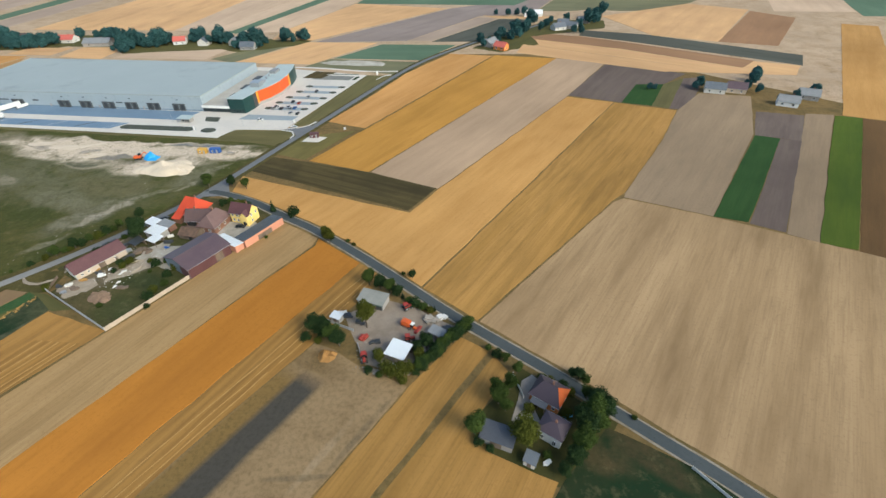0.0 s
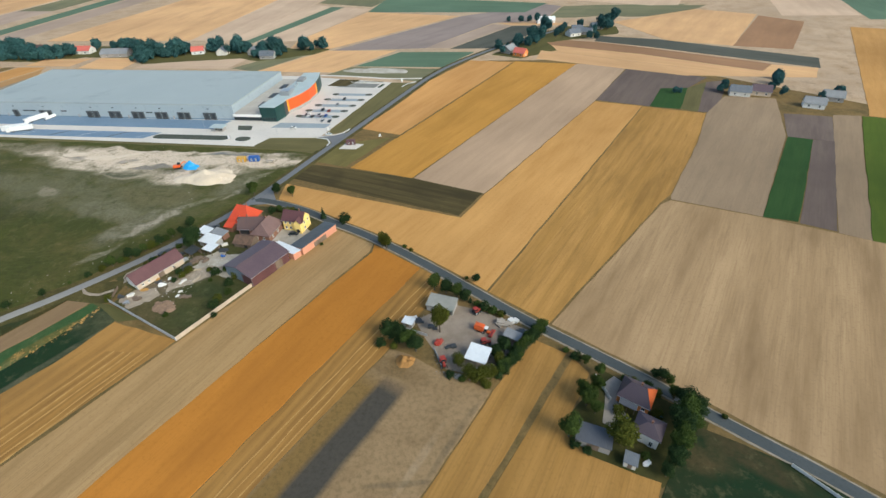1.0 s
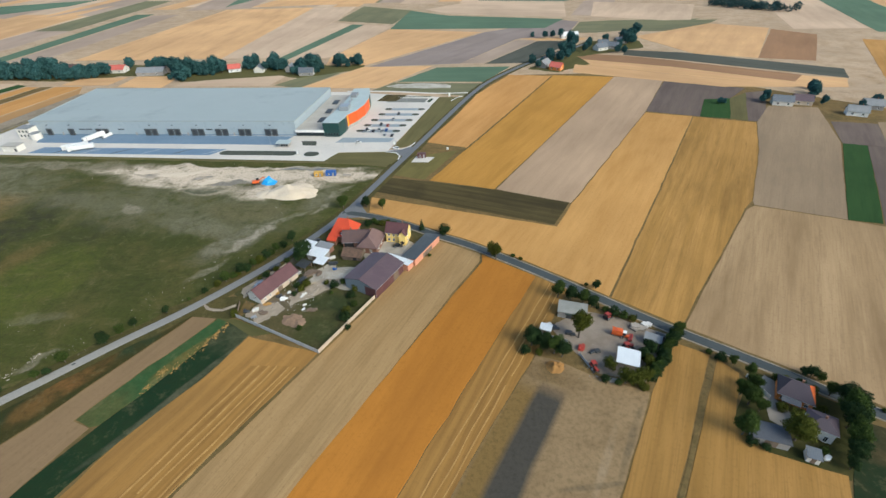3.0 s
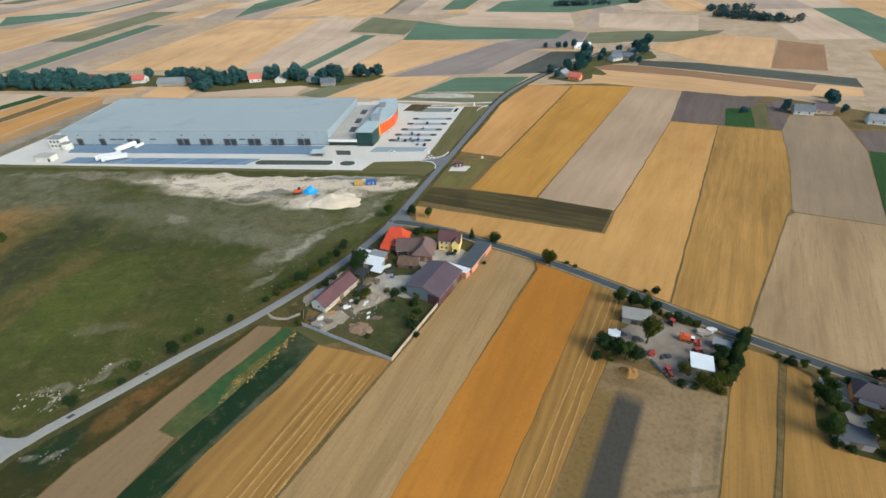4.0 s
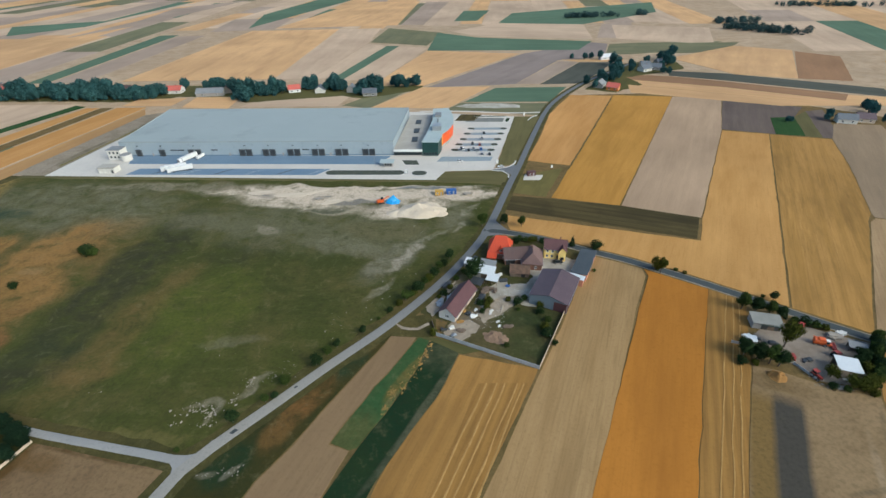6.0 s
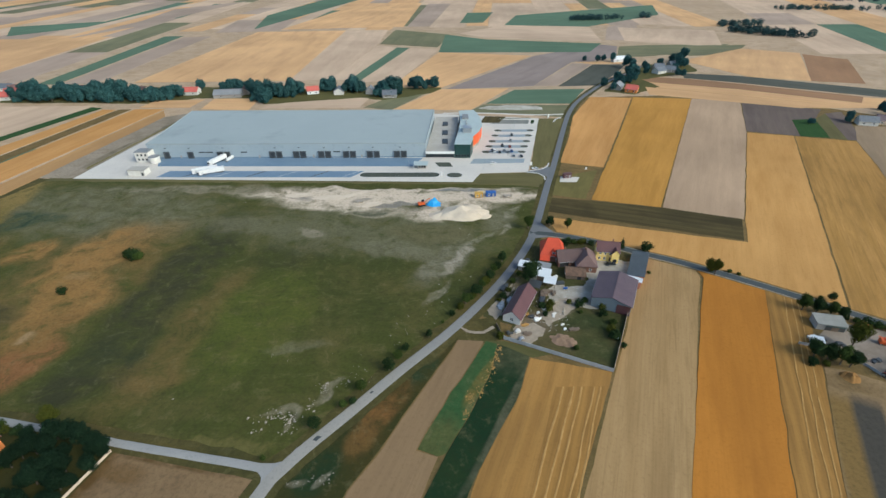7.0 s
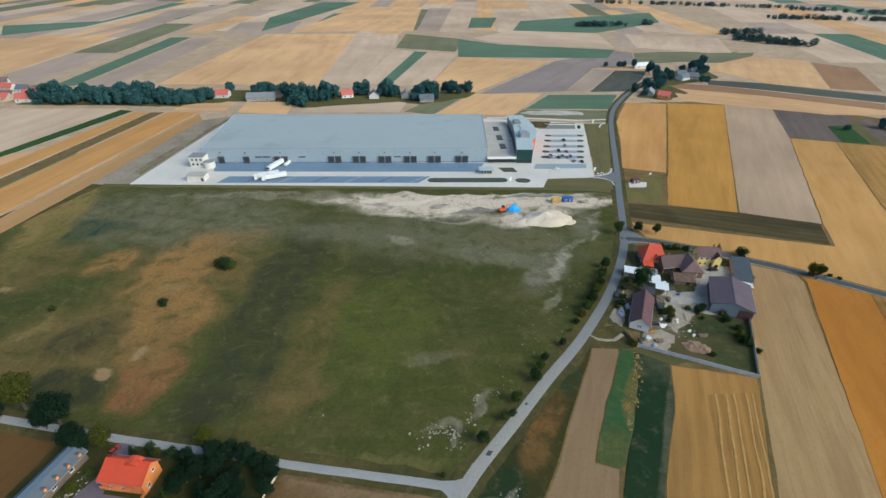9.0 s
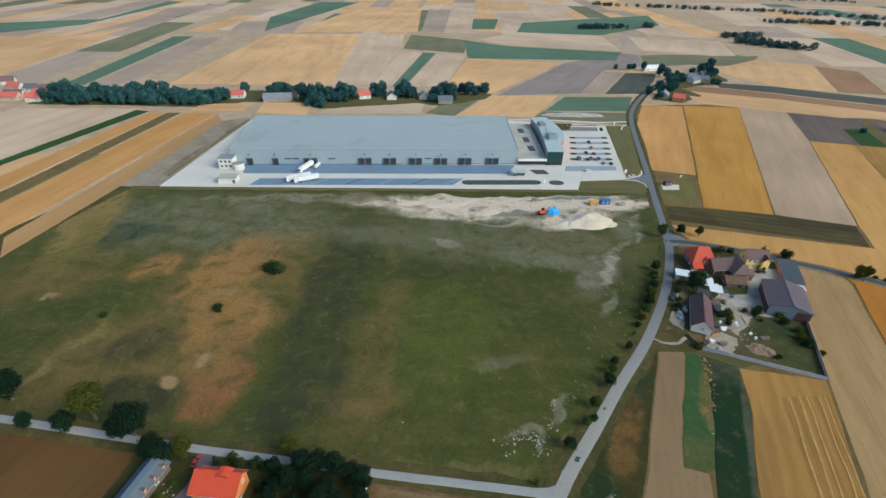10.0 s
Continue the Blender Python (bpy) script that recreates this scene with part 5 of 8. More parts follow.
island("grass_island", BEDGREEN, -209.5, 253.5, 25, 3.6, 0, "long grass island with a pale kerb beside the gate lane")
island("grass_island", BEDGREEN, -175.4, 252.9, 5.0, 3.6, 0, "oval planting island with a pale kerb")
for i, (y, x0, x1) in enumerate(((291.7, -154, -128), (302.2, -151, -125), (312.7, -147.9, -121.9), (324.6, -144.8, -118.8), (336.1, -141.8, -115.7))):
    ROW = thing("parking_row", (x0 + x1) / 2, y, 0, "strip of bluish parking bays between kerbed planting beds", "parking row", "rows of the car park")
    part("bay_paving", boxes((-(x1 - x0) / 2, (x1 - x0) / 2, -2.5, 2.5, 0.0, 0.19)), BAYPAVE, ROW)
    island("planting_bed", BEDGREEN, x0 + 0.6, y, 3.0, 2.4, 0, "dark green planting bed with a pale kerb in the car park")
    island("planting_bed", BEDGREEN, x1 - 0.6, y, 3.0, 2.4, 0, "dark green planting bed with a pale kerb in the car park")
island("planting_bed", DARKGREEN, -124.5, 366, 13, 1.0, 2, "thin planting bed at the car park's end")
island("planting_bed", DARKGREEN, -111.5, 356.9, 5, 1.6, 75, "planting bed at the car park's end")
sheet("lawn", DARKSOIL, [(-153.7, 355.2), (-148.6, 372.2), (-131.5, 371.1), (-138.7, 355.1)], 0.2, "dark planted bed beside the office", 0, 0.2)
sheet("lawn", OLIVE, [(-164.4, 244.3), (-159.3, 255.3), (-130.1, 257.2), (-119.1, 254.1), (-123.2, 240.1), (-159.4, 239.3)], 0.16, "mown lawn at the works gate", 0, 0.2)
sheet("lawn", OLIVE, [(-127.1, 262.1), (-118, 266.1), (-113.2, 274.1), (-96.6, 327.9), (-84.4, 365.7), (-105.1, 365.9)], 0.16, "mown lawn beside the car park", 0, 0.3)
sheet("bed", BEDGREEN, [(-185.3, 266.4), (-176.3, 266.4), (-178.3, 273.4), (-188.3, 273.4)], 0.2, "dark bed before the office", 0, 0.1)
ribbon("kerb", KERB, [(-128.1, 259.6), (-121.1, 261.7), (-116, 266.1), (-113.6, 272.1)], 0.7, 0.26, "pale kerb round the gate corner")
ribbon("kerb", KERB, [(-95, 355.8), (-91.4, 363.8), (-86.4, 368.7)], 0.8, 0.26, "pale kerb at the far corner of the lawn")
ribbon("kerb", KERB, [(-130.1, 257.2), (-123.1, 256.1), (-120.1, 251.1), (-120.6, 246.1)], 0.6, 0.26, "pale kerb at the gate")
sheet("road", ASPHALT, [(-130.1, 258.2), (-123.1, 256.6), (-118.1, 250.1), (-112, 262.1), (-115, 266.1), (-121.1, 261.6)], 0.19, "asphalt mouth of the works road", 0, 0)
ribbon("pavement", CONCRETE, [(-183.7, 381.4), (-148.6, 381.2), (-108.4, 375.9), (-82.4, 377.6)], 2.2, 0.2, "pale concrete service path")
sheet("pavement", PALEGRIT, [(-153.5, 396.2), (-140, 391), (-114.4, 389.9), (-97.8, 391.7), (-97, 397), (-102.3, 402.8), (-128.4, 404), (-143, 401)], 0.16, "pale patch of gravel beyond the works", 0, 1.0)
sheet("pavement", CONCRETE, [(-112.1, 243.1), (-102.1, 243), (-99, 250), (-110.1, 251.1)], 0.17, "pale paved pull-in across the road", 0, 0.1)
sheet("harrowed_field", BANK, [(-402, 382.6), (-418.7, 372.6), (-433.8, 250.3), (-411.5, 248.9), (-396, 378.6)], 0.12, "bare grey-tan bank along the works boundary", 0, 0.4)
ribbon("grass_strip", DRYGRASS, [(-413.3, 263.7), (-405.5, 321.5), (-399, 375.6)], 1.8, 0.16, "narrow green strip along the works boundary", 0.6)

# ---- warehouse ----
WX0, WX1, WY0, WY1, WH = -380.6, -192.2, 281.2, 355.9, 10.0
wh = thing("warehouse", WX0, WY0, 0.5, "huge grey clad warehouse with a pale flat roof and loading docks", "warehouse")
ww, wd = WX1 - WX0, WY1 - WY0
plan = [(0, 0), (ww - 2.3, 0), (ww + 2.4, wd), (-3.0, wd)]
part("wall", prism(bmesh.new(), plan, -0.1, WH - 0.3), CLAD, wh)
part("roof", prism(bmesh.new(), inset(plan, 0.3), WH - 0.3, WH), ROOFW, wh)
po, pi = inset(plan, -0.1), inset(plan, 0.3)
for i in range(4):
    j = (i + 1) % 4
    part("parapet", prism(bmesh.new(), [po[i], po[j], pi[j], pi[i]], WH - 0.3, WH + 0.3), ROOFW, wh)
part("plinth", boxes((0.0, ww - 2.3, -0.06, 0.0, -0.1, 0.9)), BLUEPAVE, wh, "bluish concrete plinth")
dock = door = None
for x in (-369, -353, -333, -328.2, -298.1, -293.4, -282, -277.3, -265.2, -260.5, -248.5, -243.8, -232.5, -227.8, -214.3, -209.6):
    m = pose(x + 0.5 - WX0, 0, 0)
    if dock is None:
        bm = boxes((-1.95, -1.4, -0.8, -0.06, 0.2, 4.3), (1.4, 1.95, -0.8, -0.06, 0.2, 4.3), (-2.0, 2.0, -0.9, -0.06, 4.3, 4.8))
        dock = part("dock_shelter", bm, SHELTER, wh)
        dock.matrix_basis = m
        door = part("dock_door", boxes((-1.4, 1.4, -0.3, -0.06, 1.1, 4.3)), DOCKDOOR, dock)
        ramp = part("dock_bumper", boxes((-1.45, 1.45, -0.7, -0.06, 0.2, 1.1)), DARKMETAL, dock)
    else:
        d = again(dock, wh, m)
        for src in (door, ramp):
            again(src, d, Matrix())
lamp = None
for x in (-369, -353, -330.6, -295.7, -279.6, -262.8, -246.1, -230.1, -212):
    if lamp is None:
        lamp = part("wall_lamp", boxes((-0.5, 0.5, -0.7, -0.02, 0, 0.35)), DARKMETAL, wh)
        lamp.matrix_basis = pose(x + 0.5 - WX0, 0, 7.2)
    else:
        again(lamp, wh, pose(x + 0.5 - WX0, 0, 7.2))
for x in (-345, -340, -317, -254.6):
    part("louvre", boxes((x + 0.5 - WX0 - 2.2, x + 0.5 - WX0 + 2.2, -0.12, -0.02, 3.9, 4.7)), DARKMETAL, wh)
for x in (-360, -307, -270.5, -238):
    part("side_door", boxes((x + 0.5 - WX0 - 0.55, x + 0.5 - WX0 + 0.55, -0.1, -0.02, 0, 2.2)), GREYWALL, wh)

# annex at the warehouse's corner
an = thing("annex", -381.3, 278.2, 0, "small white annex with six windows at the warehouse corner", "annex")
part("wall", boxes((-4.5, 4.5, -4, 3.3, -0.1, 7.0)), RENDERW, an)
part("roof", boxes((-4.7, 4.7, -4.2, 3.4, 7.0, 7.3)), GREYROOF, an)
for i in (-2.6, 0, 2.6):
    for z in (1.6, 4.6):
        window(an, i, -4, z, 1.2, 1.3, 0, DARKMETAL)
tk = thing("water_tank", -373.9, 274.7, 0, "squat pale cylindrical water tank", "tank")
part("shell", tube(bmesh.new(), (0, 0, 0), (0, 0, 4.2), 3.4, 3.4, 28), RENDERW, tk)
part("lid", tube(bmesh.new(), (0, 0, 4.2), (0, 0, 4.6), 3.5, 1.0, 28), GREYROOF, tk)
gh = thing("gatehouse", -373.7, 255.7, 0, "low white pump house with a grey roof", "building")
part("wall", boxes((-5.2, 5.2, -3, 3, -0.1, 3.6)), RENDERW, gh)
part("roof", boxes((-5.6, 5.6, -3.4, 3.4, 3.6, 3.9)), LOWROOF, gh)
part("door", boxes((3.0, 4.4, -3.08, -3.0, 0, 2.2)), DARKMETAL, gh)
kb = thing("gate_canopy", -196.4, 265.4, 0, "low grey gate office under a flat canopy", "kiosk")
part("wall", boxes((-2.5, 3, -2.2, 2.2, -0.1, 2.7)), GREYWALL, kb)
part("roof", boxes((-5, 4, -3.2, 3.2, 2.7, 3.05)), PALEROOF, kb)
for i in (-1.2, 0.4, 2.0):
    window(kb, i, -2.2, 1.0, 1.2, 1.2, 0, DARKMETAL)
for s in (-1, 1):
    part("post", tube(bmesh.new(), (-4.6, s * 2.8, 0), (-4.6, s * 2.8, 2.7), 0.09, 0.09), GREYP, kb)

# ---- office ----
of = thing("office_building", 0, 0, 0, "office wing with dark green end and curved orange facade", "office")
part("low_wall", prism(bmesh.new(), [(-194.5, 282), (-175.4, 281.9), (-171.8, 356.4), (-189.3, 356.5)], -0.1, 4.3), GREYWALL, of)
part("low_roof", prism(bmesh.new(), [(-194.5, 281.5), (-175, 281.4), (-171.4, 356.6), (-189.3, 356.7)], 4.3, 4.6), LOWROOF, of)
part("glass_front", boxes((-194.2, -175.5, 281.7, 281.9, 0.5, 3.0)), GLASS, of)
part("fascia", boxes((-194.5, -175.1, 281.0, 281.4, 3.1, 4.7)), WHITE, of)
for y in (296, 314, 334):
    part("roof_light", boxes((-183.6, -179.6, y, y + 9, 4.6, 5.0)), DARKMETAL, of)
ow = [(-175.2, 281.4), (-164.7, 281.3), (-162.6, 291.3), (-162.6, 296.3), (-157.9, 306.3), (-155.0, 318.3), (-154.9, 332.3), (-156.6, 346.3), (-159.2, 357.3), (-170.8, 355.4), (-169.9, 330.4), (-172.1, 305.4)]
OH = 9.5
part("wall", prism(bmesh.new(), ow, -0.1, OH), GREYWALL, of)
part("roof", prism(bmesh.new(), inset(ccw(ow), -0.25), OH, OH + 0.35), PALEROOF, of)


def skin(name, m, line, z0, z1, thick, parent, label=""):
    """A thin panel wall set outside a line of points."""
    bm = bmesh.new()
    for a, b in zip(line, line[1:]):
        a, b = Vector(a), Vector(b)
        d = (b - a).normalized()
        n = Vector((d.y, -d.x)) * thick
        prism(bm, [tuple(a), tuple(a + n), tuple(b + n), tuple(b)], z0, z1)
    return part(name, bm, m, parent, label)


skin("green_cladding", TEAL, ow[0:3], 0.0, OH - 0.1, 0.12, of, "dark green facade panels")
skin("grey_cladding", DARKMETAL, ow[2:4], 0.0, OH - 0.1, 0.05, of)
skin("amber_cladding", AMBERP, [ow[3], (-162.0, 297.58)], 1.6, OH - 0.1, 0.12, of, "amber facade panels")
skin("orange_cladding", ORANGE, [(-162.0, 297.58)] + ow[4:7], 2.2, OH - 0.1, 0.12, of, "bright orange facade panels")
skin("amber_cladding", AMBERP, [ow[6], (-155.4, 336.3)], 2.2, OH - 0.1, 0.12, of, "amber facade panels")
skin("green_cladding", TEAL, [(-155.4, 336.3), ow[7], ow[8]], 0.0, OH - 0.1, 0.12, of, "dark green facade panels")
part("roof_plant", boxes((-169.2, -163.1, 303.4, 310.4, OH + 0.35, OH + 3.4), (-168.2, -164.1, 312.4, 316.4, OH + 0.35, OH + 1.8)), GREYP, of, "silver roof plant")
part("roof_plant", boxes((-168.7, -164.1, 333.4, 341.4, OH + 0.35, OH + 2.0)), GREYROOF, of)
for y in (322, 327):
    part("duct", tube(bmesh.new(), (-166, y, OH + 0.3), (-166, y, OH + 2.0), 0.6, 0.6, 12), GREYP, of)
for k in range(5):
    window(of, -173.7 + k * 1.9, 281.2, 1.0, 1.2, 1.6, 0, DARKMETAL)

# ---- signs and small things about the gate ----
def sign(x, y, rz, w, h, label):
    """A white totem sign: a panel between two posts on a small footing."""
    root = thing("sign_totem", x, y, rz, label, "sign", z=0.14)
    part("footing", boxes((-w / 2 - 0.2, w / 2 + 0.2, -0.3, 0.3, -0.1, 0.2)), CONCRETE, root)
    for s in (-1, 1):
        part("post", boxes((s * w / 2 - 0.08, s * w / 2 + 0.08, -0.1, 0.1, 0.0, h)), GREYP, root)
    part("panel", boxes((-w / 2 + 0.08, w / 2 - 0.08, -0.07, 0.07, 0.5, h - 0.1)), WHITE, root)
    return root


sign(-183.4, 251.6, 0, 1.5, 3.0, "white totem sign at the works gate")
sign(-96.9, 367.8, 20, 1.3, 3.0, "white sign at the far end of the lawn")
sign(-126, 268.1, 10, 1.6, 2.6, "small white sign at the car park corner")
sign(-91.9, 262, 15, 1.2, 1.5, "white board at the field's edge")


def street_lamp(x, y, rz, h=7.0):
    root = thing("street_lamp", x, y, rz, "slim grey lamp post on the works paving", "lamp", "lamps of the works", z=0.14)
    part("pole", tube(bmesh.new(), (0, 0, 0), (0, 0, h), 0.09, 0.05, 8), GREYP, root)
    part("arm", tube(bmesh.new(), (0, 0, h - 0.05), (1.1, 0, h + 0.15), 0.045, 0.035, 6), GREYP, root)
    part("lantern", boxes((0.9, 1.6, -0.14, 0.14, h + 0.08, h + 0.22)), GREYWALL, root)
    return root


for x, y, rz in ((-157.2, 262.3, 90), (-139, 284.2, 90), (-133.8, 318.1, 90), (-127.7, 343.1, 90), (-204.4, 262.5, 90)):
    street_lamp(x, y, rz)

# ---- vehicles ----
def wheel(parent, x, y, r, w, m=None):
    t = part("wheel", tube(bmesh.new(), (x, y - w / 2, r), (x, y + w / 2, r), r, r, 12), BLACK, parent)
    part("rim", tube(bmesh.new(), (x, y - w / 2 - 0.01, r), (x, y + w / 2 + 0.01, r), r * 0.55, r * 0.55, 8), GREYP, t)


def car(paint, label):
    root = thing("car", 0, 0, 0, label, "car", "cars of the car park")
    bm = extrude_x(bmesh.new(), [(-0.86, 0.3), (0.86, 0.3), (0.9, 0.62), (0.82, 0.92), (-0.82, 0.92), (-0.9, 0.62)], -2.15, 2.15)
    bmesh.ops.bevel(bm, geom=bm.edges[:], offset=0.1, segments=2, affect='EDGES')
    part("body", bm, paint, root)
    bm = bmesh.new()
    a = [bm.verts.new(p) for p in ((-1.7, -0.78, 0.9), (1.05, -0.78, 0.9), (1.05, 0.78, 0.9), (-1.7, 0.78, 0.9))]
    b = [bm.verts.new(p) for p in ((-1.25, -0.62, 1.42), (0.35, -0.62, 1.42), (0.35, 0.62, 1.42), (-1.25, 0.62, 1.42))]
    bm.faces.new(b)
    for i in range(4):
        bm.faces.new((a[i], a[(i + 1) % 4], b[(i + 1) % 4], b[i]))
    part("cabin", bm, GLASS, root, "dark glass cabin")
    part("roof", boxes((-1.25, 0.38, -0.63, 0.63, 1.4, 1.46)), paint, root)
    for x in (-1.35, 1.35):
        for y in (-0.8, 0.8):
            wheel(root, x, y, 0.32, 0.22)
    return root


def lorry(x, y, rz, label, tractor=True):
    """An articulated lorry; its front looks along +x."""
    root = thing("lorry", x, y, rz, label, "lorry", "lorries on the apron")
    bm = boxes((-8.2, 5.4, -1.28, 1.28, 1.15, 4.0))
    bmesh.ops.bevel(bm, geom=bm.edges[:], offset=0.08, segments=2, affect='EDGES')
    part("trailer_body", bm, WHITE, root)
    part("chassis", boxes((-8.0, 7.4, -0.5, 0.5, 0.75, 1.15)), DARKMETAL, root)
    for xx in (-6.6, -5.3, -4.0):
        for yy in (-1.0, 1.0):
            wheel(root, xx, yy, 0.5, 0.4)
    if tractor:
        bm = extrude_x(bmesh.new(), [(-1.22, 0.6), (1.22, 0.6), (1.22, 3.5), (1.0, 3.75), (-1.0, 3.75), (-1.22, 3.5)], 5.7, 7.9)
        bmesh.ops.bevel(bm, geom=bm.edges[:], offset=0.1, segments=2, affect='EDGES')
        cab = part("cab", bm, WHITE, root)
        part("windscreen", boxes((7.88, 7.95, -1.05, 1.05, 1.9, 2.9)), GLASS, cab)
        part("bumper", boxes((7.85, 8.1, -1.2, 1.2, 0.45, 1.0)), DARKMETAL, cab)
        for yy in (-1.0, 1.0):
            wheel(root, 6.9, yy, 0.5, 0.35)
            wheel(root, 4.0, yy, 0.5, 0.45)
    return root


for x, y, rz, k, lab, cab in ((-333.2, 258.1, 206, 0.93, "long white articulated lorry parked on the apron", True), (-328.2, 256.3, 205, 0.93, "white articulated lorry parked beside another one", True),
                              (-332, 274.1, 247, 0.9, "white articulated lorry backed up to the dock", True), (-325.6, 277.9, 258, 0.55, "short white trailer standing at the dock", False)):
    lorry(x, y, rz, lab, cab).scale = (k, k, k)
CARS = [car(GREYP, "silver car parked on paving"), car(DARKP, "black car parked on paving"), car(WHITE, "white car parked on paving"), car(BLUEP, "blue car parked on paving"), car(REDP, "red car parked on paving")]
for i, (x, y, rz, k) in enumerate(((-150, 290.7, 92, 0), (-147.4, 292.8, 88, 2), (-144, 290.6, 90, 1), (-138, 290.7, 90, 0), (-135.4, 292.5, 91, 3), (-149, 293.4, 270, 1),
                                   (-140.5, 293.2, 268, 0), (-140.9, 303.2, 270, 1), (-135.9, 301.4, 90, 4), (-133.8, 313.2, 270, 0), (-131.8, 325.1, 270, 1),
                                   (-150.1, 270.8, 8, 2), (-135, 283.7, 90, 0), (-130, 283.1, 88, 1), (-124.1, 262.1, 170, 2))):
    put(CARS[k], x, y, 0.95, rz, z=0.19)

# ---- farmstead at the crossroads ----
FA = -25.0  # turn of the farm's buildings


def fpos(a, b):
    """Farm plan: a metres across and b metres along from the south corner of the fence."""
    c, s = math.cos(radians(FA)), math.sin(radians(FA))
    return (-124 + a * c - b * s, 94 + a * s + b * c)


sheet("farmyard_lawn", FARMLAWN, [(-158.2, 109.1), (-124.2, 94.5), (-108.9, 126), (-125.9, 134.1), (-146, 128.1), (-155.1, 118.1)], 0.09, "mown farmyard grass with worn spots", 0, 0.3)
ribbon("path", DIRT, [(-176.2, 117.1), (-172.2, 113.6), (-166.2, 113.1), (-162.2, 116.1)], 1.2, 0.13, "curved pale path by the road", 0.2)
sheet("farmyard_lawn", FARMLAWN, [(-144, 127.1), (-127.9, 133.1), (-109.9, 126), (-90.5, 165), (-100.5, 172), (-117.5, 178.1), (-135.6, 178.1), (-142.7, 164.2), (-150.9, 150.1), (-163.1, 131.1), (-166.1, 122.1), (-156.1, 117.1)], 0.075,
      "worn grass and dirt round the farm buildings", 0, 0.3)
sheet("farmyard", FARMPAVE, [(-139, 131.1), (-133, 127.7), (-121.9, 126.1), (-118.9, 131.1), (-113.2, 145.1), (-104.2, 143), (-97.1, 158), (-103.6, 160.1), (-112.6, 159.1), (-118.2, 153.1), (-118.8, 145.1), (-124.8, 140.7), (-129.8, 140.7), (-133.8, 144.1), (-137.9, 139.1)], 0.105,
      "pale concrete farmyard between the buildings", 0, 1.4, None, 1.4)
sheet("dirt_patch", DIRT, [(-162.1, 121.1), (-158.6, 127.1), (-155, 136.1), (-150.9, 146.1), (-152.9, 147.6), (-160, 137.1), (-165.1, 126.1)], 0.10, "trodden dirt beside the road", 0, 1.3, None, 1.2)
sheet("dirt_patch", DIRT, [(-157.2, 111.1), (-149.2, 107.1), (-143.1, 115.1), (-147.1, 119.1), (-154.1, 117.1)], 0.12, "bare dirt patch by the fence", 0, 1.3, None, 1.2)
sheet("dirt_patch", DIRT, [(-143.1, 120.1), (-135.9, 131.1), (-126.9, 133.1), (-125.9, 129.1), (-134, 123.1), (-141.1, 116.1)], 0.12, "pale trodden path across the yard", 0, 1.3, None, 1.2)
sheet("rough_grass", GRASSY, [(-166.2, 108.7), (-158.8, 109), (-143.2, 102.3), (-150.3, 100.6), (-156.3, 102.6)], 0.11, "dark grass along the farm fence", 0, 0.6)
sheet("rough_grass", VERGE, [(-160.1, 122.1), (-172.2, 120.1), (-178.3, 113.1), (-176.3, 109.1), (-165.3, 108.1), (-159.2, 110.1)], 0.08, "rough grass beside the road", 0, 0.6)


def fence(name, m, p, q, h, label, every=2.0, thick=0.08):
    """A wall of concrete panels between posts, each a piece of its own."""
    p, q = Vector(p), Vector(q)
    d = q - p
    root = thing(name, p.x, p.y, math.degrees(math.atan2(d.y, d.x)), label, "fence")
    n = round(d.length / every)
    e = d.length / n
    post = panel = None
    for i in range(n + 1):
        if post is None:
            post = part("post", boxes((-0.09, 0.09, -0.09, 0.09, -0.1, h + 0.1)), m, root)
            panel = part("panel", boxes((0.09, e - 0.09, -thick / 2, thick / 2, 0.0, h * 0.48), (0.09, e - 0.09, -thick / 2 - 0.01, thick / 2 + 0.01, h * 0.5, h)), m, root)
        else:
            again(post, root, pose(i * e, 0, 0))
            if i < n:
                again(panel, root, pose(i * e, 0, 0))
    return root


fence("garden_wall", FENCEC, (-159.2, 109.6), (-124.2, 94.2), 1.7, "grey concrete panel fence along the farm's south side")
fence("garden_wall", FENCET, (-124.2, 94.2), (-109.4, 125), 1.7, "tan concrete panel fence along the field")
fence("garden_wall", WOOD, (-161.2, 117.1), (-159.2, 109.8), 1.2, "short dark fence by the long barn")

x, y = fpos(-6.5, 40.7)
barn = house("barn", x, y, 90 + FA, 18.4, 14.6, 4.6, 6.7, MAROON, PLUM, "large barn with plum metal roof and blue-grey gable", "barn", over=0.5, door=(4, 3.4, 3.6, WOOD), gables=BLUEWALL,
             left=((3.5, 1.2, 1.4, 1.0),))
part("gate", boxes((-9.35, -9.23, -7.1, -2.2, 0, 4.2)), MAROON, barn, "maroon boarded gate")
x, y = fpos(-0.1, 65.2)
flat_shed("long_shed", x, y, 90 + FA, 20.0, 6.6, 3.6, 2.6, SALMON, DARKSHEET, "long lean-to with dark grey roof and salmon wall", "shed")
x, y = fpos(-3.5, 52.7)
flat_shed("canopy_roof", x, y, FA + 180, 12.2, 3.8, 2.9, 3.4, SALMON, WHITEROOF, "white-roofed lean-to against the barn's end", "shed")
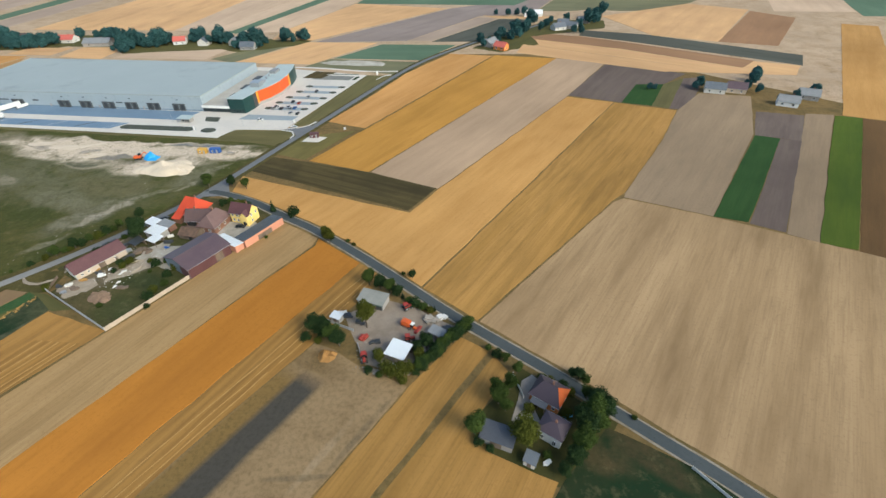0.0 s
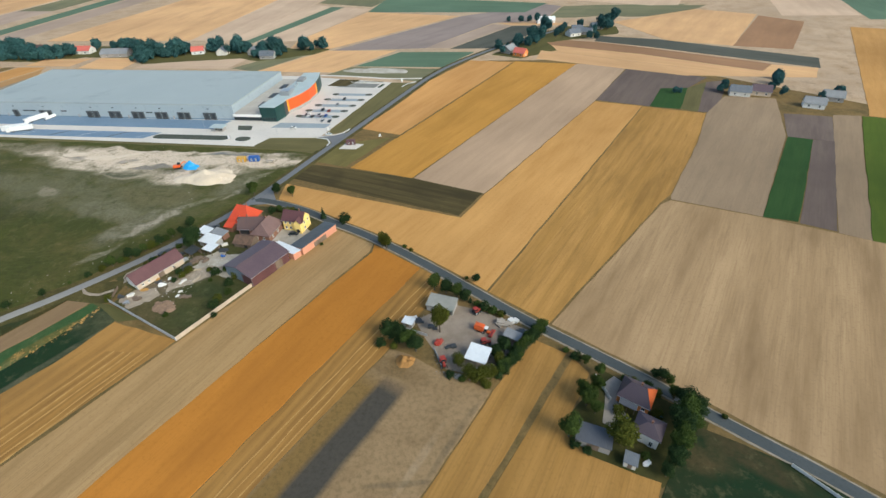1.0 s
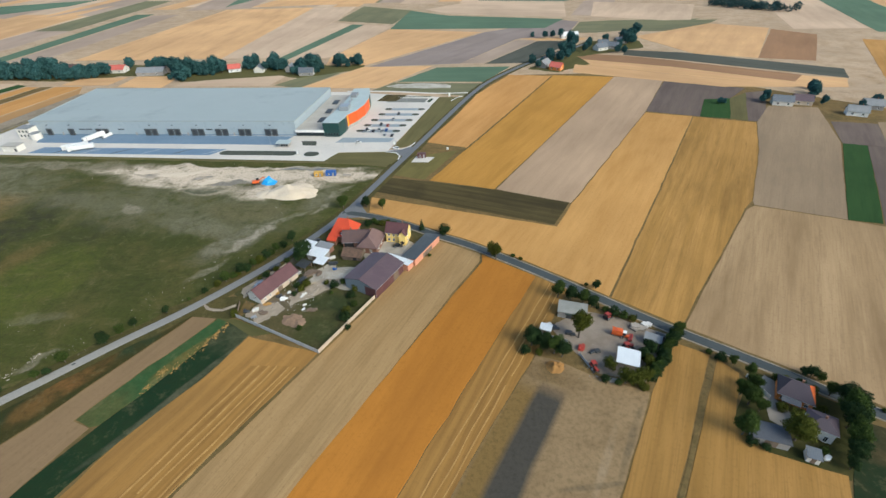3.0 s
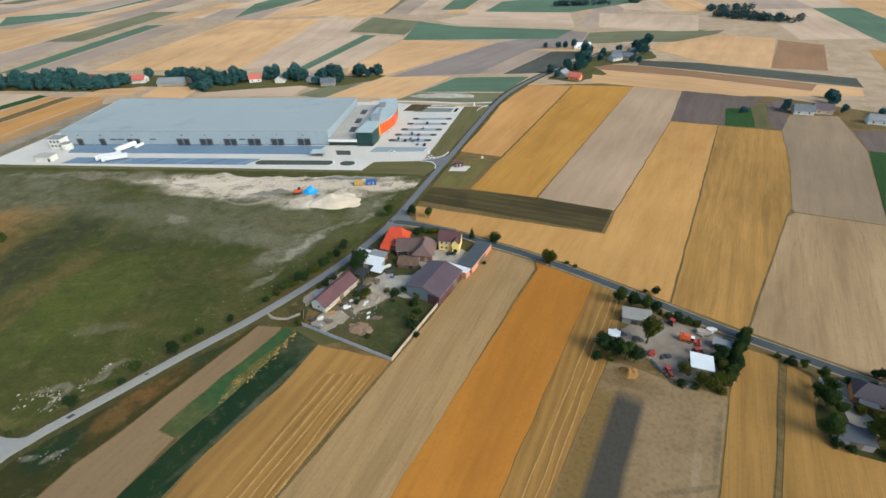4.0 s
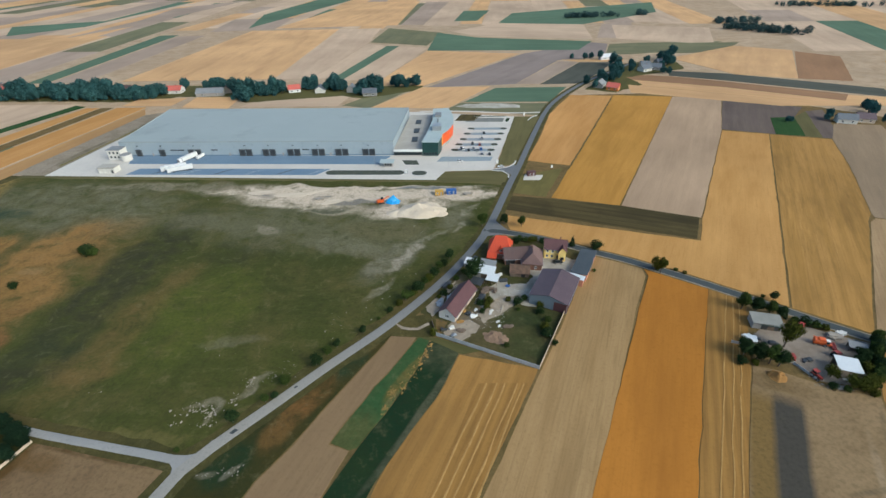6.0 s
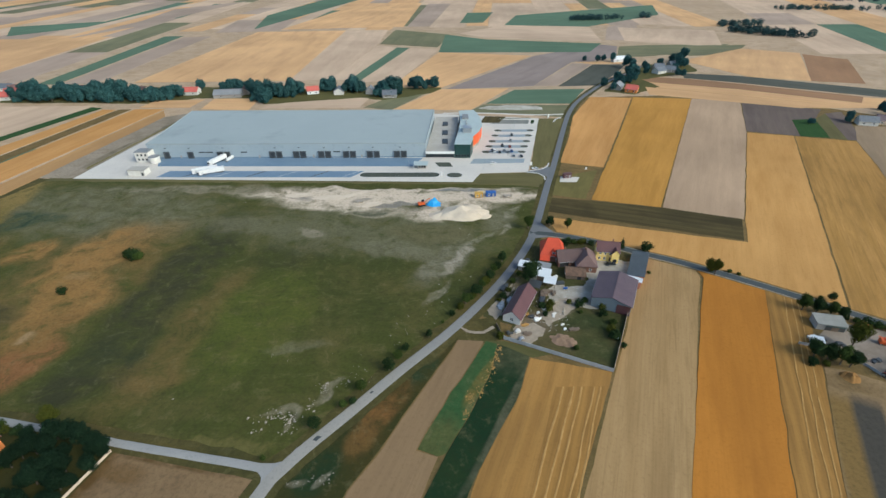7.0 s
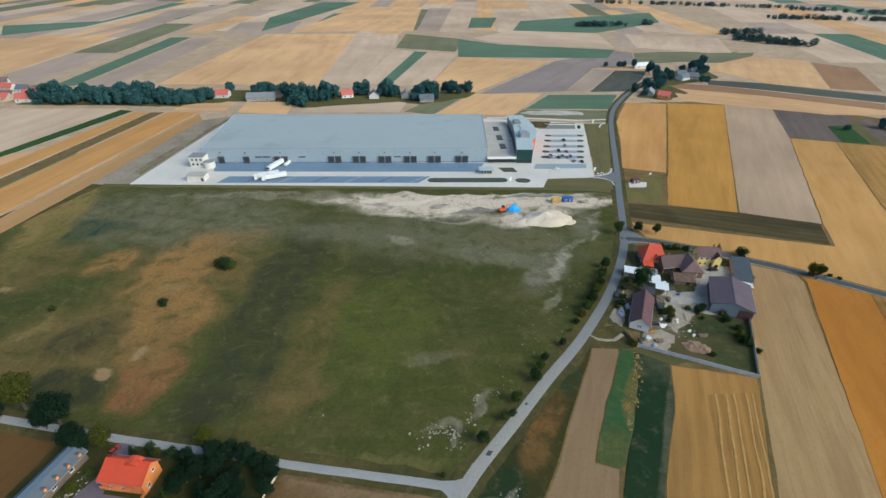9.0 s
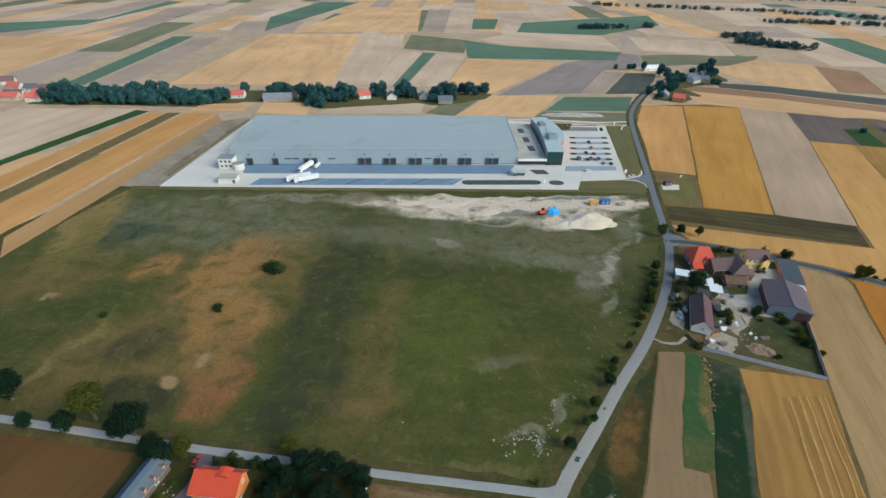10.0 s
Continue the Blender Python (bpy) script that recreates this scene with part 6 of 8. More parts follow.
yellow = house("farmhouse", -107.6, 162.7, -8, 9.4, 6.6, 5.3, 8.3, YELLOW, MAROON, "yellow two-storey farmhouse with dark maroon roof", "house",
      front=((-3.3, 0.9, 1.0, 1.3), (-1.2, 0.9, 1.0, 1.3), (3.5, 0.9, 1.0, 1.3), (-3.3, 3.5, 1.0, 1.2), (-1.1, 3.5, 1.0, 1.2), (1.1, 3.5, 1.0, 1.2), (3.3, 3.5, 1.0, 1.2)),
      right=((-1.6, 0.9, 1.0, 1.3), (1.6, 3.5, 1.0, 1.2), (-1.6, 3.5, 1.0, 1.2)), left=((0, 3.5, 1.0, 1.2),), chimney=((2.0, 0.8, 9.2),), door=(1.4, 1.1, 2.1, WOOD))
bay = part("entrance_bay", extrude_x(bmesh.new(), [(-1.5, -0.1), (1.5, -0.1), (1.5, 5.2), (0.0, 6.9), (-1.5, 5.2)], 0.0, 1.5), YELLOW, yellow, "gabled yellow entrance bay")
bay.matrix_basis = pose(3.1, -3.3 - 1.5, 0, 0, 0, 90)
# flat black disc paints the dark inside of the arch
part("archway", tube(bmesh.new(), (-0.06, 0, 1.4), (-0.01, 0, 1.4), 0.9, 0.9, 16), BLACK, bay, "black disc for the shade in the arched doorway")
part("bay_roof", extrude_x(bmesh.new(), [(-1.8, 4.95), (0.0, 7.0), (1.8, 4.95), (1.8, 5.1), (0.0, 7.16), (-1.8, 5.1)][::-1], -0.3, 3.0), MAROON, bay)
red = house("farmhouse", -132.0, 164.2, -9, 9.6, 10.6, 3.8, 9.2, BRICKW, REDTILE, "red-roofed farmhouse with hipped tile roof", "house", hip=2.4, over=0.6,
      front=((-3, 1.0, 1.3, 1.4), (2.5, 1.0, 1.3, 1.4)), left=((-2, 1.0, 1.3, 1.4), (2, 1.0, 1.3, 1.4)), right=((-2, 1.0, 1.3, 1.4), (2, 1.0, 1.3, 1.4)), back=((-3, 1.0, 1.2, 1.3), (3, 1.0, 1.2, 1.3)),
      chimney=((1.5, 1.2, 9.4),))
dormer = part("dormer", extrude_x(bmesh.new(), [(-1.7, 0.0), (1.7, 0.0), (1.7, 0.7), (0.0, 2.5), (-1.7, 0.7)], 0.0, 4.6), REDTILE, red, "red tiled cross gable")
dormer.matrix_basis = pose(0.5, -5.1, 3.7, 0, 0, 90)
window(dormer, 0.0, 0.0, 0.35, 1.3, 1.1, -90)
porch = part("porch", boxes((-5.1, -1.3, -8.3, -5.5, -0.1, 2.5)), BRICKW, red, "low brick porch")
part("porch_roof", extrude_x(bmesh.new(), [(-8.7, 2.45), (-5.45, 3.5), (-5.45, 3.65), (-8.7, 2.6)], -5.4, -1.0), REDTILE, porch)
brown = house("farmhouse", -125.6, 158.8, 6, 11.0, 7.6, 3.4, 6.7, BRICKW, RUST, "old brown-roofed brick farmhouse with a dark open bay", "house", over=0.5,
      front=((3.6, 1.0, 1.1, 1.3),), left=((0, 1.0, 1.0, 1.2),), chimney=((-2, 0.5, 7.6),))
# black panel stands in for the shade inside the open bay
part("open_bay", boxes((-5.0, -1.0, -3.86, -3.78, 0, 3.0)), BLACK, brown, "black panel for the shade in the cart bay")
house("farmhouse", -118.6, 156.6, 83, 11.6, 8.4, 3.4, 7.3, BRICKW, PINKROOF, "brick farmhouse wing with a faded pinkish hipped roof", "house", hip=2.6, over=0.45,
      left=((-1.6, 1.0, 1.0, 1.2), (1.6, 1.0, 1.0, 1.2)), front=((-3, 1.0, 1.0, 1.2), (1, 1.0, 1.0, 1.2)), chimney=((1.5, 0.4, 8.1),))
house("outbuilding", -124.8, 148.8, -7, 8.0, 6.4, 2.1, 3.8, WOOD, OLDTHATCH, "low old shed under weathered brown boards", "outbuilding", over=0.4, left=((0, 0.8, 0.8, 0.7),),
      door=(1.5, 1.6, 1.8, BLACK))
house("long_barn", -151.4, 126.7, 90 + FA - 1, 18.8, 6.8, 3.1, 5.9, CREAM, MAROON, "long barn with maroon roof and cream walls", "barn", over=0.5,
      front=((-7.4, 1.0, 0.9, 0.9), (-5, 1.0, 0.9, 0.9), (5, 1.0, 0.9, 0.9)), left=((0, 1.1, 1.6, 1.6),), door=(0, 2.4, 2.4, WOOD), gables=RENDERW)
flat_shed("tin_shed", -139.6, 147.1, FA + 8, 7.6, 5.2, 2.6, 3.1, GREYWALL, WHITEROOF, "low shed with bright white sheet roof", "shed")
flat_shed("tin_shed", -136.8, 141.9, FA + 6, 4.6, 4.2, 2.4, 2.8, WOOD, WHITEROOF, "open lean-to with white sheet roof", "shed", True)
flat_shed("tin_shed", -145.4, 153.5, FA + 5, 5.4, 4.0, 2.4, 2.8, GREYWALL, WHITEROOF, "small roadside shed with white roof", "shed")
flat_shed("tin_shed", -138.2, 152.5, FA + 5, 6.6, 3.2, 2.6, 3.0, BRICKW, GREYROOF, "brick shed with grey roof", "shed")
flat_shed("wood_shed", -143.5, 139.6, FA, 4.6, 4.0, 2.2, 2.6, WOOD, DARKMETAL, "dark timber wood shed", "shed", True)


def heap(name, m, x, y, rx, ry, h, label, category, seed, rz=0, n=22, rough=1.0):
    """An uneven heap of loose material."""
    root = thing(name, x, y, rz, label, category)
    bm = bmesh.new()
    rows = []
    for j in range(n + 1):
        for i in range(n + 1):
            u, v = 2 * i / n - 1, 2 * j / n - 1
            d = math.hypot(u, v)
            k = noise.noise(Vector((u * 2.2, v * 2.2, seed))) * 0.6 * rough + noise.noise(Vector((u * 6, v * 6, seed))) * 0.25 * rough
            d += 0.25 * noise.noise(Vector((u * 1.7 + 5, v * 1.7, seed)))
            rows.append(bm.verts.new((u * rx * (1 + 0.1 * k), v * ry, max(-0.05, h * (max(0.0, 1 - d) ** 0.8) * (1 + k) - 0.05))))
    for j in range(n):
        for i in range(n):
            a = j * (n + 1) + i
            if max(rows[a + o].co.z for o in (0, 1, n + 1, n + 2)) > -0.04:
                bm.faces.new((rows[a], rows[a + 1], rows[a + n + 2], rows[a + n + 1]))
    part("mound", bm, m, root)
    return root


heap("earth_heap", PINKDIRT, -138.8, 109.5, 4.2, 3.6, 0.75, "low heap of brownish-pink earth on the lawn", "heap", 3.1, 5, 30)
heap("earth_heap", PINKDIRT, -135.7, 108.1, 3.2, 2.6, 0.8, "smaller heap of earth beside another", "heap", 6.6, 30, 24)


def scatter(name, m, spots, label, size, seed, sort="rubble"):
    """Loose stones about several places (x, y, spread x, spread y, how many), as one thing that nobody would count."""
    r = random.Random(seed)
    V, F = [], []
    for cx, cy, sx, sy, n in spots:
        for i in range(n):
            x, y = r.gauss(cx, sx), r.gauss(cy, sy)
            s = size * (0.35 + 1.25 * r.random() ** 2)
            turn, thin = r.random() * math.pi, r.uniform(0.3, 0.9)
            ct, st = math.cos(turn), math.sin(turn)
            k = len(V)
            for j in range(5):
                a = j * 1.257 + r.random() * 0.5
                u, v = s * math.cos(a) * r.uniform(0.8, 1.3), s * math.sin(a) * thin
                V.append((x + u * ct - v * st, y + u * st + v * ct, 0.08))
            V.append((x, y, 0.1 + s * r.uniform(0.35, 0.7)))
            F += [(k + j, k + (j + 1) % 5, k + 5) for j in range(5)]
    me = bpy.data.meshes.new(name)
    me.from_pydata(V, [], F)
    me.materials.append(m)
    return tagged(new(name, me), label, sort, "", "stuff")


def clutter(name, m, x, y, rz, w, d, h, label, category, z=0.09):
    """A stack of uneven boards or boxes."""
    root = thing(name, x, y, rz, label, category, z=z)
    r = random.Random(int(x * 7 + y * 13))
    for i in range(5):
        a, b = r.uniform(-w / 3, w / 3), r.uniform(-d / 3, d / 3)
        ww, dd = w * r.uniform(0.2, 0.35), d * r.uniform(0.2, 0.35)
        bm = boxes((-ww, ww, -dd, dd, 0, h * r.uniform(0.4, 1.0)))
        bmesh.ops.bevel(bm, geom=bm.edges[:], offset=0.04, segments=1, affect='EDGES')
        ob = part("bale", bm, m, root)
        ob.matrix_basis = pose(a, b, 0, 0, 0, r.uniform(-25, 25))
    return root


for nm, m, x, y, rz, w, d, h, lab, cat in (
        ("wrapped_bales", WHITE, -145.1, 120.1, 20, 2.6, 1.6, 0.8, "white wrapped bales beside the long barn", "bales"),
        ("timber_stack", WOOD, -146.5, 131.1, 60, 4, 2, 1.4, "dark stack of boards", "stack"),
        ("timber_stack", WOOD, -138.9, 137.1, 20, 5, 2.2, 1.6, "dark stack of old timber", "stack"),
        ("scrap_pile", DARKMETAL, -142, 131.1, 65, 4, 2.2, 1.3, "dark scrap beside the long barn", "scrap"),
        ("scrap_pile", WOOD, -140.4, 134.6, 25, 3.5, 2.2, 1.2, "weathered boards and scrap in the yard", "scrap"),
        ("scrap_pile", DARKMETAL, -132.3, 142.6, 15, 3.0, 1.8, 1.2, "dark scrap beside the white sheds", "scrap"),
        ("scrap_pile", RENDERW, -133.3, 146.6, 50, 2.6, 1.6, 1.0, "pale junk between the sheds", "scrap"),
        ("scrap_pile", GREYP, -155, 131.6, 70, 3.0, 2.0, 1.0, "grey metal scrap behind the long barn", "scrap"),
        ("scrap_pile", DARKMETAL, -156, 139.1, 65, 5, 2.2, 1.1, "dark scrap metal by the road fence", "scrap"),
        ("scrap_pile", GREYP, -158.6, 128.1, 65, 5, 2.4, 1.0, "grey scrap beside the road", "scrap"),
        ("pallets", WOOD, -132.6, 114.6, 10, 3.4, 1.8, 0.8, "small pile of pallets on the lawn", "pallets"),
        ("crates", WHITE, -136.1, 114.9, 35, 1.3, 0.9, 0.6, "a few white crates on the grass", "crates"),
        ("crates", WHITE, -118.5, 110, 5, 1.4, 0.9, 0.6, "white crate on the lawn", "crates"),
        ("scrap_pile", RENDERW, -153.7, 113.6, 30, 2.0, 1.6, 0.9, "pale junk beside the barn end", "scrap"),
        ("scrap_pile", DARKMETAL, -156.7, 112.6, 20, 2.0, 1.6, 1.2, "dark junk at the fence corner", "scrap"),
        ("scrap_pile", GREYP, -145.5, 134.6, 62, 4.2, 1.6, 1.1, "grey scrap in a row along the barn", "scrap"),
        ("scrap_pile", DARKMETAL, -148.6, 138.3, 60, 3.0, 2.0, 1.3, "dark machinery scrap beside the barn's end", "scrap"),
        ("scrap_pile", RENDERW, -143.5, 142.7, 30, 1.8, 1.2, 0.8, "pale boards beside the wood shed", "scrap"),
        ("timber_stack", PALEWOOD, -137.6, 129.6, 35, 4.4, 1.0, 0.5, "pale loose boards lying in the yard", "boards"),
        ("timber_stack", PALEWOOD, -134.2, 124.7, 60, 3.8, 0.9, 0.4, "pale loose boards along the yard's edge", "boards"),
        ("timber_stack", PALEWOOD, -131.3, 130.3, 10, 3.0, 0.9, 0.4, "bleached planks lying before the barn", "boards"),
        ("rubble_pile", RENDERW, -138.8, 122.7, 50, 2.8, 1.4, 0.4, "low scatter of whitish rubble on the dirt", "rubble"),
        ("rubble_pile", RENDERW, -141.4, 126.3, 20, 2.2, 1.2, 0.4, "low scatter of whitish rubble by the bushes", "rubble"),
        ("crates", WHITE, -144.6, 123.7, 40, 1.4, 1.0, 0.7, "white crates beside the long barn", "crates"),
        ("scrap_pile", DARKMETAL, -147.5, 121.5, 25, 2.4, 1.4, 1.0, "dark scrap beside the white bales", "scrap"),
        ("straw_bales", STRAW, -148.9, 122.9, 50, 1.6, 1.0, 0.9, "yellow straw bales against the long barn", "bales"),
        ("timber_stack", WOOD, -136.5, 135.5, 70, 3.2, 1.4, 1.0, "dark stack of old boards in the yard", "stack"),
        ("barrels", BLUEP, -130.7, 139.3, 15, 1.6, 1.0, 0.9, "blue containers beside the yard path", "containers"),
        ("scrap_pile", GREYP, -152.8, 109.7, 20, 2.2, 1.4, 0.8, "grey scrap along the fence", "scrap"),
        ("rubble_pile", RENDERW, -136.3, 117.3, 10, 1.6, 1.0, 0.4, "pale rubble beside the pallets", "rubble"),
        ("building_blocks", WOOD, -150.2, 112.1, 15, 2.6, 1.6, 0.9, "old boards on the dirt", "boards")):
    clutter(nm, m, x, y, rz, w, d, h, lab, cat)
clutter("straw_bales", STRAW, -150.6, 117.1, 10, 2.4, 1.4, 0.9, "yellow straw bales by the barn", "bales")
put(CARS[1], -107.1, 156.4, 1.0, 5, z=0.08)
put(CARS[1], -144.1, 158.5, 1.0, 62, z=0.08)


# ---- machinery yard on the lane ----
sheet("yard", DUSTYARD, [(-46.8, 110.1), (-35.7, 119.1), (-21.5, 116), (-5.4, 107.9), (-19.7, 87.9), (-33.7, 90.9), (-39.8, 99)], 0.09, "grey gravel yard full of farm machines", 0, 0.5)
flat_shed("machine_shed", -38.3, 117.1, -12, 9.6, 5.4, 2.7, 3.2, GREYWALL, OLDROOF2, "long grey shed with a flat sheet roof")
flat_shed("machine_shed", -37.4, 115.4, -12, 6.4, 2.6, 2.1, 2.5, DARKMETAL, TEALROOF, "low lean-to shed with a dark teal roof")
flat_shed("white_shed", -24.7, 94.5, -17, 6.3, 5.8, 3.5, 4.0, DARKMETAL, WHITEROOF, "machine shelter with a bright white roof", "shelter", True)
flat_shed("tin_shed", -48.6, 107.7, -18, 3.4, 2.4, 2.2, 2.5, GREYWALL, WHITEROOF, "small shed with white sheet roof")
clutter("scrap_pile", DARKMETAL, -45.6, 109.7, -15, 4.0, 2.2, 1.2, "dark machine parts and boards by the wall", "scrap")
clutter("scrap_pile", RENDERW, -47.4, 110.7, 10, 3.2, 1.8, 0.9, "pale boards and sheets by the wall", "scrap")
flat_shed("tin_shed", -14, 104.4, -25, 5.0, 3.0, 2.2, 2.5, GREYWALL, GREYROOF, "low blue-grey roofed shelter", "shelter", True)
fence("low_wall", FENCEC, (-54.8, 107.6), (-41.8, 103.2), 1.3, "low grey yard wall")
fence("low_wall", FENCEC, (-38.8, 98), (-35.8, 91.4), 1.0, "low pale wall at the yard entrance")


def tractor(x, y, rz, paint, label, scale=1.0):
    root = thing("tractor", x, y, rz, label, "tractor")
    bm = boxes((0.2, 2.0, -0.42, 0.42, 0.9, 1.6))
    bmesh.ops.bevel(bm, geom=bm.edges[:], offset=0.1, segments=2, affect='EDGES')
    part("bonnet", bm, paint, root)
    part("cab", boxes((-1.1, 0.2, -0.65, 0.65, 1.0, 2.45)), GLASS, root)
    part("cab_roof", boxes((-1.25, 0.35, -0.75, 0.75, 2.45, 2.62)), paint, root)
    part("chassis", boxes((-1.2, 1.9, -0.3, 0.3, 0.55, 0.95)), DARKMETAL, root)
    for yy in (-0.8, 0.8):
        wheel(root, -0.6, yy, 0.8, 0.45)
        wheel(root, 1.5, yy, 0.48, 0.3)
        part("mudguard", boxes((-1.2, 0.1, yy - 0.28, yy + 0.28, 1.6, 1.72)), paint, root)
    return root


def combine(x, y, rz, label):
    root = thing("combine_harvester", x, y, rz, label, "harvester")
    bm = extrude_x(bmesh.new(), [(-1.4, 0.9), (1.4, 0.9), (1.5, 2.6), (1.1, 3.4), (-1.1, 3.4), (-1.5, 2.6)], -3.6, 1.4)
    bmesh.ops.bevel(bm, geom=bm.edges[:], offset=0.15, segments=2, affect='EDGES')
    part("body", bm, ORANGEP, root)
    cab = part("cab", boxes((1.45, 2.9, -0.9, 0.9, 1.7, 3.3)), GLASS, root)
    part("cab_roof", boxes((1.35, 3.05, -1.0, 1.0, 3.3, 3.5)), WHITE, cab)
    part("feeder", extrude_x(bmesh.new(), [(-0.6, 0.5), (0.6, 0.5), (0.6, 1.5), (-0.6, 1.5)], 2.4, 4.4), ORANGEP, root)
    part("header", boxes((4.3, 5.6, -2.4, 2.4, 0.25, 1.2)), REDP, root)
    reel = part("reel", tube(bmesh.new(), (5.6, -2.3, 1.1), (5.6, 2.3, 1.1), 0.5, 0.5, 10), REDP, root)
    part("unloading_tube", tube(bmesh.new(), (-0.5, 1.5, 2.9), (-4.0, 1.7, 3.2), 0.22, 0.2), ORANGEP, root)
    part("grain_tank", boxes((-1.8, 1.0, -1.2, 1.2, 3.4, 3.9)), ORANGEP, root)
    for yy in (-1.3, 1.3):
        wheel(root, 1.2, yy, 0.85, 0.6)
        wheel(root, -2.8, yy * 0.8, 0.55, 0.4)
    return root


combine(-24, 107.2, -22, "orange-red combine harvester with a white cab roof").scale = (0.7, 0.7, 0.7)
tractor(-26.1, 115.5, 40, REDP, "red tractor by the lane")
tractor(-35.3, 92.4, -70, REDP, "red tractor at the yard's edge")
tractor(-22.8, 101.5, 15, REDP, "red tractor behind the white shelter")
for nm, m, x, y, rz, w, d, h, lab, cat in (
        ("scrap_pile", STONE, -16.5, 111, -25, 5, 3.4, 1.3, "pale heap of sacks and scrap", "scrap"),
        ("scrap_pile", RENDERW, -14, 113, -25, 4, 2.4, 1.0, "pile of pale boards by the hedge", "scrap"),
        ("scrap_pile", DARKMETAL, -11.5, 107.4, -30, 4, 2.6, 1.2, "dark machine parts under the hedge", "scrap"),
        ("plough", DARKMETAL, -33.2, 99.5, 10, 4, 1.6, 0.8, "dark plough resting in the yard", "plough"),
        ("trailer_load", REDP, -37.8, 100.5, 55, 3.4, 1.6, 1.1, "rusty red trailer frame", "trailer"),
        ("scrap_pile", DARKMETAL, -40.3, 107, -10, 3.4, 2, 1.2, "dark machine beside the tree", "scrap"),
        ("scrap_pile", STONE, -30.7, 88.2, -15, 4.5, 1.6, 0.6, "pale rubble along the yard's edge", "rubble"),
        ("crates", WHITE, -25.7, 90.9, -15, 2.4, 1.2, 0.7, "white boxes before the shelter", "crates")):
    clutter(nm, m, x, y, rz, w, d, h, lab, cat)
heap("straw_heap", OLDSTRAW, -47.5, 92.2, 3.3, 2.7, 2.0, "loose heap of brown old straw", "heap", 8.4)

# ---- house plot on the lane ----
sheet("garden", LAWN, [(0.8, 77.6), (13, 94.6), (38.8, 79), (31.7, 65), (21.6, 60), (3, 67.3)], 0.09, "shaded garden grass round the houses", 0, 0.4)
sheet("drive", YARD, [(10.1, 76.4), (13, 89.6), (16.2, 92.4), (18.2, 90.4), (15.2, 83.4), (18.4, 76.2), (15.4, 72.2)], 0.11, "grey paved drive beside house", 0, 0.2)
plot_house = house("house", 20.4, 85.0, -28, 8.6, 7.2, 3.2, 6.1, ORANGER, DARKPLUM, "house with plum hipped roof and bright orange hip end", "house", hip=2.2, over=0.35,
      front=((-2.9, 1.0, 1.0, 1.2), (2.9, 1.0, 1.0, 1.2)), right=((-1.4, 1.0, 1.0, 1.2), (1.4, 1.0, 1.0, 1.2)), chimney=((0.6, 0.5, 6.9),), door=(-1.8, 1.0, 2.1, WOOD))
_bm = bmesh.new()
_bm.faces.new([_bm.verts.new(p) for p in ((4.70, -3.90, 3.13), (4.70, 3.90, 3.13), (2.14, 0.0, 6.32))])
bmesh.ops.solidify(_bm, geom=_bm.faces[:], thickness=-0.05)
part("hip_end", _bm, HIPTILE, plot_house, "bright orange tiled hip end")
flat_shed("porch", 17.6, 81.6, -28, 4.2, 2.4, 2.4, 2.8, GREYWALL, DARKSLATE, "grey porch roof along the house", "porch", True)
house("house", 20.8, 73.6, -28, 6.4, 5.6, 4.3, 5.5, RENDERW, DARKPLUM, "white house with a dark plum hipped roof", "house", hip=2.5, over=0.45,
      front=((-1.8, 1.0, 1.0, 1.2), (1.6, 0.2, 1.0, 2.1)), right=((0, 1.0, 1.0, 1.2),), left=((0, 1.0, 1.0, 1.2),), chimney=((0.3, 0.3, 6.3),))
flat_shed("garage", 6.6, 70.6, -15, 8.6, 5.0, 2.7, 3.1, GREYWALL, DARKSLATE, "long low garage with grey roof")
flat_shed("hut", 14.9, 65.3, -20, 2.9, 2.9, 2.2, 2.5, RENDERW, SLATE, "small hut with pale blue roof")
clutter("garden_furniture", WHITE, 19.1, 65.5, 20, 2.2, 1.4, 0.8, "white plastic garden furniture on grass", "furniture")
clutter("paddling_pool", SKYP, 25.5, 79.2, 10, 2.0, 1.6, 0.7, "bright blue plastic sheet in the garden", "sheet")
fence("garden_wall", RENDERW, (10.4, 91.6), (13.4, 83.9), 1.3, "pale garden wall by the drive")
fence("garden_wall", RENDERW, (54.7, 68.3), (64.1, 58.8), 1.2, "pale low wall along the lane")

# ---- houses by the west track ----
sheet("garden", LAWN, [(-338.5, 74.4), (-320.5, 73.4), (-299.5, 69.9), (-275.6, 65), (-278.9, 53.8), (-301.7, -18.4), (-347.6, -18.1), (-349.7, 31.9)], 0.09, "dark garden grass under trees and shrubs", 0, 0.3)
sheet("garden", DARKLAWN, [(-337.5, 75.2), (-322, 73.4), (-300, 69.4), (-275.6, 64.6), (-283.4, 39.4), (-296, 30), (-345, 30), (-341, 50)], 0.085, "dark garden grass round the red-roofed house", 0, 0.5)
sheet("drive", PURPLEPAVE, [(-322.5, 75.4), (-318, 74.4), (-316.5, 70.3), (-321.1, 69.4)], 0.12, "reddish paved drive to the red-roofed house", 0, 0.2)
sheet("drive", PURPLEPAVE, [(-320.9, 69.6), (-316.7, 70.2), (-319.1, 63.8), (-318.2, 59.3), (-309.2, 57.8), (-310.2, 45.9), (-327.6, 45.9), (-325.2, 58.8), (-322.2, 64.7)], 0.13, "purple block paving beside the red-roofed house", 0, 0.15)
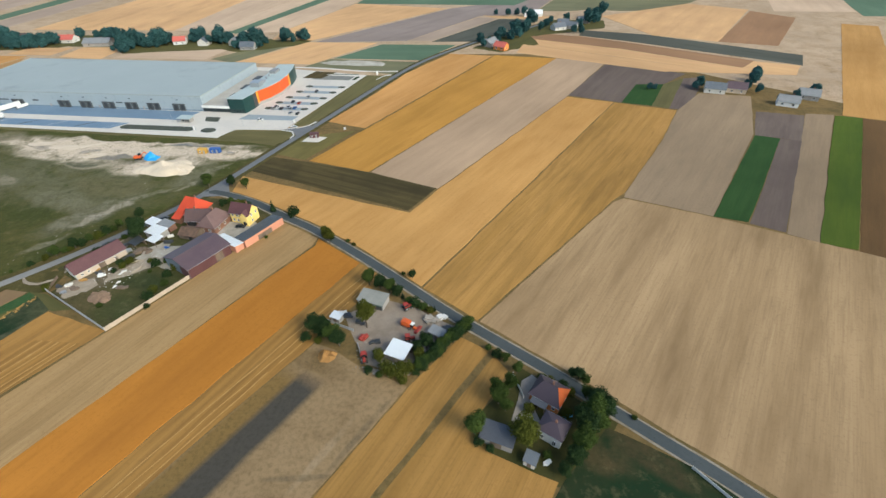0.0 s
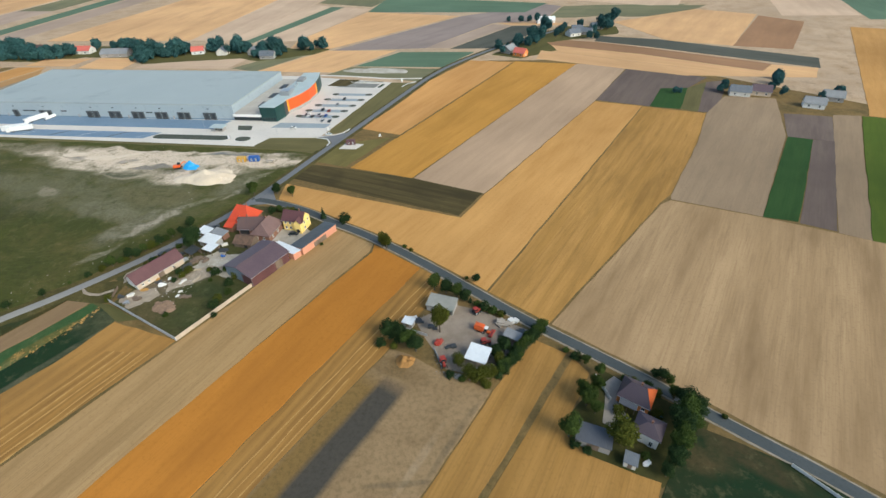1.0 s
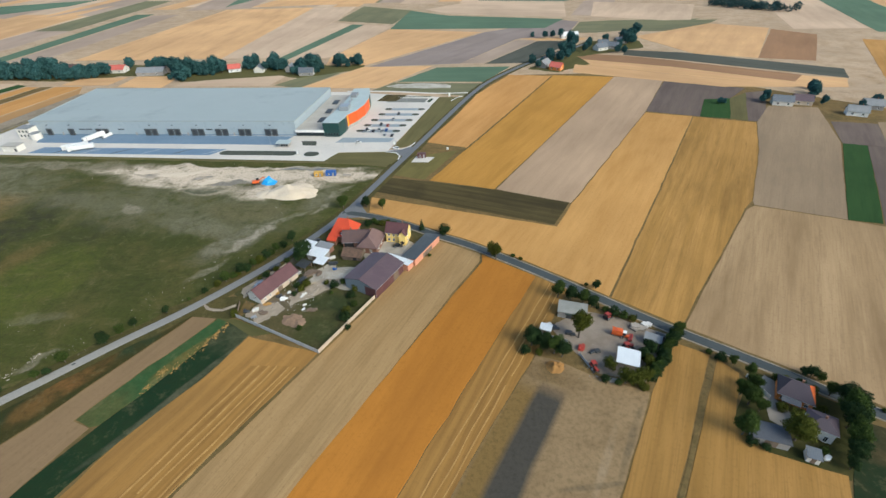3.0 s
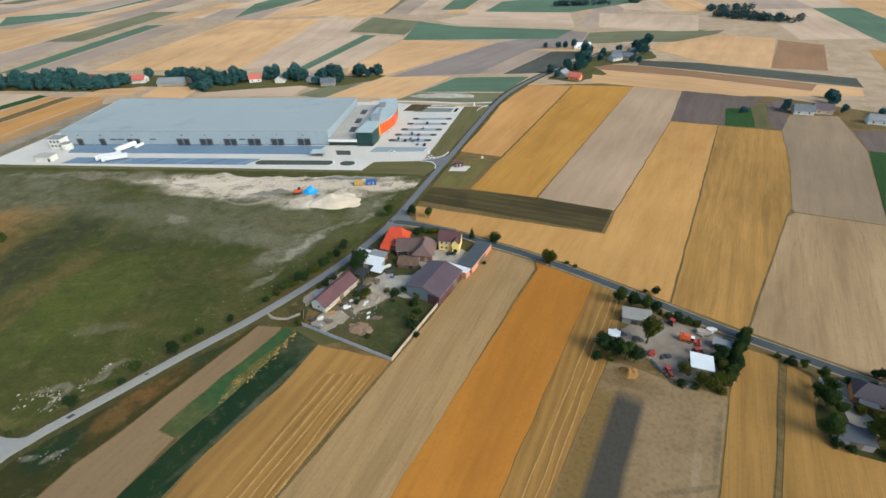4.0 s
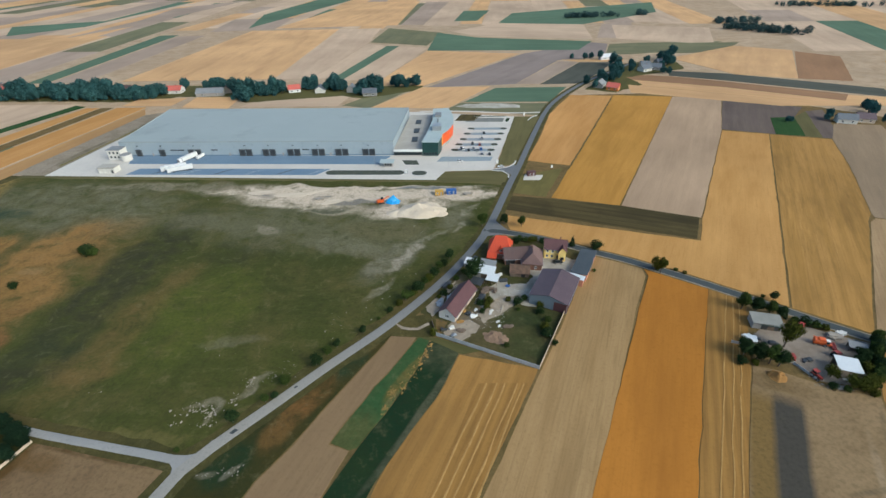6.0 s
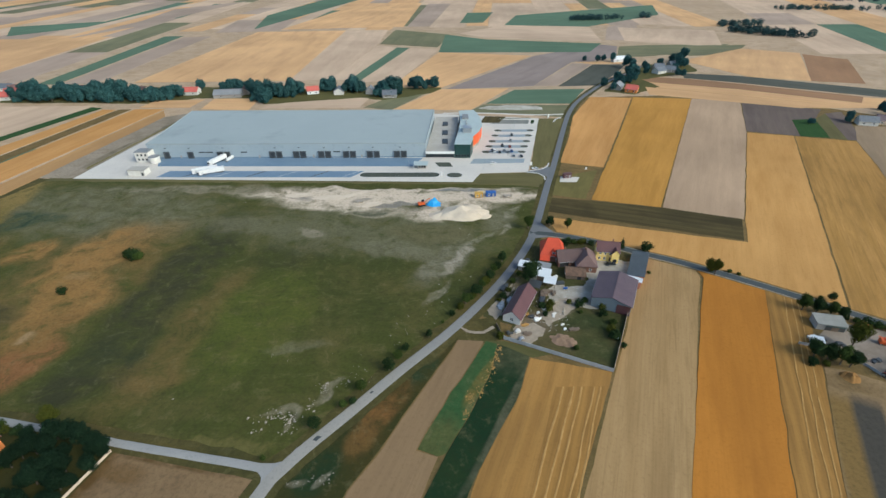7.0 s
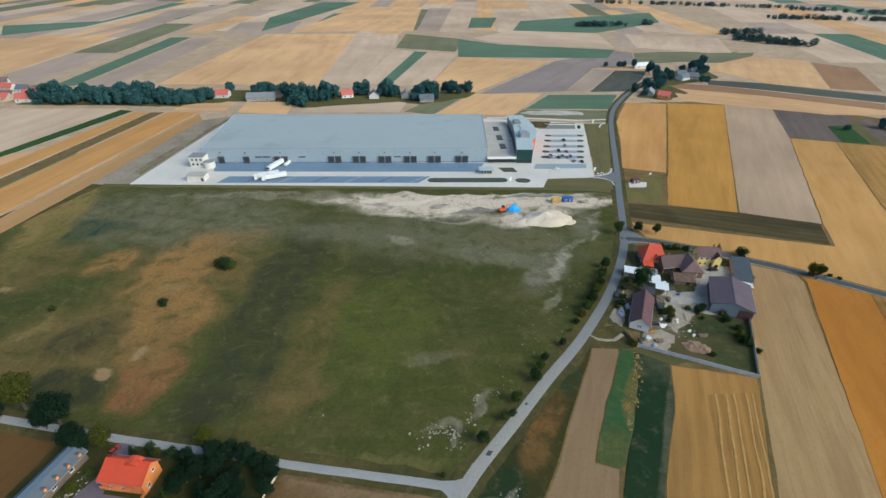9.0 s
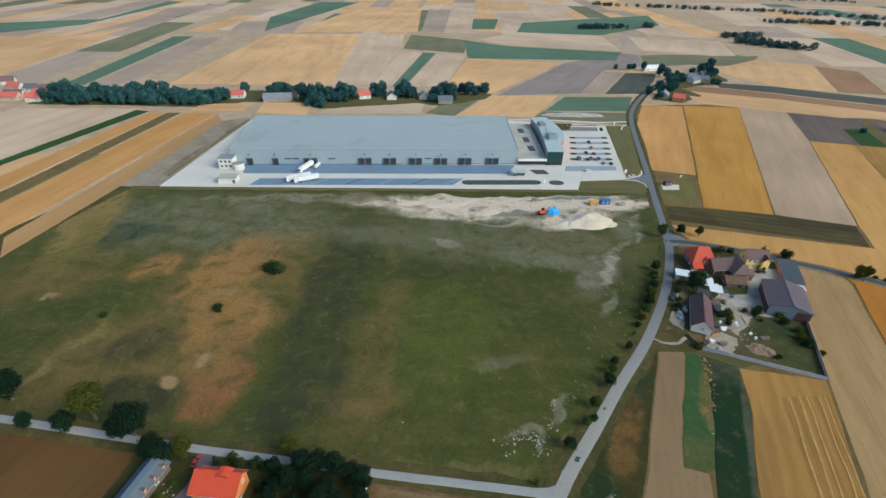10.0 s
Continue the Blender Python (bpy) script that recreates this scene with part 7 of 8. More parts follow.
west_house = house("house", -312.1, 63.1, -8, 11.4, 6.8, 4.6, 7.0, ORANGER, REDTILE, "house with orange-red tiled roof and orange walls", "house", over=0.5, off=1.2,
      front=((-3.5, 1.0, 1.2, 1.3), (0.0, 1.0, 1.2, 1.3), (3.5, 1.0, 1.2, 1.3)), right=((-1.6, 1.0, 1.0, 1.3), (1.2, 3.6, 0.9, 1.0)), back=((0, 1.0, 1.2, 1.3),))
dm = part("dormer", extrude_x(bmesh.new(), [(-2.0, 0.0), (2.0, 0.0), (2.0, 0.7), (1.2, 1.2), (0.0, 1.4), (-1.2, 1.2), (-2.0, 0.7)], 0.0, 2.6), REDTILE, west_house)
dm.matrix_basis = pose(1.4, 0.0, 6.0, 0, 0, 90)
for i, u in enumerate((-4.4, -1.6, 1.6, 4.2)):
    part("balcony", boxes((u - 1.0, u + 1.0, -4.3, -3.4, 2.4, 2.5), (u - 1.0, u + 1.0, -4.32, -4.24, 2.5, 3.3)), ORANGER, west_house)
fence("garden_wall", ORANGER, (-307.2, 58.8), (-309.2, 45.9), 1.3, "orange rendered garden wall beside the paving")
long_house = house("outbuilding", -332.9, 62.1, 75, 17.4, 5.8, 3.2, 5.4, WOOD, STEELROOF, "long outbuilding with grey and slate-blue roof slopes", "outbuilding", over=0.5,
      front=((-6, 1.2, 1.2, 1.2), (-1, 1.2, 1.2, 1.2), (4, 1.2, 1.2, 1.2)))
part("roof_sheeting", extrude_x(bmesh.new(), [(0.1, 5.52), (3.42, 3.00), (3.42, 3.04), (0.1, 5.56)][::-1], -9.2, 9.2), BLUEROOF, long_house, "blue metal sheets on one roof slope")
part("roof_sheeting", extrude_x(bmesh.new(), [(-0.1, 5.52), (-1.0, 4.84), (-1.0, 4.88), (-0.1, 5.56)], -9.2, 9.2), BLUEROOF, long_house, "blue metal sheets along the ridge")
# the dormers' orange colour stands in for sun on their east fronts
for u in (7.2, 3.9, 0.6, -2.7, -6.0):
    dm = part("dormer", extrude_x(bmesh.new(), [(-0.34, 0.0), (0.34, 0.0), (0.34, 1.35), (0.0, 1.6), (-0.34, 1.35)], 0.0, 1.3), ORANGER, long_house)
    dm.matrix_basis = pose(u, -3.2, 2.75, 0, 0, 90)
    part("dormer_roof", extrude_x(bmesh.new(), [(-0.42, 1.3), (0.0, 1.6), (0.42, 1.3), (0.42, 1.37), (0.0, 1.67), (-0.42, 1.37)][::-1], -0.06, 1.3), STEELROOF, dm)
scatter("litter", STONE, [(-325.4, 63.0, 1.4, 2.2, 26), (-327.0, 58.0, 1.2, 2.0, 16)], "pale litter strewn behind the outbuilding", 0.35, 33, "litter")
put(CARS[4], -321.9, 71.6, 0.8, 75, z=0.12)
fence("garden_wall", CREAM, (-274.6, 64.2), (-282.2, 39.6), 1.0, "pale garden wall beside the brown field")

# ---- sand works ----
heap("sand_pile", SAND, -171.6, 204.2, 14.5, 9, 4.4, "big pale pile of sand on the meadow", "sand pile", 1.3, 4, 40, 0.45)
heap("sand_pile", SAND, -181.4, 202.4, 9, 5, 1.6, "low pale arm of tipped sand", "sand pile", 2.7, 12, 24, 0.6)
heap("sand_pile", SAND, -162.6, 201.6, 6, 4.4, 2.2, "lower pile of pale sand", "sand pile", 2.3, -10)
for i, (x, y, rx, ry, h) in enumerate(((-246.9, 222.5, 13, 5, 0.5), (-265, 225.5, 11, 4, 0.4), (-221.8, 214.4, 9, 3.4, 0.45), (-233, 227, 10, 3.4, 0.4))):
    heap("sand_pile", SAND, x, y, rx, ry, h, "low ridge of dumped sand", "sand pile", 4.4 + i, 10 * i, 18)


def site_cabin(x, y, rz, m, w, label, roof_m=None):
    root = thing("site_cabin", x, y, rz, label, "cabin", z=0.1)
    bm = boxes((-w / 2, w / 2, -1.25, 1.25, 0.15, 2.7))
    bmesh.ops.bevel(bm, geom=bm.edges[:], offset=0.05, segments=1, affect='EDGES')
    part("body", bm, m, root)
    part("roof", boxes((-w / 2 - 0.05, w / 2 + 0.05, -1.3, 1.3, 2.7, 2.82)), roof_m or m, root)
    part("skid", boxes((-w / 2, w / 2, -1.0, -0.8, 0, 0.15), (-w / 2, w / 2, 0.8, 1.0, 0, 0.15)), DARKMETAL, root)
    window(root, -w * 0.2, -1.25, 1.0, 1.0, 1.0)
    part("door", boxes((w * 0.15, w * 0.15 + 0.9, -1.29, -1.25, 0.2, 2.2)), GREYP, root)
    return root


site_cabin(-155.2, 224.6, 6, BLUEP, 5.6, "dark blue site cabin on the sand")
site_cabin(-162.0, 223.4, 4, YELP, 4.6, "small yellow site cabin beside the blue one")
heap("tarpaulin", SKYP, -187.2, 214.6, 4.2, 3.4, 3.0, "bright blue tarpaulin over a heap beside the sand", "tarpaulin", 12.7, 10, 14)


def loader(x, y, rz, paint, label):
    root = thing("excavator", x, y, rz, label, "excavator", z=0.1)
    for yy in (-1.1, 1.1):
        bm = boxes((-1.9, 1.9, yy - 0.3, yy + 0.3, 0, 0.8))
        bmesh.ops.bevel(bm, geom=bm.edges[:], offset=0.25, segments=2, affect='EDGES')
        part("track", bm, BLACK, root)
    bm = boxes((-2.2, 1.4, -1.25, 1.25, 0.95, 2.0))
    bmesh.ops.bevel(bm, geom=bm.edges[:], offset=0.12, segments=2, affect='EDGES')
    part("body", bm, paint, root)
    part("cab", boxes((0.0, 1.4, 0.2, 1.2, 2.0, 3.0)), GLASS, root)
    part("boom", tube(bmesh.new(), (1.2, -0.3, 1.8), (4.0, -0.3, 3.9), 0.3, 0.22, 6), paint, root)
    part("stick", tube(bmesh.new(), (4.0, -0.3, 3.9), (5.6, -0.3, 1.5), 0.22, 0.18, 6), paint, root)
    part("bucket", boxes((5.2, 6.1, -0.9, 0.3, 0.5, 1.5)), DARKMETAL, root)
    return root


loader(-193.7, 212.9, 20, ORANGEP, "orange-red excavator at the sand")
clutter("concrete_pipes", STONE, -146.4, 223.2, 5, 5, 2.5, 1.2, "pale concrete pipes at the roadside", "pipes")
clutter("building_blocks", STONE, -228.8, 217.5, 5, 5, 2.5, 1.0, "pale stacked building blocks", "blocks")
site_cabin(-106.6, 249.6, 10, MAROON, 5.0, "dark red roadside kiosk")

# ---- scattered stones and straw rows ----
scatter("rubble", RUBBLEW, [(-229.4, 76.8, 2.4, 1.2, 42), (-226.6, 73.6, 1.2, 1.6, 36), (-228.4, 70.6, 1.6, 0.5, 12), (-234.2, 75.2, 2.6, 0.9, 20), (-236.4, 70.9, 1.2, 0.4, 8), (-221.6, 80.4, 0.8, 1.2, 16), (-219.4, 86.4, 1.0, 1.6, 22), (-213.6, 90, 1.4, 1.2, 14)], "bright broken rubble tipped on the meadow", 0.36, 5)
scatter("rubble", STONE, [(-207.6, 95, 2.0, 3.4, 16), (-235.4, 100.4, 3.4, 1.0, 9), (-218.6, 102, 0.4, 0.3, 2), (-197.1, 112.3, 1.6, 5, 18), (-186.6, 123, 1.4, 3, 10), (-182, 138.2, 1.8, 5, 14), (-176, 157.2, 2.0, 6, 16), (-170, 178.2, 3, 6, 16), (-268, 82.2, 1.0, 0.4, 4)],
        "pale stones strewn along the meadow's edge", 0.24, 15)
scatter("rubble", STONE, [(-239.8, 222.5, 26, 6, 60), (-169.5, 216.3, 16, 8, 50), (-204.7, 212.4, 12, 6, 50)], "loose stones on the sand", 0.35, 6)
scatter("rubble", RENDERW, [(-131, 133, 2.0, 3.5, 60), (-136.5, 124, 1.6, 5.0, 90), (-141, 117, 1.8, 3.0, 40), (-146, 121, 1.6, 2.4, 50), (-145, 133, 1.4, 5.0, 60), (-153, 134, 1.5, 6.0, 50), (-128, 139, 3.0, 1.6, 40)],
        "whitish rubble and litter strewn about the farmyard", 0.2, 9)
scatter("rubble", DARKMETAL, [(-143.5, 131, 1.6, 6.0, 70), (-147.6, 119, 2.2, 2.4, 40), (-156.5, 114, 2.0, 2.4, 40), (-137, 140, 2.0, 3.0, 40)], "dark litter strewn beside the long barn", 0.22, 10)
scatter("rubble", STONE, [(-31, 88.6, 4.0, 0.8, 70), (-15.5, 111, 2.4, 1.6, 80), (-44, 109, 3.0, 2.0, 50), (-36, 96, 1.6, 3.0, 40)], "pale rubble about the machinery yard", 0.24, 11)
scatter("rubble", STONE, [(-213.4, 56.8, 1.4, 1.0, 26), (-219.6, 55.3, 1.6, 0.7, 18)], "pale rubble on the grass strip", 0.3, 8)
scatter("weeds", YELLOWWEED, [(-161.0, 104.6, 0.35, 1.1, 40), (-162.4, 101, 0.4, 1.6, 50), (-163.9, 96.6, 0.6, 1.6, 50), (-166.5, 92, 0.9, 2.0, 45), (-169.4, 86.6, 0.9, 1.6, 40), (-172.2, 82.6, 0.7, 1.8, 70), (-173.9, 77.6, 0.5, 1.2, 45)], "thin ragged line of yellow weeds", 0.42, 21, "weeds")


def straw_rows(a, b, c, d, n, label, wide=0.6):
    """Low rows of loose straw between the edges a-b and d-c of a field."""
    bm = bmesh.new()
    a, b, c, d = (Vector(p) for p in (a, b, c, d))
    for i in range(n):
        t = (i + 0.5 + 0.15 * math.sin(i * 2.7)) / n
        p, q = a.lerp(d, t), b.lerp(c, t)
        L = (q - p).length
        k = max(2, round(L / 2.0))
        w = (q - p).normalized()
        s = Vector((-w.y, w.x))
        prev = None
        for j in range(k + 1):
            o = p.lerp(q, j / k)
            f = 0.6 + 0.4 * noise.noise(Vector((o.x * 0.3, o.y * 0.3, i)))
            o = o + s * 0.5 * noise.noise(Vector((o.x * 0.08, o.y * 0.08, i + 20)))
            row = [bm.verts.new((o.x + s.x * u * f, o.y + s.y * u * f, 0.18 + h * f)) for u, h in ((-wide, 0), (-0.5 * wide, 0.05), (0.5 * wide, 0.055), (wide, 0))]
            if prev and noise.noise(Vector((o.x * 0.11, o.y * 0.11, i * 3.7))) > -0.5:
                for m in range(3):
                    bm.faces.new((prev[m], prev[m + 1], row[m + 1], row[m]))
            prev = row
    return tagged(link("straw_rows", bm, STRAW), label, "straw", "", "stuff")


straw_rows((-143.6, 88), (-188.4, -18), (-175, -18), (-128, 88), 5, "rows of loose straw on the harvested field", 0.5)
straw_rows((-44.9, 135), (-119.7, -18.1), (-110.7, -18.1), (-39.1, 130), 3, "rows of loose straw on the narrow strip", 0.34)

# ---- trees ----
OAK = [tree("broadleaf_tree", LEAF_D, 9.0, 3.6, 11, "dark green broadleaf tree", 4200, 0.27), tree("broadleaf_tree", LEAF_D, 8.0, 3.2, 12, "dark green spreading tree", 3800, 0.27),
       tree("broadleaf_tree", LEAF_M, 8.5, 3.0, 13, "full green broadleaf tree", 3800, 0.26)]
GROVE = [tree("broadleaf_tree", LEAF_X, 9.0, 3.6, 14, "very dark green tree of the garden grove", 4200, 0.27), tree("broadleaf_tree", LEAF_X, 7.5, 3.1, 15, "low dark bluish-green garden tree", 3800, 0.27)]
PEAR = [tree("broadleaf_tree", LEAF_Y, 8.5, 3.2, 21, "tree with yellowing green leaves", 3800, 0.25), tree("broadleaf_tree", LEAF_Y, 5.0, 2.3, 22, "small yellow-green tree in leaf", 1700, 0.24)]
ROUND = [tree("roadside_tree", LEAF_D, 4.6, 1.9, 31, "round-headed young roadside tree", 1100, 0.25, 0.2, 1.1, "trees along the road"),
         tree("roadside_tree", LEAF_M, 4.0, 1.7, 32, "small green tree beside the road", 1000, 0.24, 0.18, 1.1, "trees along the road")]
BUSH = [tree("bush", LEAF_D, 2.6, 1.7, 41, "dense dark green bush", 800, 0.24, 0.04, 1.2), tree("bush", LEAF_M, 2.2, 1.5, 42, "rounded dense green leafy bush", 700, 0.22, 0.04, 1.2),
        tree("bush", LEAF_Y, 2.4, 1.6, 43, "yellowish green rounded garden bush", 700, 0.22, 0.04, 1.2)]
FIR = conifer(6.5, 1.4, 51, "slim dark green conifer tree")
for x, y, a, w, roof in ((-621, 437, 10, 14, PINKROOF), (-598, 428, 4, 12, FARRED), (-609, 456, 30, 11, PINKROOF), (-640, 466, -10, 13, FARRED), (-664, 488, 20, 14, PINKROOF), (-650, 448, 60, 10, PINKROOF)):
    house("village_house", x, y, a, w, 8, 3.6, 7.2, RENDERW, roof, "far village house with pale walls and muted red roof", group="houses of the far village", front=((-w * 0.28, 1.0, 1.2, 1.3), (w * 0.28, 1.0, 1.2, 1.3)))
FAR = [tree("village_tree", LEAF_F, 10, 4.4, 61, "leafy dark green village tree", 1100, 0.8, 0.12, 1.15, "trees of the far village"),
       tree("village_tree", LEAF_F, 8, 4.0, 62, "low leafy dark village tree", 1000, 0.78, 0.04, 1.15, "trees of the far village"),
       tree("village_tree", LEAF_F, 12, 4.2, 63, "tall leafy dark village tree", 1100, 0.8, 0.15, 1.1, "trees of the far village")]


def plant(models, *spots):
    for i, (x, y, s) in enumerate(spots):
        put(models[i % len(models)], x, y, s)


# along the main road
plant(ROUND, (-155.2, 158.8, 1.15), (-159.4, 150.8, 1.05), (-161.6, 145.4, 1.0), (-165.2, 139.8, 0.95), (-168.2, 135.0, 1.1), (-172.3, 129.5, 1.2), (-186.2, 110.6, 0.75), (-181.4, 117.8, 0.4), (-194.2, 103.4, 0.8),
      (-196.6, 99.6, 1.0), (-199.2, 94.8, 1.15), (-206.8, 86.0, 1.2), (-208.8, 80.8, 0.7), (-211.4, 79.4, 0.85), (-218.7, 72.1, 1.1), (-230.5, 61.8, 0.5))
plant(BUSH, (-157.4, 154.6, 1.1), (-160.6, 147.8, 1.2), (-163.6, 142.6, 1.3), (-166.8, 137.4, 1.2), (-170.2, 132.0, 1.1), (-174.4, 126.8, 1.0), (-177.6, 122.8, 0.8), (-162.6, 144.2, 1.0), (-169.0, 133.6, 1.0),
      (-323.4, 161.6, 2.0), (-320.4, 160.6, 1.7), (-326.4, 162.6, 1.5), (-338.4, 135.6, 1.2), (-379.3, 132.8, 1.0))
plant(OAK, (-145.2, 143.8, 1.15), (-128, 190.1, 0.75), (-139.1, 188.2, 0.85))
plant(OAK[2:], (-119.5, 188.1, 0.7))
plant(BUSH, (-123.6, 173.1, 1.2), (-119.6, 174.1, 1.1), (-116.6, 173.6, 1.2), (-111.5, 173.1, 1.0), (-121.6, 176.1, 1.0), (-114.5, 175.1, 0.9))
put(FIR, -98, 170, 1.0)
plant(BUSH, (-87.5, 168, 1.7), (-112.9, 129.1, 1.6), (-118.9, 127.1, 1.3), (-127.9, 128.1, 1.2), (-117.6, 117.5, 1.1), (-119.6, 113.6, 1.2), (-119.2, 110.4, 1.3), (-124.9, 130.6, 1.0), (-160.2, 110.6, 1.0), (-117.1, 106, 0.7),
      (-128, 124.1, 0.6), (-140, 125.1, 1.0), (-142, 122.6, 0.7), (-92.6, 150, 0.6), (-139, 128.1, 1.2), (-142.5, 127.1, 0.9), (-151.9, 143.1, 1.0), (-154.5, 137.1, 0.9), (-157, 133.1, 1.0), (-148.9, 148.6, 0.9), (-131.4, 129.6, 0.8), (-119.9, 122.6, 1.1), (-134.2, 104.5, 0.8), (-159, 131.1, 0.7))
put(PEAR[1], -66.6, 150.6, 0.85, sz=1.5)
put(PEAR[2 % len(PEAR)], -64.6, 149.2, 0.7, sz=0.9)
plant(BUSH, (-65, 152, 0.9), (-57.4, 150.9, 0.7), (-54.4, 148.9, 0.6))
# the machinery yard
plant([OAK[2], OAK[1]], (-42.1, 126, 0.87), (-37.6, 124.6, 0.84), (-33.6, 122.6, 0.77), (-30.6, 121.1, 0.70))
put(PEAR[0], -37.8, 105.6, 1.08, sz=1.36)
plant(OAK, (-53.9, 101.1, 0.84), (-50.3, 99.7, 0.92), (-46.9, 98, 0.88), (-44.5, 96.8, 0.8), (-52.3, 103.5, 0.70))
plant(BUSH, (-23.6, 117.5, 1.32), (-20.5, 116, 1.21), (-18, 114.8, 0.99), (-56, 98.1, 1.10), (-26.1, 119, 0.99), (-51.9, 97.6, 0.88))
plant([FIR], (-20, 117, 0.5), (-16.5, 115.5, 0.4), (-28.6, 120.5, 0.5))
for i in range(26):
    t = i / 25
    put((OAK[2], BUSH[0], OAK[0])[i % 3], -5.0 - 13.5 * t + rng.uniform(-0.7, 0.7), 108.5 - 19.5 * t + rng.uniform(-0.5, 0.5), rng.uniform(0.5, 0.68) * (2.0 if i % 3 == 1 else 1.0))
plant(OAK, (-16.6, 98.9, 0.70), (-19.1, 96.9, 0.63))
plant(PEAR[1:], (-30.5, 92.4, 0.94), (-26.7, 87.7, 1.09), (-23.9, 86.7, 1.16), (-21.2, 88.4, 1.09), (-18.2, 94.4, 0.87))
plant(BUSH, (-32.8, 87.9, 0.88), (-29.2, 86.6, 0.88), (-21.7, 85.4, 0.99))
# across the lane
plant(ROUND, (-27.1, 131.5, 0.9), (-30.6, 132.5, 0.5), (29.4, 92.4, 1.05), (31.2, 91.2, 0.9), (27.6, 93.2, 0.75))
# the house plot
plant(OAK[2:], (6.4, 81.4, 0.84), (9.6, 86.6, 0.72), (5.6, 84.8, 0.7), (8.4, 79.2, 0.6), (11.6, 92.4, 0.55), (8.0, 96.4, 0.45))
plant([OAK[2], OAK[0]], (0.4, 71.4, 1.0), (29.6, 75.0, 1.05), (31.6, 79.0, 1.1), (33.4, 83.4, 0.9), (28.6, 71.6, 0.95), (25.4, 66.0, 0.75), (27.2, 69.4, 0.85), (35.0, 80.6, 0.8), (31.0, 85.6, 0.65), (23.0, 62.8, 0.5), (32.6, 76.4, 0.9))
put(PEAR[0], 13.4, 70.4, 1.35, sz=1.1)
plant(BUSH, (5.4, 98.2, 1.1), (2.6, 100.6, 0.8), (14.8, 80.2, 1.1), (24.6, 89.2, 0.9), (18.9, 90.6, 1.1), (21.2, 90.2, 0.9), (1.6, 69.0, 0.99), (19.0, 67.2, 0.88), (25.0, 79.4, 1.1), (4.6, 67.4, 0.77), (43.2, 80.8, 0.6), (26.4, 86.4, 1.1))
# by the west track
plant([FIR], (-316.0, 70.4, 0.75), (-310.4, 70.2, 0.8), (-362.6, 83.6, 0.8), (-337.0, 74.6, 0.8))
plant(PEAR, (-356.5, 86.6, 1.65), (-326, 74.0, 1.35), (-297, 72.9, 0.9))
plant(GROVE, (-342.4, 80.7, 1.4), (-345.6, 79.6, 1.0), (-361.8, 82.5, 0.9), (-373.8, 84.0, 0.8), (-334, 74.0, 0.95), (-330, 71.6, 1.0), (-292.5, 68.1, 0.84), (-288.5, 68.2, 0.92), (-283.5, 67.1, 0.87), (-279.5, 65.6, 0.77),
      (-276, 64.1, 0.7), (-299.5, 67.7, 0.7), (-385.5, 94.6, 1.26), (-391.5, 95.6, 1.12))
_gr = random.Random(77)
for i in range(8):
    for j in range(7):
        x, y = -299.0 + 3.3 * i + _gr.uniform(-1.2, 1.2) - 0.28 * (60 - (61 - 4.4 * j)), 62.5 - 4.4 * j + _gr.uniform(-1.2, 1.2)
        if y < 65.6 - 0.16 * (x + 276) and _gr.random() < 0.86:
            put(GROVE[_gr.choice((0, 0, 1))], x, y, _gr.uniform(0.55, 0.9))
plant(BUSH, (-302, 63.2, 1.2), (-301.6, 59.2, 1.3), (-303, 55.5, 1.2), (-300.5, 65.7, 1.2), (-324.6, 65.2, 0.9), (-326.6, 60.8, 1.0), (-305.5, 70.1, 1.10), (-312.5, 72.3, 0.99), (-287.5, 70.7, 1.10), (-317.5, 68.3, 0.7), (-282.5, 69.2, 0.88), (-310, 70.7, 0.9), (-302.5, 69.2, 1.0), (-295.5, 68.1, 1.0))

# ---- far villages ----
def far_house(x, y, rz, w, d, wall_m, roof_m, label, eave=3.4, ridge=6.6):
    house("house", x, y, rz, w, d, eave, ridge, wall_m, roof_m, label, "house", front=((-w * 0.25, 1.0, 1.3, 1.4), (w * 0.25, 1.0, 1.3, 1.4)), right=((0, 1.0, 1.2, 1.3),),
          chimney=((w * 0.15, 0.4, ridge + 0.9),), group="houses of the far village")


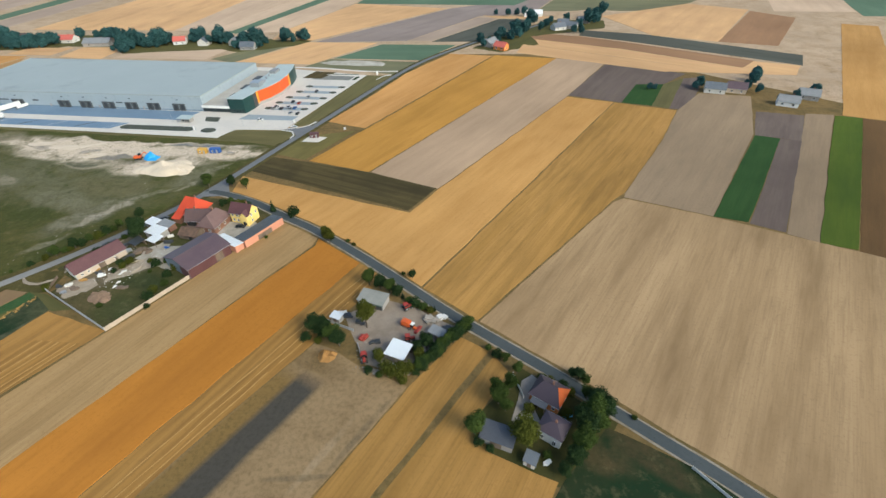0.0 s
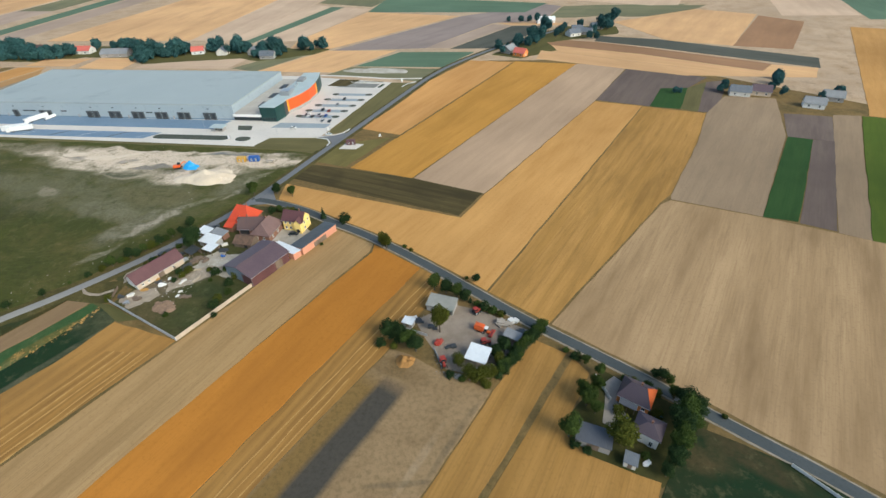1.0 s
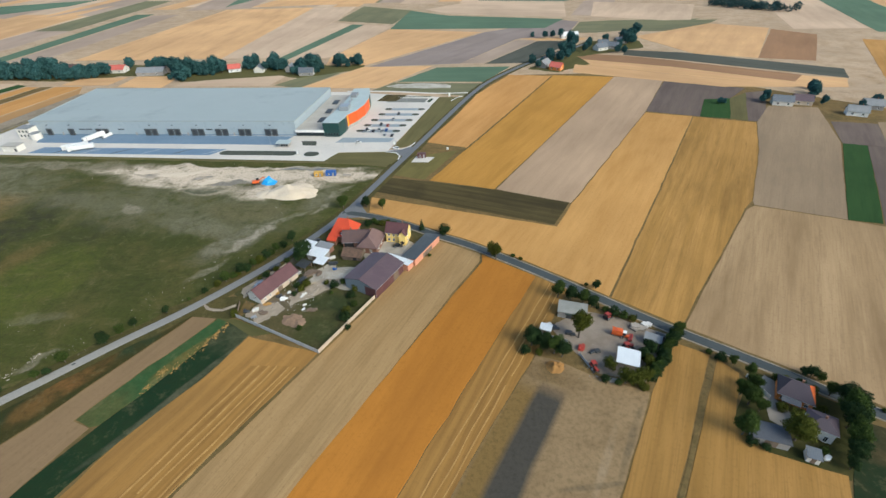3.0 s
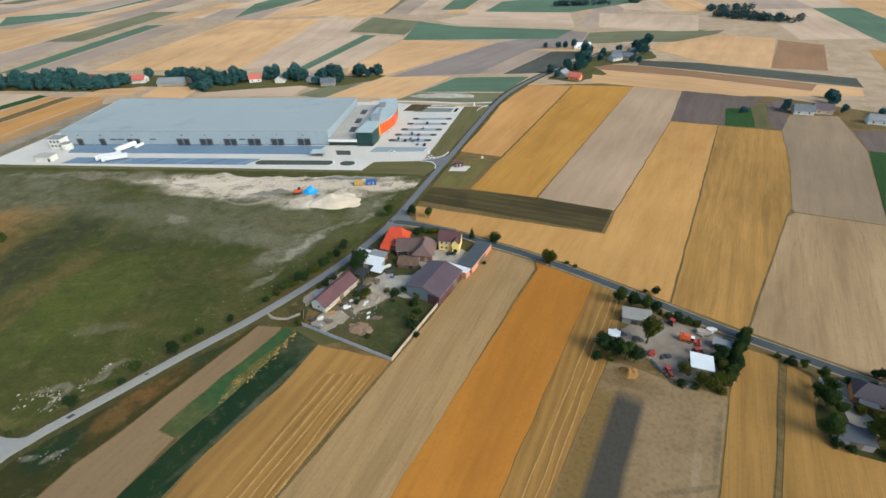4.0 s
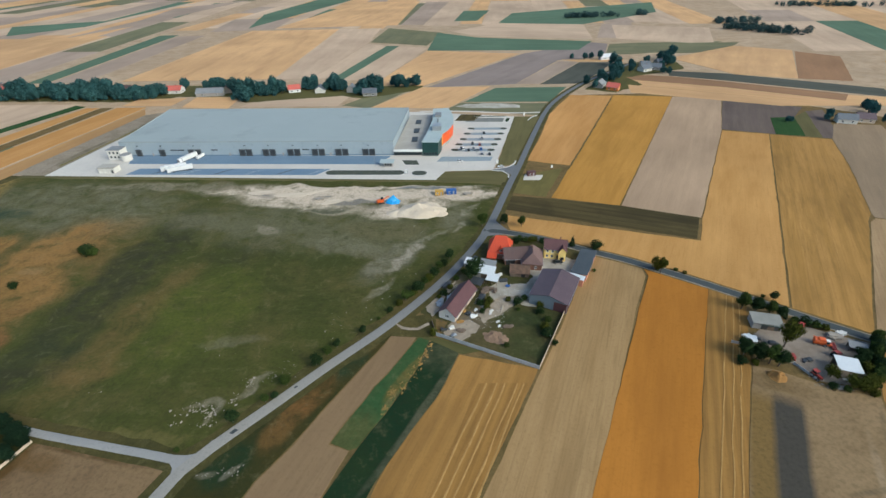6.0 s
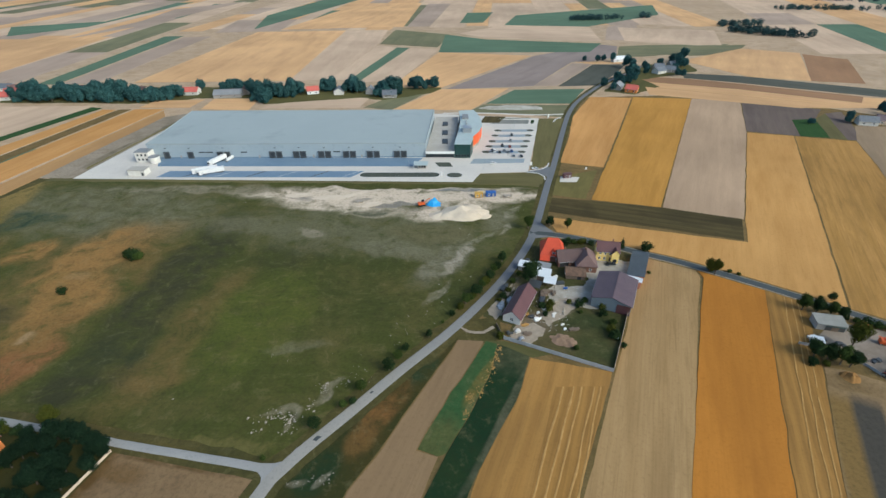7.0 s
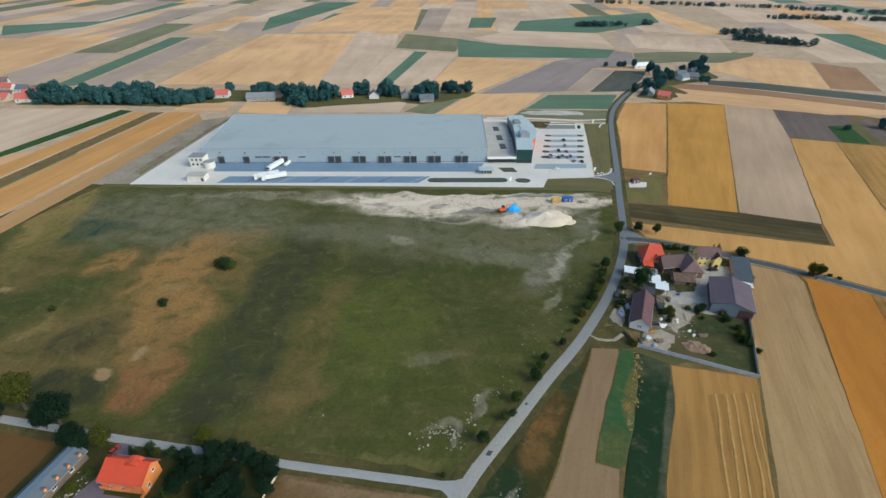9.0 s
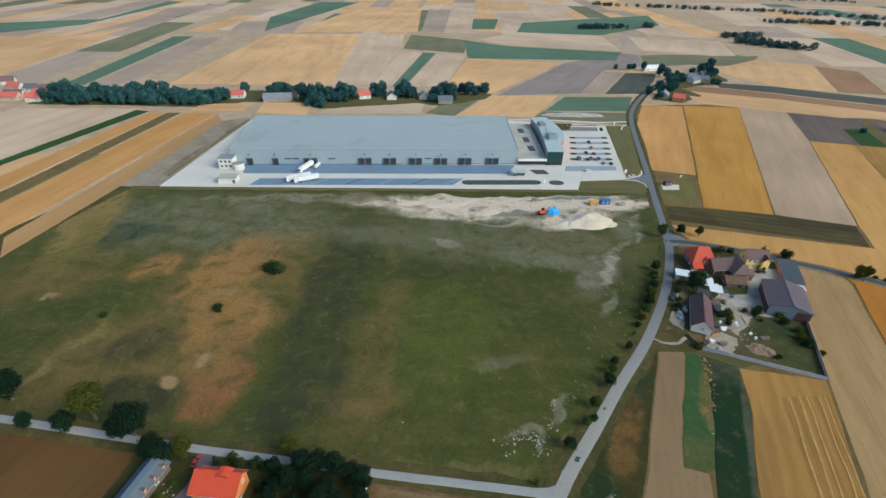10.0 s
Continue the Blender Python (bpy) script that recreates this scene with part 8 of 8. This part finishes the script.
for x, y, rz, w, d, wm, rm, lab in (
        (-430, 446, 5, 16, 11, RENDERW, FARRED, "small far house with a red tiled roof"), (-389, 437.0, 8, 25, 13, GREYWALL, GREYROOF, "far farm building with a wide grey roof"),
        (-377.6, 447.8, 100, 12, 9, CREAM, RUST, "small far house with a brown roof"), (-311.2, 447.4, 20, 11, 9, WHITE, FARRED, "far white house with a red roof"),
        (-285, 445.2, 95, 10, 9, RENDERW, SLATE, "far white house with a slate roof"), (-254.8, 447, 90, 10, 8, GREYWALL, GREYROOF, "small far house with a grey roof"),
        (-234.7, 432.8, 4, 13, 8, GREYWALL, SLATE, "far long shed with a slate roof"), (-621, 431.7, 0, 16, 10, CREAM, FARRED, "small far house with a pink-red roof"),
        (-601.8, 444, 15, 14, 9, RENDERW, FARRED, "small far house with a red roof"), (-646.3, 434.5, 10, 14, 10, CREAM, FARRED, "small far house with a red roof"), (-622, 462.3, 0, 12, 9, RENDERW, SLATE, "small far house with a slate roof"),
        (-535.6, 454.8, 0, 13, 9, RENDERW, RUST, "far house among trees"), (-480.4, 449.3, 0, 13, 9, CREAM, RUST, "far house among trees"),
        (-2, 448.5, -30, 11, 8, ORANGER, FARRED, "small far house with a bright red roof"), (-11.9, 460.5, 60, 14, 9, GREYWALL, GREYROOF, "far farmhouse with a grey roof"),
        (54.1, 527.1, 30, 13, 9, RENDERW, SLATE, "far white house with a slate roof"), (68.1, 532.8, -20, 11, 8, GREYWALL, SLATE, "small far house with a slate roof"), (30.4, 588.9, 10, 20, 7, WHITE, WHITEROOF, "far long white farm shed"),
        (82, 558.4, 20, 12, 8, GREYWALL, GREYROOF, "small far house with a grey roof"), (60.1, 544.8, 0, 11, 8, CREAM, SLATE, "far cream house with slate roof"),
        (149, 349.5, -15, 13, 8, RENDERW, SLATE, "white farmhouse with a slate roof"), (163.9, 351.4, -15, 12, 9, CREAM, PLUM, "farmhouse with a plum roof"), (187, 327, -20, 12, 7, WHITE, GREYROOF, "white farm shed beside trees"),
        (205.9, 341.1, -20, 12, 8, GREYWALL, GREYROOF, "grey farm shed beside trees")):
    far_house(x, y, rz, w, d, wm, rm, lab)

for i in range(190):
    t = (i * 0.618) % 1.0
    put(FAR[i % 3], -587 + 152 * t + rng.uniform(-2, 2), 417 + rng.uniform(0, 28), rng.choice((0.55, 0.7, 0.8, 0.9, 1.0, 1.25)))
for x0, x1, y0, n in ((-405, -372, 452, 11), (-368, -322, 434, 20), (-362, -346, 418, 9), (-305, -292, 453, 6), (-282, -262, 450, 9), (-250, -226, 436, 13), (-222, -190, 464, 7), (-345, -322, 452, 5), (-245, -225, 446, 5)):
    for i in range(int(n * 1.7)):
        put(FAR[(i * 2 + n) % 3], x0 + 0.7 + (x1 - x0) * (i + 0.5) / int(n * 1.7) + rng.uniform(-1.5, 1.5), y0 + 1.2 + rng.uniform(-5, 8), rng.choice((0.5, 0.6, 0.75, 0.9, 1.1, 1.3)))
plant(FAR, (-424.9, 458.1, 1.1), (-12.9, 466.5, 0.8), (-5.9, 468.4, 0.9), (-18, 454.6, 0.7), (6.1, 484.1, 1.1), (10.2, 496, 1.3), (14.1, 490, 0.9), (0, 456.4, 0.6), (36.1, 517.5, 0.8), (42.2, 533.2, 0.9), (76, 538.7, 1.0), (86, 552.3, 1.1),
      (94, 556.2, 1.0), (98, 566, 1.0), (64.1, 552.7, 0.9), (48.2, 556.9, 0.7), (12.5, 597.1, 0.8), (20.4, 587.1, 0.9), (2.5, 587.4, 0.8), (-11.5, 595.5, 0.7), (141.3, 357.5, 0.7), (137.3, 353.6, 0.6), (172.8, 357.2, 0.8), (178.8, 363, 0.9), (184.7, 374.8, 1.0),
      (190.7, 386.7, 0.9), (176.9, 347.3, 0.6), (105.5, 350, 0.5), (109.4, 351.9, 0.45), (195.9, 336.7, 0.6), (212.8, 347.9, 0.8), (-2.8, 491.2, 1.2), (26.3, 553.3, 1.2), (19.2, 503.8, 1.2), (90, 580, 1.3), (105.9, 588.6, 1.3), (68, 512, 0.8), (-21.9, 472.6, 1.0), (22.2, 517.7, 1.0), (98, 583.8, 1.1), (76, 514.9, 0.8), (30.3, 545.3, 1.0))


def far_wood(x, y, a, b, rz, n, seed, label):
    """A far wood: one thing of kind stuff, made of rounded crowns."""
    r = random.Random(seed)
    c, s = math.cos(radians(rz)), math.sin(radians(rz))
    lob = []
    for i in range(n):
        u, v = r.uniform(-a, a), r.uniform(-b, b)
        k = r.uniform(3.5, 6.0)
        lob.append((x + u * c - v * s, y + u * s + v * c, k * 0.9, k, k, k * 0.95))
    V, F = leaf_cloud(lob, 90 * n, 1.3, seed)
    V[:, 2] = np.maximum(V[:, 2], 0.1)
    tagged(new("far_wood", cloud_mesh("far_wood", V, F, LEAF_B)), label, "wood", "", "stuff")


far_wood(330, 791, 52.9, 26, -50, 60, 71, "dark wood beside the far road")
far_wood(330, 889, 40.5, 14, 20, 26, 72, "strip of far trees")
far_wood(100, 974, 54.5, 10, 8, 34, 73, "row of far trees in the fields")
far_wood(205, 999, 8, 8, 0, 8, 74, "clump of far trees")
far_wood(690, 1110, 170, 16, -8, 70, 75, "long row of far trees")
far_wood(500, 1420, 260, 20, -12, 90, 76, "far tree line below the horizon")
far_wood(900, 1250, 200, 20, -25, 80, 77, "far dark line of trees")
far_wood(-100, 1900, 500, 40, 3, 120, 78, "tree line on the horizon")
far_wood(800, 1900, 500, 60, -10, 140, 79, "tree line on the horizon")
